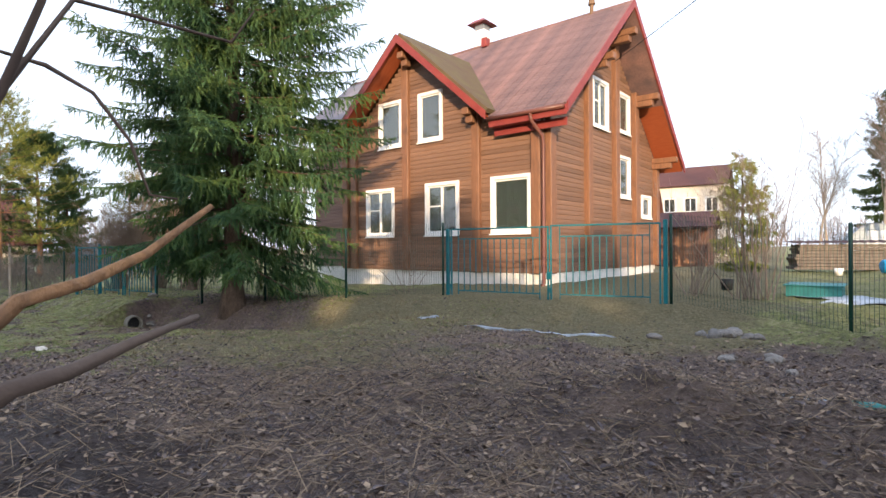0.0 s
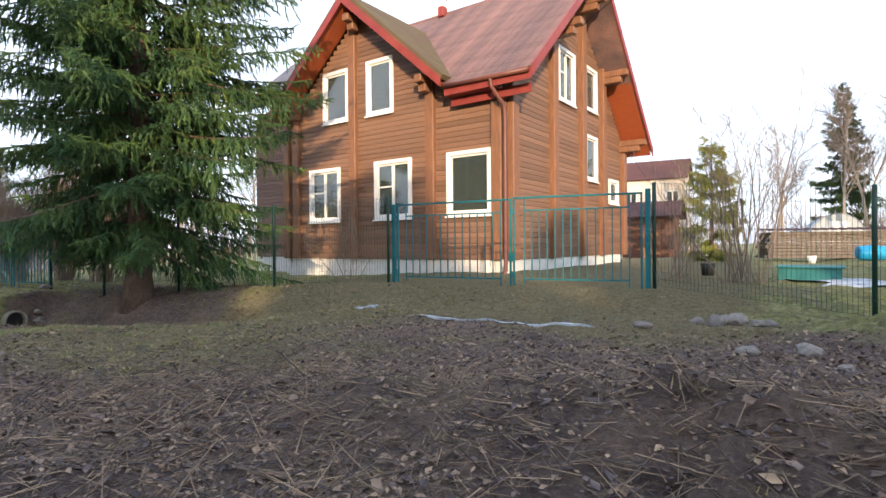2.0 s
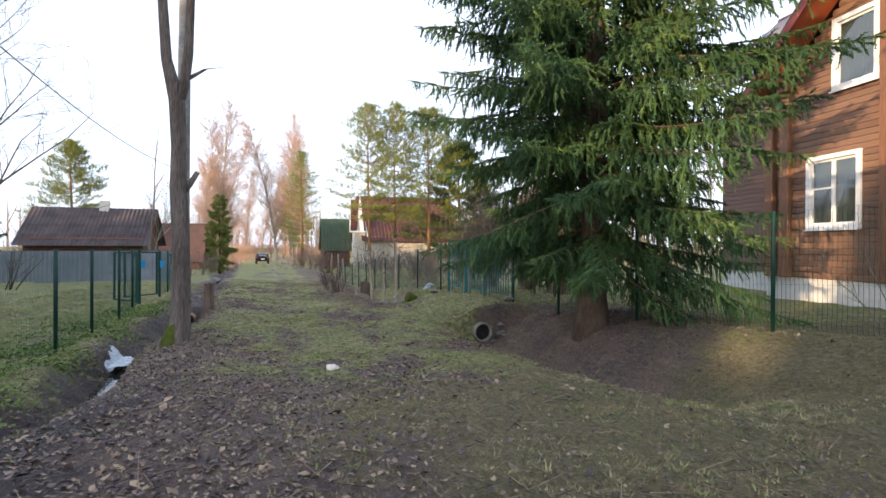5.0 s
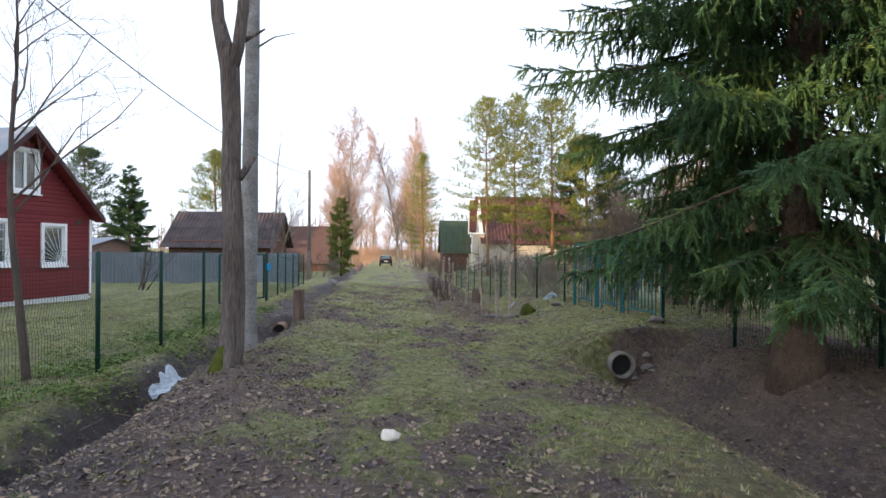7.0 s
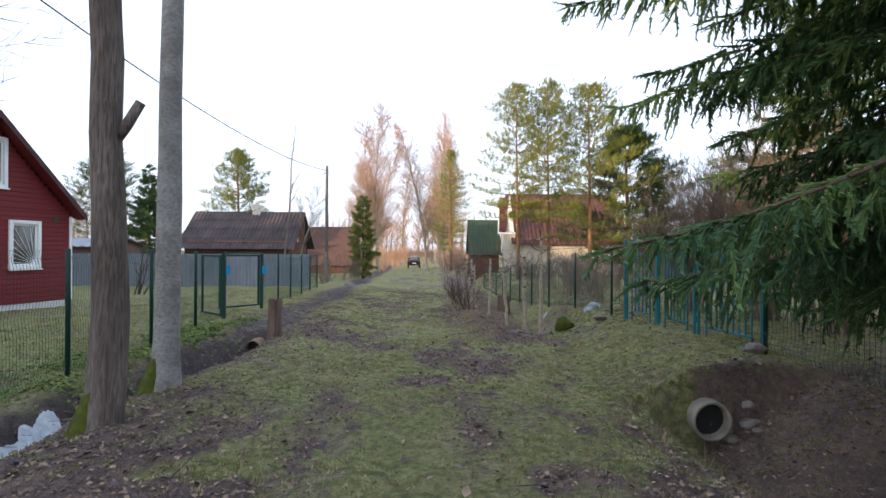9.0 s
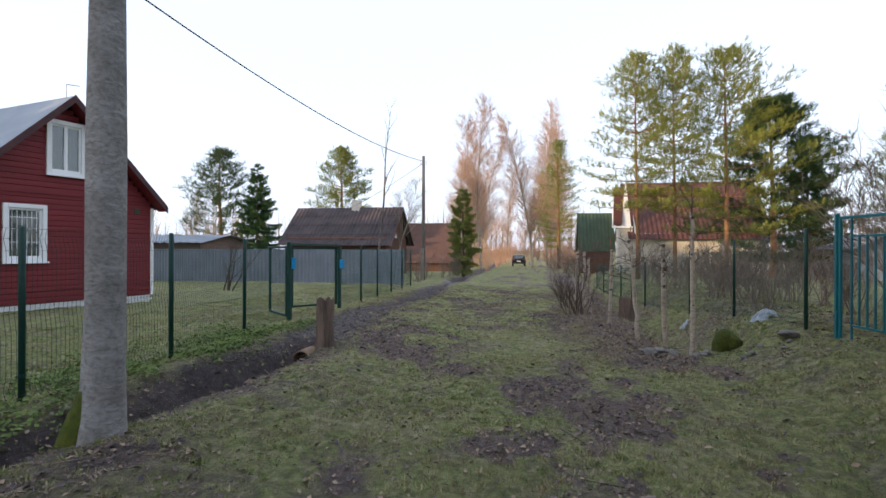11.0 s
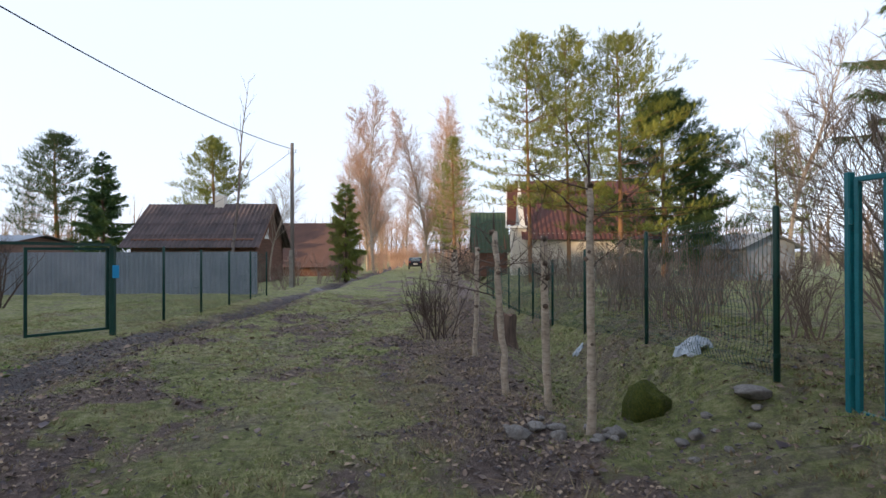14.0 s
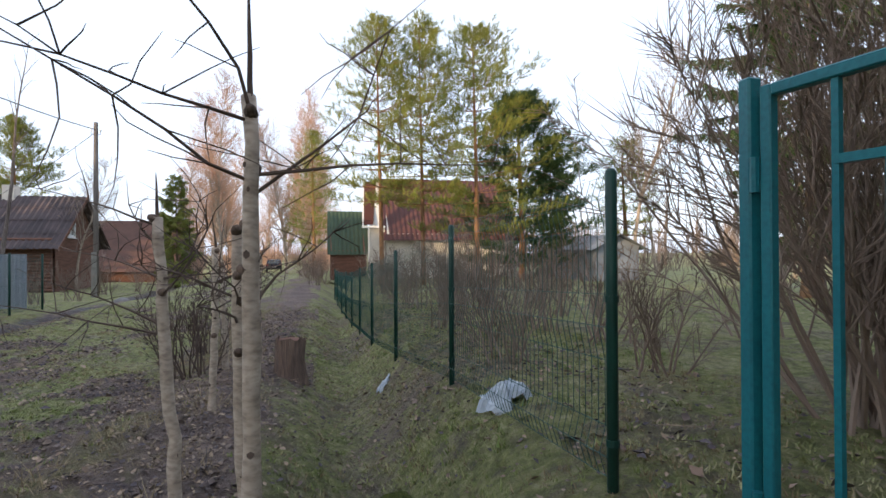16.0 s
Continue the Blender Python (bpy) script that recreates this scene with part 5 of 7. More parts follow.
for k, (x, y) in enumerate([(-58, 19 + 1.7 * i) for i in range(12)] + [(-40 - 1.9 * i, 36 + 1.2 * math.sin(i)) for i in range(9)] + [(-44 - 1.5 * i, -27.5 - 1.1 * i) for i in range(11)] + [(-9 + 2.1 * i, 41 + 2 * math.sin(i * 2)) for i in range(14)] + [(10 + 1.2 * i, 24 + 2.5 * i) for i in range(8)]):
    copy_thing(bush, Matrix.Translation((x, y, gz(x, y))) @ pose(0, 0, 0, 0, 0, 59 * k) @ Matrix.Scale(2.1 + 0.5 * math.sin(k * 2.7), 4))
shrub("tall leafless lilac behind the wire fence", 0.15, 12.0, 3.6, 20, 31, TWIG_GREY, (6, 5), rad=0.016)
shrub("leafless raspberry canes behind the gate", -1.0, 12.3, 2.0, 22, 32, TWIG_GREY, (4, 3), rad=0.009)
shrub("leafless bush beside the timber house", -7.6, 10.6, 2.0, 7, 33, TWIG_GREY, (5, 4), rad=0.01)
shrub("leafless shrub behind the sheet metal shed", 3.4, 10.2, 3.4, 22, 34, TWIG_GREY, (6, 5), rad=0.016)
shrub("leafless shrub by the short posts", 2.9, 8.0, 2.4, 18, 35, TWIG_GREY, (6, 5), rad=0.012)
shrub("leafless apple tree behind the wire fence", -30.5, -8.5, 2.6, 5, 36, TWIG_DARK, (7, 6), "fruit_tree", 0.035)

# pines and firs of the lane
pine("pine_tree", "sunlit pine with open yellow-green crown", -40.2, 8.7, 11.4, 3.3, 3.7, 41, NEEDLE_LIT, 0.1, "three pines", 52, 1.05)
pine("pine_tree", "sunlit pine with open yellow-green crown", -40.5, 10.6, 11.6, 3.3, 3.6, 42, NEEDLE_LIT, 0.1, "three pines", 52, 1.05)
pine("pine_tree", "broad sunlit pine with dense crown", -40.9, 13.2, 11.7, 4.9, 2.4, 43, NEEDLE_LIT, 0.13, "three pines", 70, 1.1)
pine("pine_tree", "dark pine behind the pines in the garden", -46, 17.3, 10.2, 5.4, 0.9, 44, NEEDLE_DRY, 0.2, "", 130, 1.25)
spruce("spruce_tree", "dark green spruce behind the pines", -49, 20.5, 9.0, 3.0, 0.8, 20, 45, NEEDLE, 0.18, needle=0.09, width=0.014)
# this spruce takes the bright needle tones, as sunlight in its colour
spruce("spruce_tree", "small slender spruce beside the lane", -50.3, -1.9, 6.6, 1.9, 0.9, 34, 46, NEEDLE_LIT, 0.1, needle=0.08, width=0.012)
pine("pine_tree", "pine beside the far birches", -69, 5.4, 13.2, 3.2, 2.2, 47, NEEDLE_LIT, 0.18, "", 40)
pine("pine_tree", "pine rising behind the old cottage", -64.5, -16.8, 12.3, 4.6, 3.2, 48, NEEDLE_LIT, 0.2, "", 80, 1.25)
pine("pine_tree", "pine at the far side of the plots", -56, -25.3, 10.8, 4.3, 1.5, 49, NEEDLE_DRY, 0.2, "", 75, 1.2)
spruce("spruce_tree", "dark spruce at the far side of the plots", -54.7, -20.9, 9.5, 2.9, 0.6, 34, 50, NEEDLE, 0.16, needle=0.09, width=0.014)
spruce("spruce_tree", "tall spruce with hanging branches behind the thicket", -27.5, 17.8, 13, 3.6, 1.8, 30, 51, NEEDLE_DRY, 0.2, needle=0.07, width=0.010)
pine("pine_tree", "sunlit pine beyond the lawn", -47.8, 25, 8.6, 3.0, 2.6, 52, NEEDLE_LIT, 0.16, "", 36)
# bright needle tones again, for a spruce that stands in the sun
spruce("spruce_tree", "small bright spruce beyond the house", -0.85, 25.5, 5.2, 1.7, 0.3, 26, 53, NEEDLE_LIT, 0.09, needle=0.07, width=0.010)
spruce("spruce_tree", "tall spruce above the far garden", 6.9, 49.3, 12, 2.6, 1.0, 16, 54, NEEDLE_DRY, 0.16, needle=0.1, width=0.016)
pine("pine_tree", "young pine with long soft needles by the posts", 2.55, 6.7, 1.9, 0.7, 0.9, 56, NEEDLE_DRY, 0.02, "", 26, 0.42)

# leafless birches
far1 = twiggy("birch_tree", "tall leafless birch glowing in low sun", "tree", Matrix.Translation((-72.5, -3.1, gz(-72.5, -3.1))), 19.2, 0.17, 61, BARK_BIRCH, TWIG_LIT, 0.12, 3, (75, 10, 10), 0.8, "far birches", 1, 0.22, 0.0105)
far2 = twiggy("birch_tree", "tall leafless birch glowing in low sun", "tree", Matrix.Translation((-75.5, 2.6, gz(-75, 2))), 18.8, 0.17, 62, BARK_BIRCH, TWIG_LIT, 0.12, 3, (70, 10, 10), 0.75, "far birches", 1, 0.22, 0.0105)
for k, (src, x, y, a, s) in enumerate(((far1, -80, 4.9, 50, 1.05), (far2, -78, -4.6, 120, 0.95), (far2, -84, -5.5, 200, 0.9), (far1, -88, 5.6, 260, 0.95), (far1, -74, 4.4, 310, 0.85), (far2, -96, -5, 20, 0.9), (far1, -104, 6, 80, 0.9), (far2, -116, -3, 140, 0.9), (far1, -128, 4, 190, 0.9), (far2, -140, -1, 200, 0.9), (far1, -66, -4.4, 30, 0.6))):
    copy_thing(src, Matrix.Translation((x, y, gz(x, y))) @ pose(0, 0, 0, 0, 0, a) @ Matrix.Scale(s, 4))
mid = twiggy("birch_tree", "leafless birch with drooping pale twigs", "tree", Matrix.Translation((-44, 23.2, gz(-44, 23))), 12.8, 0.13, 63, BARK_BIRCH, TWIG_GREY, 0.3, 3, (24, 9, 10), 0.95, "garden birches", 1, 0.36, 0.008)
for k, (x, y, a, s) in enumerate(((11.4, 35, 30, 1.25), (12.4, 31, 90, 1.15), (9.5, 30, 150, 1.0), (14, 38, 210, 1.3), (16, 33, 270, 1.2), (9, 55, 300, 1.0), (4, 60, 40, 0.9), (-1, 62, 100, 0.8), (13, 46, 170, 1.1), (-49, -6.5, 60, 0.55), (-52, -7.2, 130, 0.5), (-58, -30, 0, 0.6), (-62, -33, 90, 0.65), (-60, -38, 200, 0.7), (-40, 30, 50, 0.8), (-36, 34, 250, 0.9), (-52, 30, 120, 0.9), (6, 42, 15, 0.8), (8, 47, 75, 0.9), (11, 27, 135, 0.9), (15, 28, 195, 1.1), (18, 30, 255, 1.2), (3, 52, 320, 0.75), (-3, 50, 80, 0.6), (20, 36, 10, 1.2))):
    copy_thing(mid, Matrix.Translation((x, y, gz(x, y))) @ pose(0, 0, 0, 0, 0, a) @ Matrix.Scale(s, 4))
twiggy("sapling", "thin bare sapling beside the grey fence", "tree", Matrix.Translation((-38.5, -4.8, gz(-38.5, -4.8))), 10.0, 0.09, 64, BARK_GREY, TWIG_DARK, 0.45, 2, (10, 4), 1.0, "", 1, 0.2, 0.005)
twiggy("bare_tree", "leafless tree leaning over the red house", "tree", Matrix.Translation((-12.75, -1.75, gz(-12.75, -1.75))), 6.4, 0.06, 65, TWIG_DARK, TWIG_DARK, 0.35, 3, (14, 7, 8), 0.7, "", 1, 0.5, 0.004)

# branch hanging into the start of the walk
def low_branch():
    r = np.random.default_rng(8)
    b = thing("branch", "bare hazel branch hanging beside the path", "branch", Matrix.Translation((0, 0, 0)))
    for pts, rad in (
        ([(-0.5, -1.0, 0.3), (-0.32, -0.62, 1.4), (-0.22, -0.37, 1.69), (-0.218, -0.288, 1.711), (-0.217, -0.195, 1.753), (-0.186, -0.095, 1.837)], [0.02, 0.015, 0.012, 0.010, 0.008, 0.005]),
        ([(-0.32, -0.62, 1.38), (-0.132, -0.411, 1.589), (-0.14, -0.345, 1.596), (-0.151, -0.241, 1.625), (-0.155, -0.144, 1.648)], [0.016, 0.013, 0.011, 0.008, 0.005]),
        ([(-0.45, -0.75, 1.0), (-0.47, -0.4, 1.85), (-0.435, -0.317, 2.024), (-0.372, -0.28, 2.178), (-0.347, -0.273, 2.3)], [0.012, 0.009, 0.008, 0.006, 0.005]),
        ([(-0.47, -0.4, 1.85), (-0.61, -0.292, 2.148), (-0.58, -0.194, 2.132), (-0.558, -0.115, 2.091), (-0.545, -0.047, 2.0), (-0.54, -0.007, 1.884), (-0.512, 0.043, 1.877)], [0.006, 0.005, 0.005, 0.004, 0.004, 0.003, 0.002]),
        ([(-0.435, -0.317, 2.024), (-0.609, -0.129, 2.295), (-0.529, 0.037, 2.279), (-0.46, 0.152, 2.262), (-0.406, 0.176, 2.334)], [0.006, 0.005, 0.004, 0.004, 0.002])):
        part("stem", MB().tube(pts, rad, 7), BARK_PINE if rad[0] > 0.018 else TWIG_DARK, b, "", True)
    return b

low_branch()

# spruce belt added out of view beyond the plots, to block the low sun
screen = spruce("spruce_tree", "unseen spruce added beyond the plots to block the sun", 30, -33, 11.0, 2.6, 0.4, 6, 71, NEEDLE, 0.18, "spruce belt", 0.6, 0.2, width=0.06, needles=5, size=2.2)
for k in range(78):
    x = 29 - 0.84 * k
    y = -33 - 3.2 * (k % 2) - 0.8 * math.sin(k * 1.7)
    # kept lower towards the house and at one gap, to let sun through
    tall = 1.0 + 0.14 * math.sin(k * 2.3) + 0.10 * math.sin(k * 5.1) - 0.06 * smooth01(11, 15, x) * (1 - smooth01(24, 27, x)) - 0.25 * (abs(x - 21.9) < 0.45)
    copy_thing(screen, Matrix.Translation((x, y, gz(x, y))) @ pose(0, 0, 0, 0, 0, 67 * k) @ Matrix.Scale(float(tall), 4))

# far woods all round
def far_woods():
    r = np.random.default_rng(12)
    places, dirs, sc = [], [], []
    for i in range(2300):
        a = r.uniform(0, 6.283)
        d = r.uniform(78, 165)
        x, y = -30 + d * math.cos(a), d * math.sin(a)
        if (abs(y - 0.5) < 8 and -150 < x < 0) or (x > -36 and y < 0):
            continue
        h = r.uniform(6, 13) if i % 2 else r.uniform(2.5, 4.5)
        z0 = gz(x, y)
        for j in range(26):
            z = h * r.uniform(0.1, 0.95)
            places.append((x + r.normal(0, 0.25), y + r.normal(0, 0.25), z0 + z))
            b = r.uniform(0, 6.283)
            dirs.append((math.cos(b), math.sin(b), r.uniform(0.6, 2.5)))
            sc.append((1.15 - z / h) * h * 0.32)
        places.append((x, y, z0))
        dirs.append((0.02, 0.01, 1))
        sc.append(h)
    tv = np.array([(0, -0.02, 0), (0, 0.02, 0), (1, 0, 0), (0, 0, 0.02), (0.35, 0.0, 0), (0.7, 0.22, 0.02), (0.36, 0.02, 0), (0.5, 0, 0), (0.85, -0.16, 0.05), (0.52, 0.015, 0)])
    tf = np.array([(0, 1, 2), (4, 5, 6), (7, 8, 9)])
    return part("far_woods", scatter(tv, tf, np.array(places), frames_of(np.array(dirs)), np.array(sc)), TWIG_GREY)

tagged(far_woods(), "leafless grey-brown woods on the horizon", "woods", kind="stuff")


# ---- neighbours ----
def corrugated(quad, waves, amp=0.03):
    """A wavy sheet over four corners (low a, low b, high b, high a)."""
    a, b, c, d = [Vector(p) for p in quad]
    nrm = (b - a).cross(d - a).normalized()
    n = waves * 4
    vs = []
    for i in range(n + 1):
        t = i / n
        o = nrm * amp * math.sin(t * waves * 6.2832)
        vs += [a.lerp(b, t) + o, d.lerp(c, t) + o]
    return MB().add(vs, [(2 * i, 2 * i + 2, 2 * i + 3, 2 * i + 1) for i in range(n)])


def red_house():
    X, Y0, Y1, AY, AZ, EZ = 0.0, -5.2, 0.0, -2.6, 5.5, 2.95
    h = thing("red_house", "dark red board cottage with white window frames and pale brick plinth", "house", Matrix.Translation((-25.8, -8.2, 0)) @ pose(0, 0, 0, 0, 0, 76.7))
    pl = part("plinth", MB().box(X - 7, X - 0.03, Y0, Y1 - 0.02, -0.6, -0.01), PLINTH, h, "whitewashed brick plinth")
    bk = mesh_of("brick", MB().box(0, 0.245, 0, 0.04, 0, 0.07, 0.005), PLINTH)
    for r in range(5):
        y = Y0 + (0.13 if r % 2 else 0)
        while y < Y1 - 0.15:
            o = new("brick", bk)
            o.parent = pl
            o.matrix_basis = pose(X + 0.015, y, -0.4 + r * 0.078, 0, 0, 90)
            y += 0.256
    sl = 0.98
    wins = [(-4.12, -3.1, 1.08, 2.57), (-2.05, -1.05, 1.03, 2.5), (-3.12, -2.1, 3.4, 4.88)]
    holes = [(a + 0.09, b - 0.09, c + 0.09, d - 0.09) for a, b, c, d in wins]
    core = MB()

    def lim(z):
        k = (AZ - 0.1 - z) / sl
        return (max(Y0, AY - k), min(Y1, AY + k))

    w = part("gable_wall", MB().box(X - 0.2, X - 0.18, Y0 + 0.1, Y0 + 0.12, 1, 1.02), REDWALL, h)
    lay_boards(w, board_mesh("board", REDWALL), Y0, Y1, 0.0, AZ - 0.15, holes, [], lim, lambda y, z: pose(X, y, z, 0, 0, 90), lambda a, b, c, d: core.box(X - 0.2, X - 0.012, a, b, c, d))
    part("wall_core", core, REDWALL, w)
    part("side_wall", MB().box(X - 7, X - 0.2, Y1 - 0.2, Y1, 0.0, EZ - 0.1), REDWALL, h)
    part("side_wall", MB().box(X - 7, X - 0.2, Y0, Y0 + 0.2, 0.0, EZ - 0.1), REDWALL, h)
    part("rear_wall", MB().box(X - 7, X - 6.8, Y0 + 0.2, Y1 - 0.2, 0.0, EZ - 0.1), REDWALL, h)
    part("corner_board", MB().box(X - 0.05, X + 0.06, Y1 - 0.05, Y1 + 0.05, 0.0, EZ - 0.25, 0.005), WHITE, h, "white corner board")
    part("belt_board", MB().box(X + 0.036, X + 0.06, Y0, Y1 - 0.06, 2.86, 2.93, 0.005), REDWALL, h)
    for i, (a, b, c, d) in enumerate(wins):
        win = window_part(h, b - a, d - c, pose(X + 0.03, a, c, 0, 0, 90), 1 if i < 2 else 2, False, curtain=(i == 2))
        W, H = b - a - 0.34, d - c - 0.34
        if i == 0:
            for k in range(6):
                part("grille_bar", MB().tube([(0.17 + W * (k + 0.5) / 6, 0.012, 0.17), (0.17 + W * (k + 0.5) / 6, 0.012, 0.17 + H)], 0.008, 5), WHITE, win)
            for q in (0.3, 0.6, 0.85):
                part("grille_bar", MB().tube([(0.17, 0.012, 0.17 + H * q), (0.17 + W, 0.012, 0.17 + H * q)], 0.008, 5), WHITE, win)
        if i == 1:
            for k in range(8):
                ang = math.pi / 2 * (k + 0.3) / 8
                L = min(H / max(0.05, math.sin(ang)), W / max(0.05, math.cos(ang)))
                part("grille_bar", MB().tube([(0.17 + W, 0.012, 0.17), (0.17 + W - L * math.cos(ang), 0.012, 0.17 + L * math.sin(ang))], 0.008, 5), WHITE, win)
    R = X + 0.4
    for s in (-1, 1):
        e = AY + s * 2.87
        ez = AZ - 2.87 * sl
        part("roof", MB().slab([(R, AY, AZ + 0.05), (X - 7.4, AY, AZ + 0.05), (X - 7.4, e, ez + 0.05), (R, e, ez + 0.05)], 0.09 * -s), DARKROOF if s > 0 else GREYSHEET, h, "dark felt roof slope" if s > 0 else "pale galvanised roof slope")
        part("barge_board", MB().slab([(R + 0.012, AY, AZ + 0.07), (R + 0.012, e, ez + 0.07), (R + 0.012, e, ez - 0.14), (R + 0.012, AY, AZ - 0.14)], 0.03 * s), DARKROOF, h)
        part("soffit", MB().slab([(R, AY, AZ - 0.06), (X, AY, AZ - 0.06), (X, e, ez - 0.06), (R, e, ez - 0.06)], 0.02 * -s), REDWALL, h)
    part("house_plate", MB().box(X + 0.036, X + 0.05, -0.6, -0.42, 2.5, 2.66, 0.004), GREENROOF, h, "small green house plate")
    part("aerial", MB().tube([(X + 0.2, AY - 0.1, AZ), (X + 0.2, AY - 0.1, AZ + 0.35), (X + 0.2, AY + 0.25, AZ + 0.4)], 0.012, 5), GREYSHEET, h)
    return h


def old_cottage():
    h = thing("old_cottage", "weathered timber cottage with rusty corrugated roof and brick chimney", "house")
    x0, x1, y0, y1, rz, ez, rx = -53.0, -47.4, -14.4, -6.9, 4.6, 1.75, -50.2
    z0 = gz(-48, -10)
    part("wall", MB().box(x1 - 0.2, x1, y0, y1, z0, ez + 0.4), OLDWOOD, h)
    part("wall", MB().box(x0, x0 + 0.2, y0, y1, z0, ez + 0.4), OLDWOOD, h)
    for y in (y0, y1 - 0.2):
        g = MB().prism([(x0, z0), (x1, z0), (x1, ez + 0.3), (rx, rz - 0.05), (x0, ez + 0.3)], "y", y, y + 0.2)
        part("gable_wall", g, OLDWOOD, h)
    for k in range(16):
        part("log", MB().tube([(x1 + 0.03, y0, z0 + 0.1 + k * 0.17), (x1 + 0.03, y1, z0 + 0.1 + k * 0.17)], 0.085, 7), OLDWOOD, h)
    part("roof", corrugated([(x1 + 0.6, y0 - 0.5, ez - 0.05), (x1 + 0.6, y1 + 0.5, ez - 0.05), (rx, y1 + 0.5, rz), (rx, y0 - 0.5, rz)], 30, 0.035), SLATE_OLD, h, "rusty brown corrugated sheets")
    part("roof", corrugated([(rx, y0 - 0.5, rz), (rx, y1 + 0.5, rz), (x0 - 0.6, y1 + 0.5, ez - 0.05), (x0 - 0.6, y0 - 0.5, ez - 0.05)], 30, 0.035), SLATE_OLD, h)
    for r in range(1, 4):
        t = r / 4
        part("roof_lap", MB().box(x1 + 0.6 + (rx - x1 - 0.6) * t - 0.02, x1 + 0.6 + (rx - x1 - 0.6) * t + 0.02, y0 - 0.5, y1 + 0.5, ez + (rz - ez) * t + 0.02, ez + (rz - ez) * t + 0.05), SLATE_OLD, h)
    part("chimney", MB().box(rx - 0.3, rx + 0.3, -10.4, -9.8, rz - 0.4, rz + 0.55, 0.02), LIGHTWALL, h, "pale rendered chimney")
    win = window_part(h, 0.85, 0.95, pose(-48.9, y1 + 0.03, 2.3, 0, 0, 180), 2, False)
    part("barge_board", MB().slab([(rx, y1 + 0.52, rz + 0.02), (x1 + 0.6, y1 + 0.52, ez - 0.03), (x1 + 0.6, y1 + 0.52, ez - 0.23), (rx, y1 + 0.52, rz - 0.2)], 0.03), OLDWOOD, h)
    return h


def simple_house(name, label, x0, x1, y0, y1, ez, rz, wall_mat, roof_mat, axis="y", waves=0, gable_mat=None, z0=None, over=0.4):
    h = thing(name, label, "house")
    z0 = gz((x0 + x1) / 2, (y0 + y1) / 2) - 0.1 if z0 is None else z0
    for a, b, c, d in ((x1 - 0.2, x1, y0, y1), (x0, x0 + 0.2, y0, y1), (x0 + 0.2, x1 - 0.2, y0, y0 + 0.2), (x0 + 0.2, x1 - 0.2, y1 - 0.2, y1)):
        part("wall", MB().box(a, b, c, d, z0, ez), wall_mat, h)
    if axis == "y":
        m = (x0 + x1) / 2
        for y in (y0, y1 - 0.2):
            part("gable", MB().prism([(x0, ez), (x1, ez), (m, rz - 0.1)], "y", y, y + 0.2), gable_mat or wall_mat, h)
        s = (rz - ez) / (x1 - m)
        q = [[(x1 + over, y0 - over, ez - over * s), (x1 + over, y1 + over, ez - over * s), (m, y1 + over, rz), (m, y0 - over, rz)], [(m, y0 - over, rz), (m, y1 + over, rz), (x0 - over, y1 + over, ez - over * s), (x0 - over, y0 - over, ez - over * s)]]
    else:
        m = (y0 + y1) / 2
        for x in (x0, x1 - 0.2):
            part("gable", MB().prism([(y0, ez), (y1, ez), (m, rz - 0.1)], "x", x, x + 0.2), gable_mat or wall_mat, h)
        s = (rz - ez) / (y1 - m)
        q = [[(x0 - over, y0 - over, ez - over * s), (x1 + over, y0 - over, ez - over * s), (x1 + over, m, rz), (x0 - over, m, rz)], [(x0 - over, m, rz), (x1 + over, m, rz), (x1 + over, y1 + over, ez - over * s), (x0 - over, y1 + over, ez - over * s)]]
    for k in q:
        part("roof", corrugated(k, waves, 0.025) if waves else MB().slab(k, 0.08), roof_mat, h)
    return h


red_house()
old_cottage()
simple_house("brown_house", "brown-roofed summer house among bushes", -66, -60, -10.2, -4.6, 0.6, 4.0, OLDWOOD, BROWNROOF)
rh = simple_house("red_roofed_house", "pale house with a steep crimson sheet roof", -57.5, -50.2, 10.1, 18.6, 2.6, 6.5, LIGHTWALL, REDROOF, waves=30)
for a, b, c, d in ((-52.6, -51.6, 0.6, 1.9), (-55.4, -54.4, 0.6, 1.9), (-54.4, -53.3, 3.3, 4.5)):
    window_part(rh, b - a, d - c, pose(a, 10.07, c), 2, False)
part("porch_gable", MB().prism([(9.58, 6.3), (9.25, 3.1), (9.95, 3.1)], "x", -50.45, -50.3), WHITE, rh, "narrow white boarded gable")
part("porch_roof", MB().slab([(-50.1, 8.72, 3.15), (-50.1, 9.3, 3.15), (-50.5, 9.52, 5.85), (-50.5, 8.8, 5.85)], 0.06), REDROOF, rh, "narrow crimson roof slope")
part("verge", MB().slab([(-50.08, 8.64, 3.05), (-50.08, 8.72, 3.05), (-50.48, 8.8, 5.9), (-50.48, 8.72, 5.9)], 0.07), WHITE, rh, "white verge board")
part("eaves_board", MB().box(-50.2, -50.08, 8.64, 10.05, 2.95, 3.09, 0.01), WHITE, rh, "white eaves board")
part("porch_wall", MB().box(-51.6, -50.3, 9.1, 10.05, gz(-50, 9) - 0.1, 2.95, 0.01), LIGHTWALL, rh)
simple_house("green_roofed_shed", "small shed with a dark green roof", -58, -54.2, 6.8, 9.2, 1.6, 4.4, OLDWOOD, GREENROOF, "y", 10, over=0.2)
simple_house("garden_shed", "long grey shed with a flat tin roof", -44, -39, -21, -15.6, 1.85, 2.3, GREYWOOD, GREYSHEET, "y", 12)
sh = simple_house("brown_shed", "brown board shed behind the timber house", -6.2, -2.8, 31, 34, 3.0, 3.7, OLDWOOD, DARKROOF, "x")
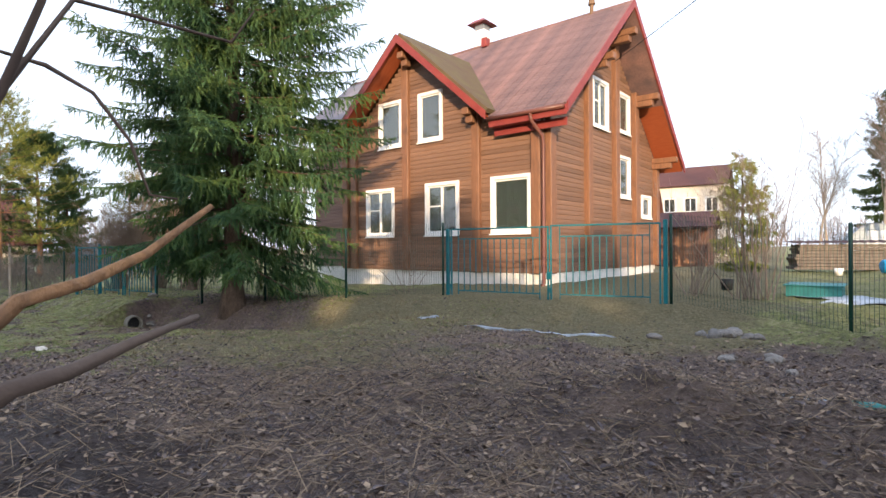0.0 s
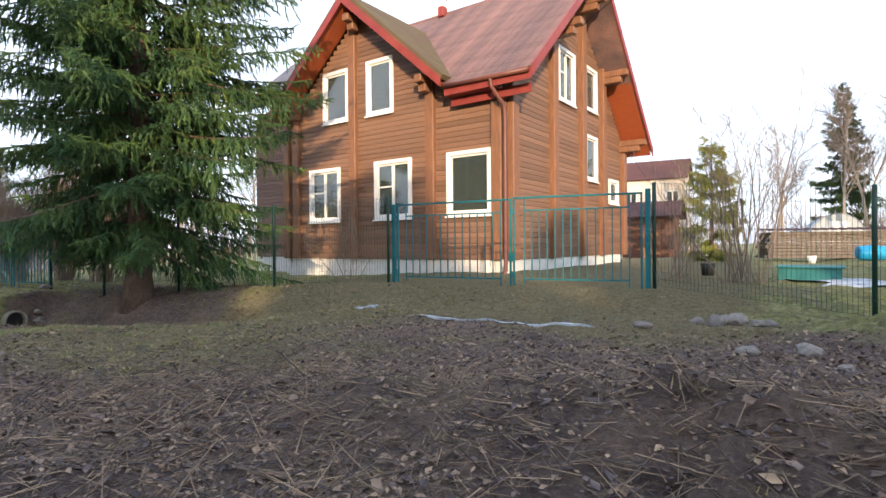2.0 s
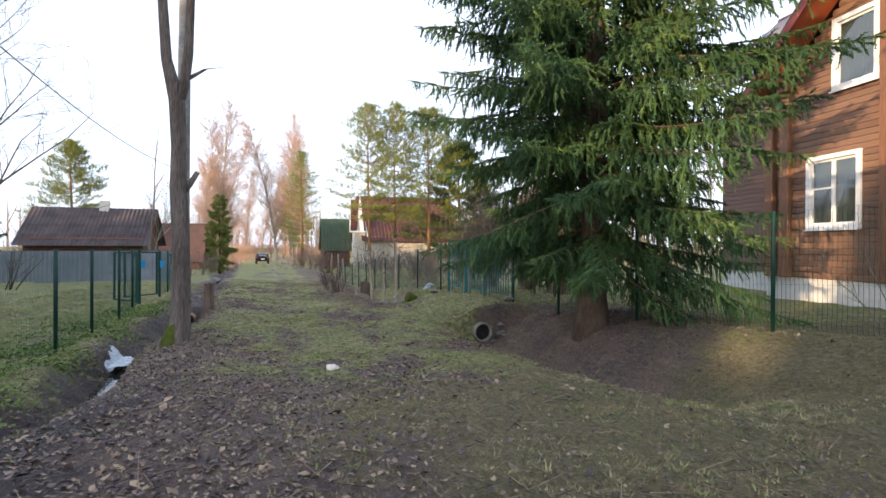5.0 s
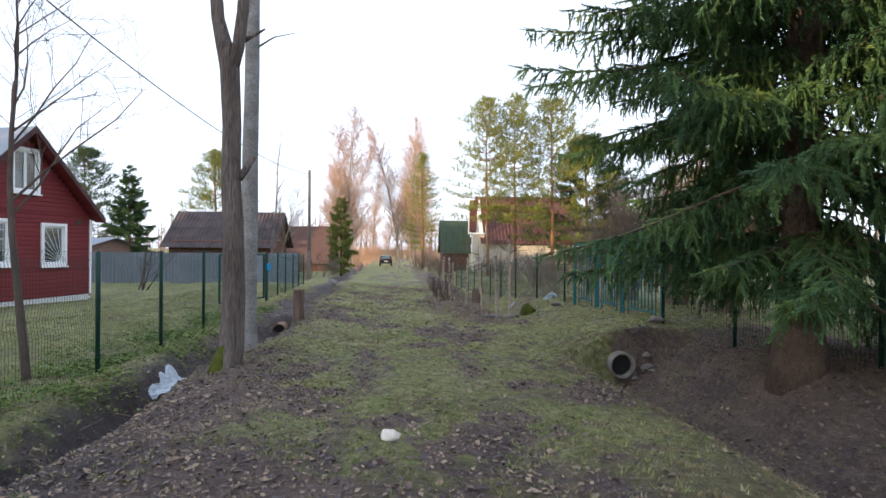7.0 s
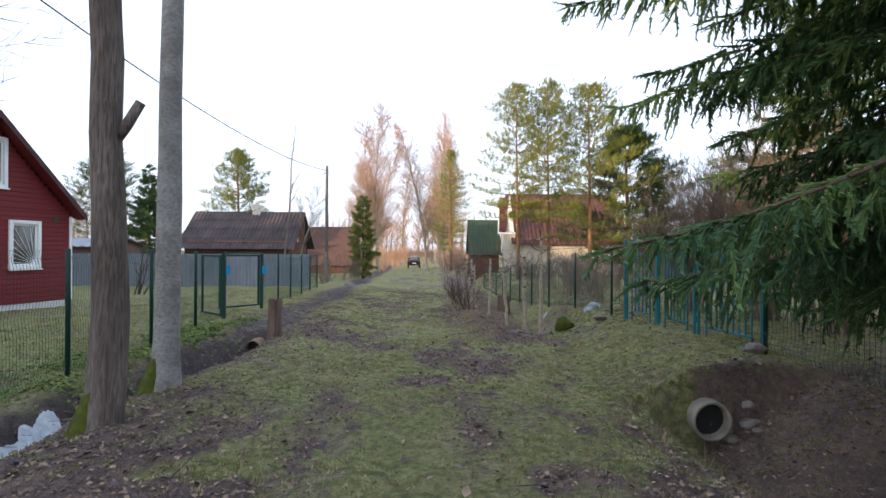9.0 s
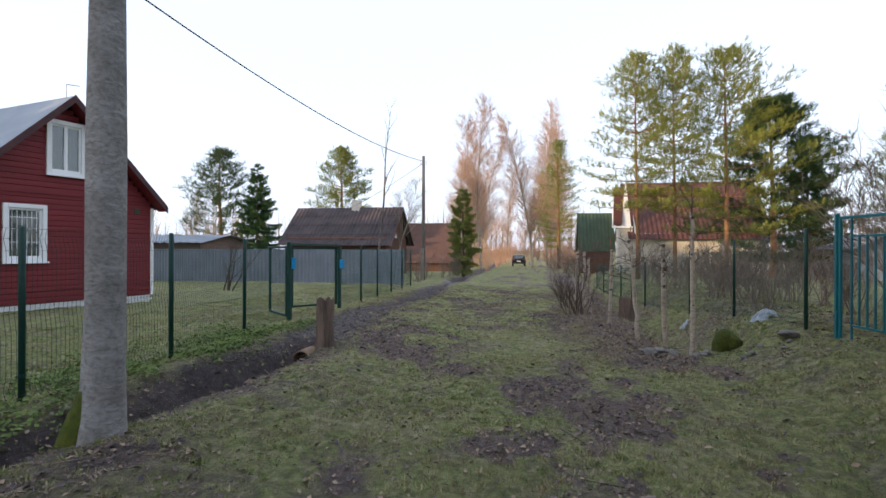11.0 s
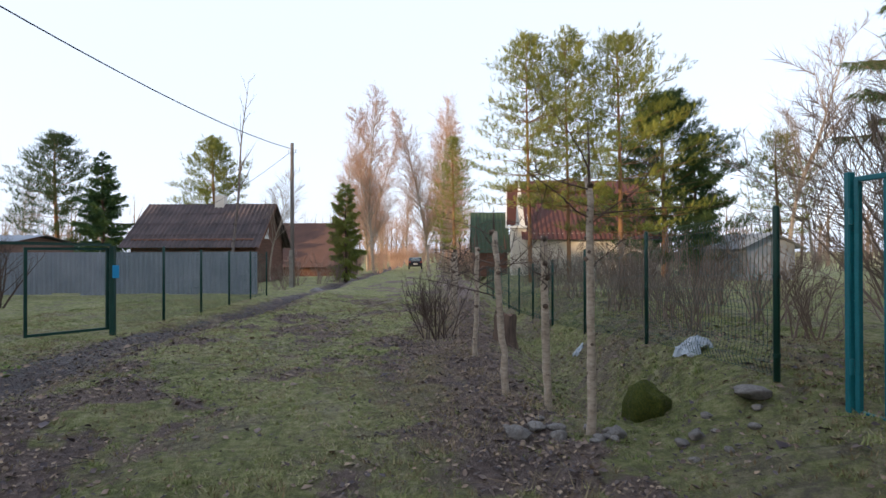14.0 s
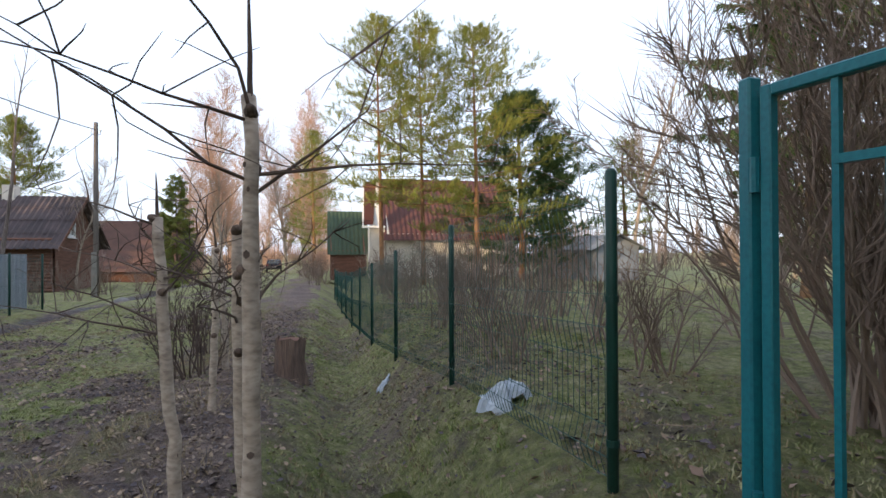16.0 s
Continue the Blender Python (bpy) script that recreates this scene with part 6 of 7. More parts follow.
part("door", MB().box(-4.4, -3.4, 30.95, 30.99, 0.5, 2.5, 0.01), WOOD_POST, sh, "orange-brown shed door")
wh = simple_house("pale_house", "large pale rendered house with a red roof", -13, -4.5, 60, 68, 8.2, 10.4, LIGHTWALL, REDROOF, "x")
for k in range(4):
    for z in (2.2, 5.2):
        window_part(wh, 1.3, 1.6, pose(-12.2 + 2.0 * k, 59.96, z), 2, False)
simple_house("pink_roofed_house", "low house with a crimson roof beyond the shed", -16, -9.6, 50, 56, 3.6, 7.0, LIGHTWALL, REDROOF, "x")
simple_house("white_shed", "low pale shed beyond the lawn", -46.5, -41.5, 19.6, 22, 1.7, 2.3, GREYSHEET, GREYSHEET, "x", 8)


def greenhouse():
    g = thing("greenhouse", "arched polythene greenhouse in the far garden", "greenhouse", Matrix.Translation((4.9, 37.2, gz(5, 37))))
    film = MB()
    n = 12
    pts = [(1.5 * math.cos(math.pi * i / n), 2.1 * math.sin(math.pi * i / n)) for i in range(n + 1)]
    film.add([(x, y, z) for x, z in pts for y in (0, 4)], [(2 * i, 2 * i + 2, 2 * i + 3, 2 * i + 1) for i in range(n)])
    part("film", film, PLASTIC, g, "", True)
    part("end_wall", MB().add([(x, 0.0, z) for x, z in pts], [tuple(range(n + 1))]), PLASTIC, g)
    for y in (-0.02, 2, 4.02):
        part("hoop", MB().tube([(x * 1.01, y, z * 1.01) for x, z in pts], 0.03, 5), GREYSHEET, g)
    part("door_frame", MB().box(-0.4, 0.4, -0.06, -0.02, 0, 1.7, 0.01), WHITE, g)


greenhouse()


def utility_pole(x, y, top, lean=0.0):
    z = gz(x, y)
    p = thing("utility_pole", "grey weathered wooden power pole with insulators", "pole", Matrix.Translation((x, y, z)))
    part("shaft", MB().tube([(0, 0, -0.4), (lean, 0, top - z)], [0.12, 0.085], 10), POLEWOOD, p, "", True)
    part("concrete_foot", MB().box(0.13, 0.27, -0.09, 0.09, -0.4, 1.9, 0.01), CONCRETE, p)
    for s in (-1, 1):
        part("bracket", MB().tube([(lean, 0, top - z - 0.5), (lean, s * 0.18, top - z - 0.5), (lean, s * 0.18, top - z - 0.38)], 0.012, 5), CABLE, p)
        part("insulator", MB().tube([(lean, s * 0.18, top - z - 0.38), (lean, s * 0.18, top - z - 0.32), (lean, s * 0.18, top - z - 0.26)], [0.03, 0.045, 0.025], 8), WHITE, p, "white porcelain insulator")
    return p


utility_pole(-42.3, -3.1, 7.0)
utility_pole(-14.0, -4.05, 7.4)
utility_pole(9.5, 44, 11.5)
cable = MB().tube([(-42.3 + 28.3 * t, -3.1 - 0.95 * t, 6.7 + 0.35 * t - 3.2 * t * (1 - t)) for t in np.linspace(0, 1, 40)], 0.018, 6)
solo("power_cable", cable, CABLE, "black overhead power cable between wooden poles", "cable")
cable2 = MB().tube([(-42.3 - 9 * t, -3.1 - 9 * t, 6.6 - 2.4 * t - 0.8 * t * (1 - t)) for t in np.linspace(0, 1, 16)], 0.012, 5)
solo("power_cable", cable2, CABLE, "thin service cable from pole to cottage", "cable")
cable3 = MB().tube([(-3.6 + 18 * t, 15.6 - 22 * t, 7.2 + 1.0 * t - 1.5 * t * (1 - t)) for t in np.linspace(0, 1, 24)], 0.01, 5)
solo("power_cable", cable3, CABLE, "thin service cable to the timber house", "cable")


def parked_car():
    x, y = -84.0, 0.6
    c = thing("car", "dark hatchback parked at the end of the lane", "car", Matrix.Translation((x, y, gz(x, y))) @ pose(0, 0, 0, 0, 0, 4))
    side = [(-2.1, 0.35), (2.0, 0.35), (2.08, 0.8), (1.95, 1.0), (1.45, 1.45), (-0.3, 1.5), (-1.1, 1.05), (-2.0, 0.9)]
    bm = bmesh.new()
    n = len(side)
    for yy, inset in ((-0.86, 0.0), (0.86, 0.0)):
        for px, pz in side:
            bm.verts.new((px, yy * (0.86 if pz > 1.2 else 1), pz))
    bm.verts.ensure_lookup_table()
    bm.faces.new([bm.verts[i] for i in range(n)])
    bm.faces.new([bm.verts[n + i] for i in range(n - 1, -1, -1)])
    for i in range(n):
        bm.faces.new([bm.verts[i], bm.verts[n + i], bm.verts[n + (i + 1) % n], bm.verts[(i + 1) % n]])
    bmesh.ops.recalc_face_normals(bm, faces=bm.faces[:])
    bmesh.ops.bevel(bm, geom=bm.edges[:], offset=0.06, segments=2, affect="EDGES")
    me = bpy.data.meshes.new("body")
    bm.to_mesh(me)
    bm.free()
    me.materials.append(CARPAINT)
    part("body", me, CARPAINT, c)
    part("rear_window", MB().slab([(1.93, -0.62, 1.03), (1.93, 0.62, 1.03), (1.56, 0.56, 1.4), (1.56, -0.56, 1.4)], 0.02), GLASS, c)
    for s in (-1, 1):
        part("tail_light", MB().box(1.99, 2.09, s * 0.7 - 0.1, s * 0.7 + 0.1, 0.8, 1.0, 0.02), TRIM_RED, c, "red tail light")
        for px in (-1.3, 1.3):
            w = part("wheel", MB().tube([(px, s * 0.7, 0.32), (px, s * 0.88, 0.32)], 0.32, 16), BLACK, c)
            part("rim", MB().tube([(px, s * 0.881, 0.32), (px, s * 0.89, 0.32)], 0.19, 12), GREYSHEET, w)
    part("number_plate", MB().box(2.075, 2.09, -0.25, 0.25, 0.62, 0.73, 0.004), WHITE, c, "white number plate")
    part("bumper", MB().box(1.95, 2.13, -0.84, 0.84, 0.36, 0.58, 0.04), BLACK, c)


parked_car()


# ---- small things on the ground ----
def rock_mesh(name, seed, mat, flat=0.6):
    bm = bmesh.new()
    bmesh.ops.create_icosphere(bm, subdivisions=3, radius=1)
    off = Vector((seed * 3.1, seed * 1.7, 0))
    for v in bm.verts:
        k = 1 + 0.36 * noise.noise(v.co * 1.1 + off) + 0.2 * noise.noise(v.co * 2.7 + off) + 0.08 * noise.noise(v.co * 6 + off)
        v.co = v.co * k
        v.co.z *= flat
    me = bpy.data.meshes.new(name)
    bm.to_mesh(me)
    bm.free()
    me.materials.append(mat)
    me.polygons.foreach_set("use_smooth", [True] * len(me.polygons))
    return me


ROCKS = [rock_mesh("stone", k, STONE, 0.55 + 0.1 * (k % 3)) for k in range(5)]


def stone(x, y, r, k, label="rough grey field stone on the bank", group="stones by the ditch", mesh=None, sink=0.3):
    o = new("stone", mesh or ROCKS[k % 5])
    o.matrix_world = Matrix.Translation((x, y, gz(x, y) + r * 0.55 * (1 - 2 * sink) + r * 0.1)) @ pose(0, 0, 0, 8 * (k % 3), 5, 47 * k) @ Matrix.Diagonal((r * (1 + 0.2 * (k % 2)), r, r, 1))
    return tagged(o, label, "stone", group)


k = 0
for cx, cy, n, s, r0 in ((-18.8, 5.6, 6, 0.16, 0.06), (-18.45, 6.05, 7, 0.22, 0.045), (-18.2, 6.9, 9, 0.4, 0.035), (-13.62, 7.25, 8, 0.14, 0.06), (0.1, 8.3, 10, 0.4, 0.09), (0.4, 6.6, 5, 0.5, 0.06)):
    r = np.random.default_rng(int(abs(cx * 10)))
    for i in range(n):
        k += 1
        stone(cx + r.normal(0, s), cy + r.normal(0, s * 0.6), r0 * r.uniform(0.5, 1.5), k)
stone(-18.62, 7.22, 0.13, 3, "flat mossy boulder beside the fence post", "", rock_mesh("stone", 9, STONE, 0.4))
stone(-14.38, 7.86, 0.12, 4, "pale stone at the foot of the gate post")
stone(2.2, 7.15, 0.16, 2, "grey boulder between the short posts", "")
stone(-39.4, -1.1, 0.3, 1, "grey boulder at the lane edge", "")
solo("mossy_stump", rock_mesh("mossy_stump", 12, MOSS, 0.8), MOSS, "low stump covered in bright green moss", "stump", Matrix.Translation((-19.1, 6.62, gz(-19.1, 6.62) + 0.1)) @ Matrix.Diagonal((0.2, 0.18, 0.24, 1)))
stone(-9.5, 3.27, 0.075, 2, "small pale stone on the turf", "", rock_mesh("stone", 5, LIGHTWALL, 0.6))


def stump(x, y, h, r, seed, label):
    s = thing("stump", label, "stump", Matrix.Translation((x, y, gz(x, y))))
    rr = np.random.default_rng(seed)
    n = 16
    mb = MB().tube([(0, 0, -0.2), (0, 0, 0.05), (0.01, 0, h * 0.5), (0.0, 0.01, h)], [r * 1.3, r * 1.05, r * 0.95, r], n, False)
    mb.v = [(x0 * (1 + 0.1 * math.sin(7 * math.atan2(y0, x0))), y0 * (1 + 0.1 * math.sin(7 * math.atan2(y0, x0))), z0 + (0.03 * math.sin(9 * math.atan2(y0, x0)) if z0 > h - 0.01 else 0)) for x0, y0, z0 in mb.v]
    part("trunk", mb, STUMPWOOD, s, "", True)
    part("cut_face", MB().tube([(0, 0, h - 0.06), (0, 0, h - 0.015)], r * 0.9, n), OLDWOOD, s, "dark sawn top")
    return s


stump(-18.17, 0.85, 0.74, 0.125, 1, "reddish weathered tree stump beside the ditch")
stump(-23.7, 5.9, 0.48, 0.18, 3, "dark sawn tree stump among the birches")
stump(-3.75, 0.3, 0.2, 0.05, 4, "short cut sapling stub in the mulch")

# culverts
def culvert(x, y, z, r, length, mat, label, yaw=0):
    c = thing("culvert_pipe", label, "pipe", Matrix.Translation((x, y, z)) @ pose(0, 0, 0, 0, 0, yaw))
    n = 24
    vs, fs = [], []
    ring = [(0.02, r * 0.80), (0.06, r * 0.86), (0.06, r * 0.97), (0.02, r), (-length, r), (-length, r * 0.80)]
    m = len(ring)
    for i in range(n):
        a = 2 * math.pi * i / n
        for px, pr in ring:
            vs.append((px, pr * math.cos(a), pr * math.sin(a)))
    for i in range(n):
        for j in range(m):
            fs.append((i * m + j, i * m + (j + 1) % m, ((i + 1) % n) * m + (j + 1) % m, ((i + 1) % n) * m + j))
    part("barrel", MB().add(vs, fs), mat, c, "", True)
    # black disc stands in for the shade inside the pipe, and hides the ground
    part("shade_disc", MB().tube([(-0.09, 0, 0), (-0.06, 0, 0)], r * 0.81, n), BLACK, c, "black disc as the shade inside the pipe")
    return c


culvert(-13.56, 6.9, -0.14, 0.215, 3.5, CONCRETE, "round concrete culvert pipe under the gate crossing")
culvert(-18.62, 0.3, -0.3, 0.16, 4.5, RUST, "small dark culvert pipe under the crossing")

# plastic, snow and ice
def crumple(name, label, x, y, sx, sy, h, seed, mat, category, yaw=0, n=18, lift=0.02, floor=-9.0):
    r = np.random.default_rng(seed)
    vs = []
    for i in range(n):
        for j in range(n):
            u, v = i / (n - 1) * 2 - 1, j / (n - 1) * 2 - 1
            d = math.hypot(u, v)
            edge = 1 + 0.25 * math.sin(3 * math.atan2(v, u) + seed) + 0.15 * math.sin(7 * math.atan2(v, u))
            px, py = u * sx * edge, v * sy * edge
            w = noise.noise(Vector((u * 2.2, v * 2.2, seed))) * 0.7 + noise.noise(Vector((u * 5, v * 5, seed))) * 0.35
            c, s = math.cos(radians(yaw)), math.sin(radians(yaw))
            wx, wy = x + px * c - py * s, y + px * s + py * c
            vs.append((wx, wy, max(floor, gz(wx, wy)) + lift + max(0.0, h * (1 - d * d * 0.6) * (0.7 + w)) - (0.05 if d > 1.05 else 0)))
    fs = [(i * n + j, (i + 1) * n + j, (i + 1) * n + j + 1, i * n + j + 1) for i in range(n - 1) for j in range(n - 1)]
    return solo(name, MB().add(vs, fs), mat, label, category)


crumple("plastic_sheet", "crumpled pale plastic sheet lying in the ditch", -13.3, 0.0, 0.46, 0.27, 0.035, 3, PLASTIC, "plastic", 8, 30, 0.01, -0.34)
crumple("plastic_bag", "crumpled white plastic bag against the fence", -20.28, 7.52, 0.17, 0.13, 0.14, 5, PLASTIC, "plastic bag", 30, 14)
crumple("plastic_scrap", "white scrap of plastic on the mulch", 0.8, 4.3, 0.26, 0.07, 0.03, 7, PLASTIC, "plastic", -15, 10)
crumple("plastic_scrap", "small white scrap on the bank", -23.1, 7.0, 0.1, 0.07, 0.05, 8, PLASTIC, "plastic", 0, 8)
crumple("plastic_scrap", "small pale scrap among the stalks", -0.35, 0.95, 0.05, 0.035, 0.02, 9, PLASTIC, "plastic", 40, 8)
crumple("snow_patch", "thin strip of old snow in the wheel rut", -2.6, 7.6, 1.1, 0.045, 0.006, 11, SNOW, "snow", 4, 16)
crumple("snow_patch", "small patch of old snow on the turf", -5.2, 8.1, 0.22, 0.05, 0.006, 12, SNOW, "snow", 0, 10)
crumple("ice_sheet", "pale melting ice sheet in the yard", 2.2, 12.3, 1.2, 0.75, 0.04, 13, SNOW, "ice", 0, 16)

ds = np.arange(-18.4, -9.0, 0.25)
wv = []
for x in ds:
    yc = float(ditch_left_y(x))
    wv += [(x, yc - 0.3, -0.43), (x, yc + 0.3, -0.43)]
solo("ditch_water", MB().add(wv, [(2 * i, 2 * i + 2, 2 * i + 3, 2 * i + 1) for i in range(len(ds) - 1)]), WATER, "dark standing water in the ditch", "water", kind="structure")

# yard by the first gate
tb = thing("sandbox", "low teal board box with a pale lid rim", "box", Matrix.Translation((1.2, 13.0, gz(1.2, 13.0))) @ pose(0, 0, 0, 0, 0, -8) @ Matrix.Scale(0.78, 4))
for a, b, c, d in ((-0.6, 0.6, -0.6, -0.55), (-0.6, 0.6, 0.55, 0.6), (-0.6, -0.55, -0.55, 0.55), (0.55, 0.6, -0.55, 0.55)):
    part("side", MB().box(a, b, c, d, 0, 0.3, 0.01), TEALBOX, tb)
part("lid", MB().box(-0.66, 0.66, -0.66, 0.66, 0.3, 0.335, 0.01), TEALBOX, tb, "teal lid with pale top")


def log_pile():
    p = thing("timber_stack", "long low stack of weathered boards under a felt cover", "timber stack", Matrix.Translation((3.4, 26.2, gz(3.4, 26.2))) @ pose(0, 0, 0, 0, 0, 17))
    r = np.random.default_rng(3)
    for k in range(8):
        part("plank", MB().box(-2.6 + r.uniform(-0.1, 0.1), 2.6 + r.uniform(-0.15, 0.15), r.uniform(-0.03, 0.03) - 0.5, 0.5, 0.05 + k * 0.125, 0.165 + k * 0.125, 0.01), POLEWOOD, p)
    part("cover", corrugated([(-2.8, -0.7, 1.1), (2.8, -0.7, 1.1), (2.8, 0.7, 1.2), (-2.8, 0.7, 1.2)], 18, 0.02), DARKROOF, p)


log_pile()
bl = thing("barrel", "blue plastic barrel lying on its side", "barrel", Matrix.Translation((3.75, 22.5, gz(3.75, 22.5) + 0.24)) @ pose(0, 0, 0, 0, 0, 15) @ Matrix.Scale(0.75, 4))
part("shell", MB().tube([(-0.5, 0, 0), (-0.46, 0, 0), (-0.2, 0, 0), (-0.15, 0, 0), (0.15, 0, 0), (0.2, 0, 0), (0.46, 0, 0), (0.5, 0, 0)], [0.26, 0.3, 0.31, 0.33, 0.33, 0.31, 0.3, 0.26], 18), BLUE, bl, "", True)
bk = thing("bucket", "dark bucket standing on the lawn", "bucket", Matrix.Translation((-0.55, 14.4, gz(-0.55, 14.4))))
part("pail", MB().tube([(0, 0, 0), (0, 0, 0.28)], [0.12, 0.16], 14), BLACK, bk, "", True)
wp = thing("bucket", "small white bucket by the timber stack", "bucket", Matrix.Translation((2.3, 23.5, gz(2.3, 23.5))))
part("pail", MB().tube([(0, 0, 0), (0, 0, 0.26)], [0.11, 0.15], 14), WHITE, wp, "", True)


def short_post(x, y, h, r, label, lean=(0, 0)):
    p = thing("log_post", label, "post", Matrix.Translation((x, y, gz(x, y))), "short log posts")
    part("log", MB().tube([(0, 0, -0.2), (lean[0] * 0.5, lean[1] * 0.5, h / 2), (lean[0], lean[1], h)], [r * 1.1, r, r * 0.95], 14), POLEWOOD, p, "", True)
    part("cut_face", MB().tube([(lean[0], lean[1], h), (lean[0], lean[1], h + 0.004)], r * 0.88, 14), CUTWOOD, p, "sawn end")


short_post(1.9, 5.35, 1.36, 0.055, "grey upright log post with sawn top")
short_post(2.35, 6.3, 0.95, 0.045, "grey upright log post behind another")
short_post(3.1, 6.9, 1.25, 0.06, "grey upright log post with yellow lichen")
solo("leaning_stick", MB().tube([(1.55, 5.5, gz(1.55, 5.5) - 0.05), (1.72, 5.75, 1.0), (1.82, 5.95, 1.5)], [0.028, 0.024, 0.018], 8), POLEWOOD, "thin stick leaning beside the log posts", "stick", smooth=True)
ms = thing("metal_shed", "pale blue sheet metal shed beyond the fence", "shed", Matrix.Translation((4.95, 10.6, gz(4.95, 10.6))) @ pose(0, 0, 0, 0, 0, -14))
for a, b, w in (((0, 0), (0, 3.2), 16), ((0, 0), (2.4, 0), 12)):
    part("sheet_wall", corrugated([(a[0], a[1], 0), (b[0], b[1], 0), (b[0], b[1], 2.5), (a[0], a[1], 2.5)], w, 0.02), GREYSHEET, ms)
part("sheet_roof", MB().slab([(-0.1, -0.1, 2.5), (2.5, -0.1, 2.5), (2.5, 3.3, 2.7), (-0.1, 3.3, 2.7)], 0.04), GREYSHEET, ms)
bt = thing("bottle", "green plastic bottle lying on the mulch", "bottle", Matrix.Translation((1.25, 5.05, gz(1.25, 5.05) + 0.04)) @ pose(0, 0, 0, 0, 0, 12))
part("body", MB().tube([(-0.12, 0, 0), (-0.11, 0, 0), (0.06, 0, 0), (0.11, 0, 0), (0.15, 0, 0)], [0.024, 0.033, 0.033, 0.015, 0.013], 12), TEALBOX, bt, "", True)


# ---- litter and grass, too many to count ----
def sow(n, x0, x1, y0, y1, weight, seed):
    r = np.random.default_rng(seed)
    x, y = r.uniform(x0, x1, n), r.uniform(y0, y1, n)
    keep = r.random(n) < np.clip(weight(x, y), 0, 1)
    x, y = x[keep], y[keep]
    return r, x, y, ground_z(x, y)


def random_frames(r, n, tilt):
    a = r.uniform(0, 2 * np.pi, n)
    d = np.stack([np.cos(a), np.sin(a), r.normal(0, tilt, n)], -1)
    f = frames_of(d)
    roll = r.normal(0, tilt, n)
    c, s = np.cos(roll)[:, None], np.sin(roll)[:, None]
    y, z = f[:, :, 1] * c + f[:, :, 2] * s, f[:, :, 2] * c - f[:, :, 1] * s
    return np.stack([f[:, :, 0], y, z], -1)


def stuff(name, data, mat, label, category):
    return tagged(part(name, data, mat), label, category, kind="stuff")


near = lambda x, y: np.clip(1.25 - 0.035 * np.maximum(0, -x - 20), 0.25, 1)
leaf_v = np.array([(-0.5, 0, 0.0), (-0.1, -0.32, 0.1), (0.5, 0, 0.06), (-0.1, 0.32, 0.14), (0.05, 0, -0.02)])
leaf_f = np.array([(0, 1, 4), (1, 2, 4), (2, 3, 4), (3, 0, 4)])
r, x, y, z = sow(430000, -32, 5, -1.5, 9.5, lambda x, y: (mulch_mask(x, y) * near(x, y) * 0.75 + 0.05) * (1 - 0.75 * wet_mask(x, y)), 1)
stuff("leaf_litter", scatter(leaf_v, leaf_f, np.stack([x, y, z + 0.012], -1), random_frames(r, len(x), 0.35), r.lognormal(-3.5, 0.4, len(x))), LEAF, "dead brown leaves strewn over the ground", "leaves")

stick_v = np.array([(0, -0.012, 0), (0, 0.012, 0), (0, 0, 0.022), (1, -0.007, 0), (1, 0.007, 0), (1, 0, 0.012)])
stick_f = np.array([(0, 1, 4, 3), (1, 2, 5, 4), (2, 0, 3, 5)])
heap = lambda x, y: np.clip(smooth01(-6.5, -2, x) * (1 - smooth01(3.2, 6, y)) * 0.8 * (1 - 0.4 * wet_mask(x, y)) + 0.05, 0, 1)
r, x, y, z = sow(120000, -7.5, 5, -1.5, 6.5, heap, 2)
stuff("cut_stalks", scatter(stick_v, stick_f, np.stack([x, y, z + 0.015], -1), random_frames(r, len(x), 0.42), np.minimum(r.lognormal(-2.2, 0.5, len(x)), 0.27)), STALK, "heap of cut dry stalks and twigs", "stalks")
r, x, y, z = sow(15000, -32, -6, -1.5, 8.5, lambda x, y: mulch_mask(x, y) * 0.35 + 0.05, 3)
stuff("fallen_twigs", scatter(stick_v, stick_f, np.stack([x, y, z + 0.008], -1), random_frames(r, len(x), 0.15), np.minimum(r.lognormal(-2.0, 0.5, len(x)), 0.32)), STALK, "fallen twigs on turf and banks", "twigs")


def tuft(n, h, lean, seed, width):
    r = np.random.default_rng(seed)
    v, f = [], []
    for i in range(n):
        a = r.uniform(0, 6.283)
        L = h * r.uniform(0.5, 1.1)
        d = np.array([math.cos(a), math.sin(a)]) * lean * r.uniform(0.3, 1.2)
        s = np.array([-math.sin(a), math.cos(a)]) * width
        p = r.normal(0, 0.25 * h, 2)
        k = len(v)
        v += [(p[0] - s[0], p[1] - s[1], -0.02), (p[0] + s[0], p[1] + s[1], -0.02), (p[0] + d[0] * L, p[1] + d[1] * L, L * (1 - 0.5 * lean))]
        f.append((k, k + 1, k + 2))
    return np.array(v), np.array(f)


def upright(r, n):
    a = r.uniform(0, 2 * np.pi, n)
    c, s, o, e = np.cos(a), np.sin(a), np.zeros(n), np.ones(n)
    return np.stack([np.stack([c, s, o], -1), np.stack([-s, c, o], -1), np.stack([o, o, e], -1)], -1)


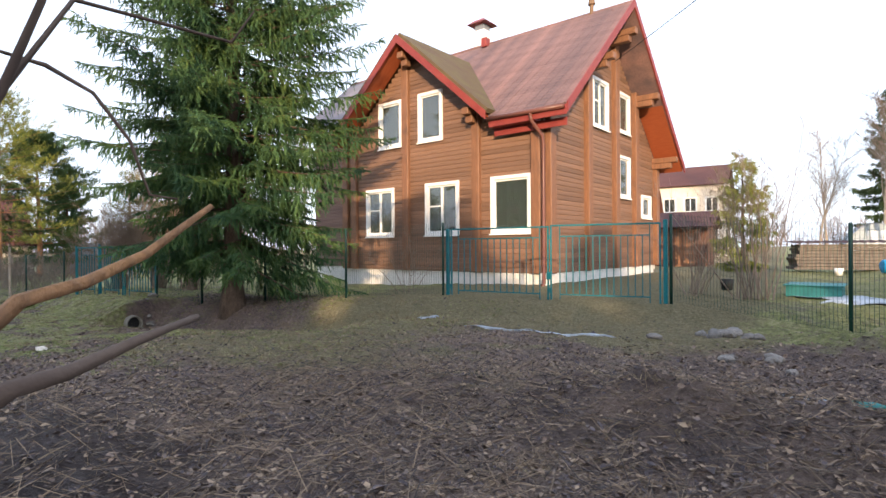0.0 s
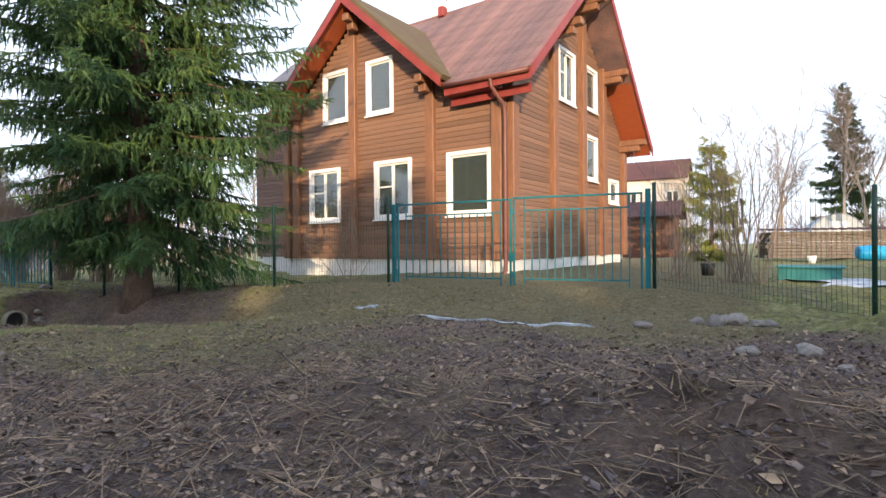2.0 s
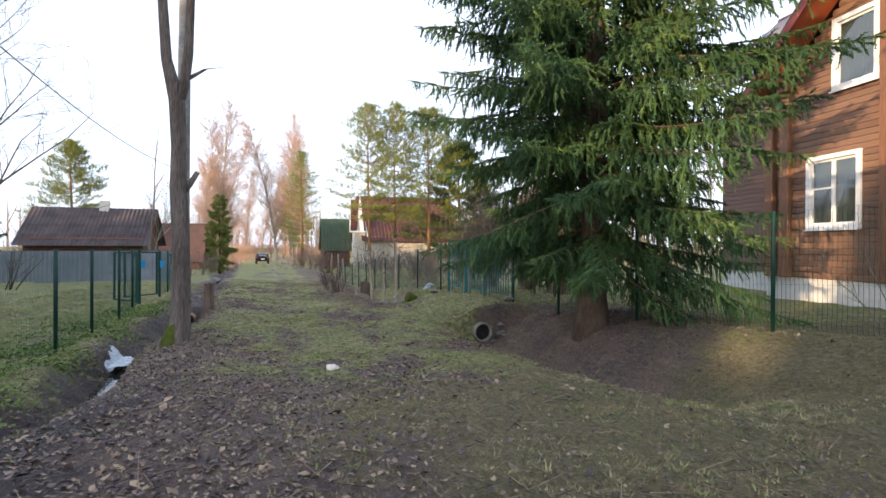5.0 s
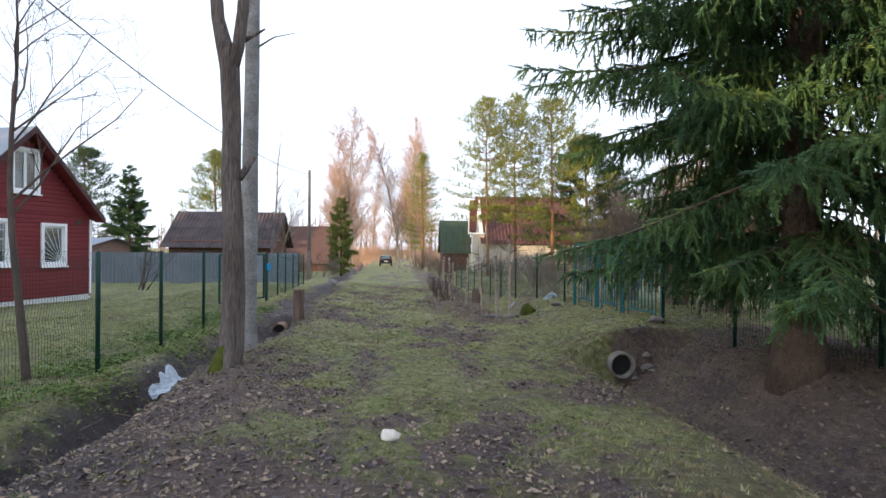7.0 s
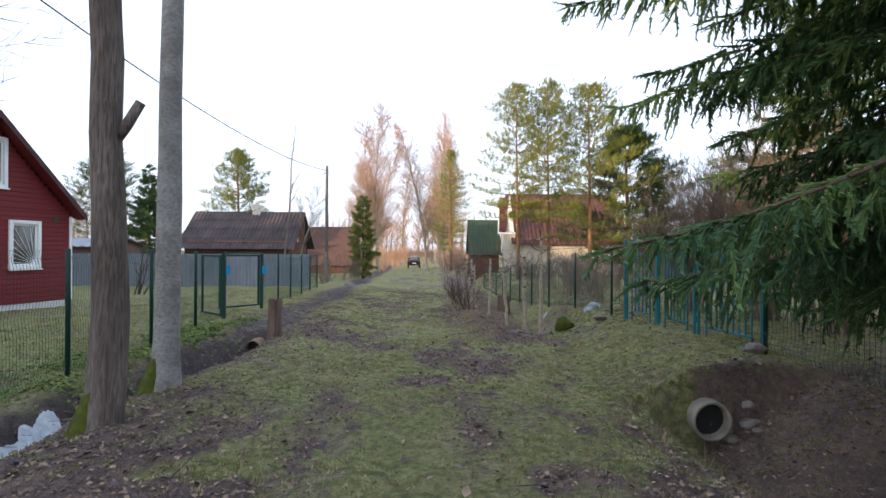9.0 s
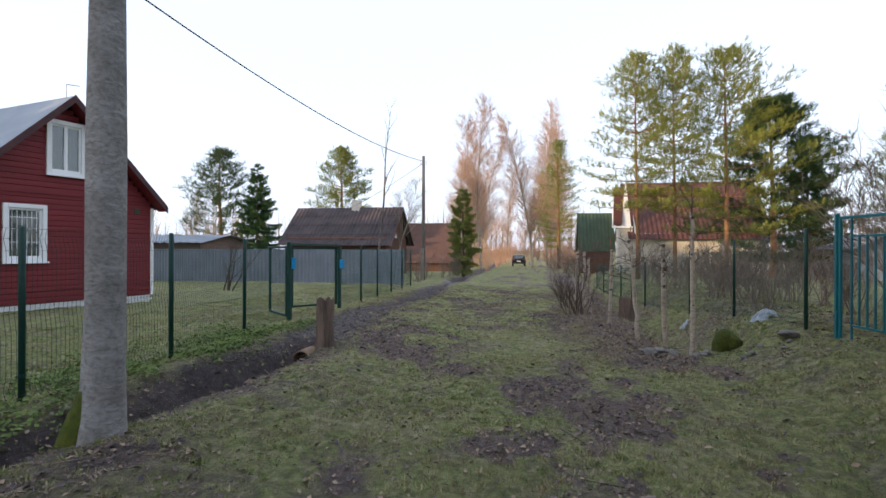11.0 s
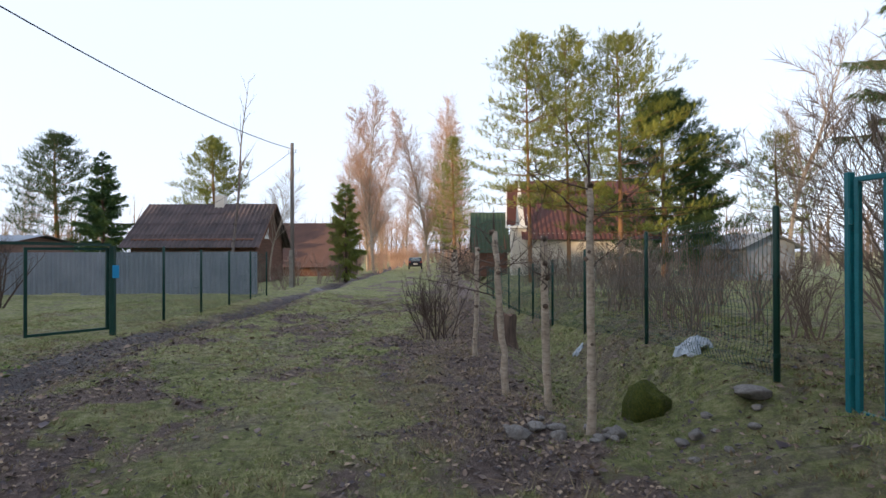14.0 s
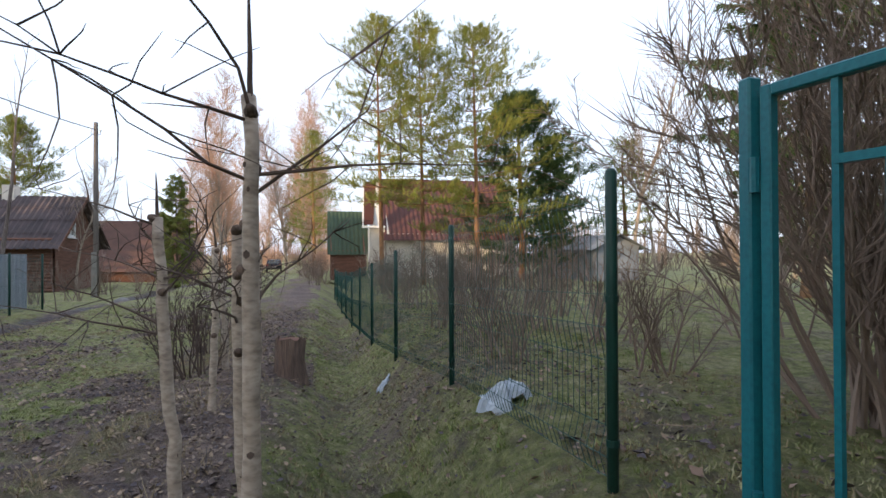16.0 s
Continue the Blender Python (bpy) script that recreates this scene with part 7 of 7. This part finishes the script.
open_turf = lambda x, y: (1 - np.maximum(mulch_mask(x, y), wet_mask(x, y)) * 0.95) * (1 - 0.6 * straw_mask(x, y)) * near(x, y)
patch = lambda x, y, s: np.clip(0.25 + 1.5 * wobble(x * s + s, y * s * 1.1 - s) + 0.6 * wobble(x * 2.6 * s, y * 2.4 * s), 0.03, 1)
for name, mat, h, w, n, s, seed, label in (
    ("grass", GRASS, 0.05, 0.005, 150000, 0.8, 10, "short worn olive grass"),
    ("grass", GRASS_FRESH, 0.055, 0.006, 50000, 0.55, 11, "tufts of fresh green grass"),
    ("dead_grass", STRAW, 0.055, 0.005, 70000, 1.1, 12, "short dead straw-coloured grass")):
    tv, tf = tuft(9, h, 1.1, 20 + seed, w)
    r, x, y, z = sow(n, -34, -4, -6, 9.5, lambda x, y: open_turf(x, y) * patch(x, y, s), seed)
    stuff(name, scatter(tv, tf, np.stack([x, y, z], -1), upright(r, len(x)), r.uniform(0.5, 1.5, len(x))), mat, label, "grass")
tv, tf = tuft(11, 0.10, 1.5, 35, 0.0032)
r, x, y, z = sow(75000, -32, 3, 1, 10, lambda x, y: straw_mask(x, y) * np.clip(0.45 + 0.9 * wobble(x * 1.9, y * 2.1), 0.06, 1) * 0.8 + 0.02, 14)
stuff("dry_grass", scatter(tv, tf, np.stack([x, y, z], -1), upright(r, len(x)), r.uniform(0.4, 1.2, len(x))), STRAW, "flattened dry yellow grass", "dry grass")
tv, tf = tuft(22, 0.30, 1.0, 36, 0.003)
r = np.random.default_rng(15)
pts = np.array([(-20.2 + 2.6 * r.normal(), 5.2 + 0.5 * r.normal()) for _ in range(40)] + [(-12.6 + 0.5 * r.normal(), 6.2 + 0.3 * r.normal()) for _ in range(16)] + [(-7.5 + 2 * r.normal(), 8.0 + 0.4 * r.normal()) for _ in range(50)] + [(-26 + 4 * r.normal(), 4.9 + 0.3 * r.normal()) for _ in range(60)] + [(-27 + 4 * r.normal(), -1.2 + 0.3 * r.normal()) for _ in range(40)])
stuff("dry_tussocks", scatter(tv, tf, np.column_stack([pts, ground_z(pts[:, 0], pts[:, 1])]), upright(r, len(pts)), r.uniform(0.6, 1.3, len(pts))), STRAW, "tussocks of pale dry grass on the banks", "dry grass")

# leafy herbs over the far bank of the ditch and low on the near one
herb_v = np.array([(0, 0, 0), (0.5, -0.38, 0.12), (1, 0, 0.05), (0.5, 0.38, 0.12)])
herb_f = np.array([(0, 1, 2), (0, 2, 3)])
bank = lambda x, y: np.clip(np.exp(-((y + 1.0) / 0.95) ** 2) * smooth01(-6.5, -8.5, x) * (0.35 + 1.1 * wobble(x * 1.3, y * 1.4 + 2)), 0, 1)
r, x, y, z = sow(130000, -21, -6.5, -3.8, 0.15, lambda x, y: bank(x, y) * (1 - wet_mask(x, y)), 41)
stuff("herbs", scatter(herb_v, herb_f, np.stack([x, y, z + r.uniform(0, 0.09, len(x))], -1), random_frames(r, len(x), 0.4), r.lognormal(-3.1, 0.3, len(x))), HERB, "low green ground-cover leaves on the ditch bank", "herbs")
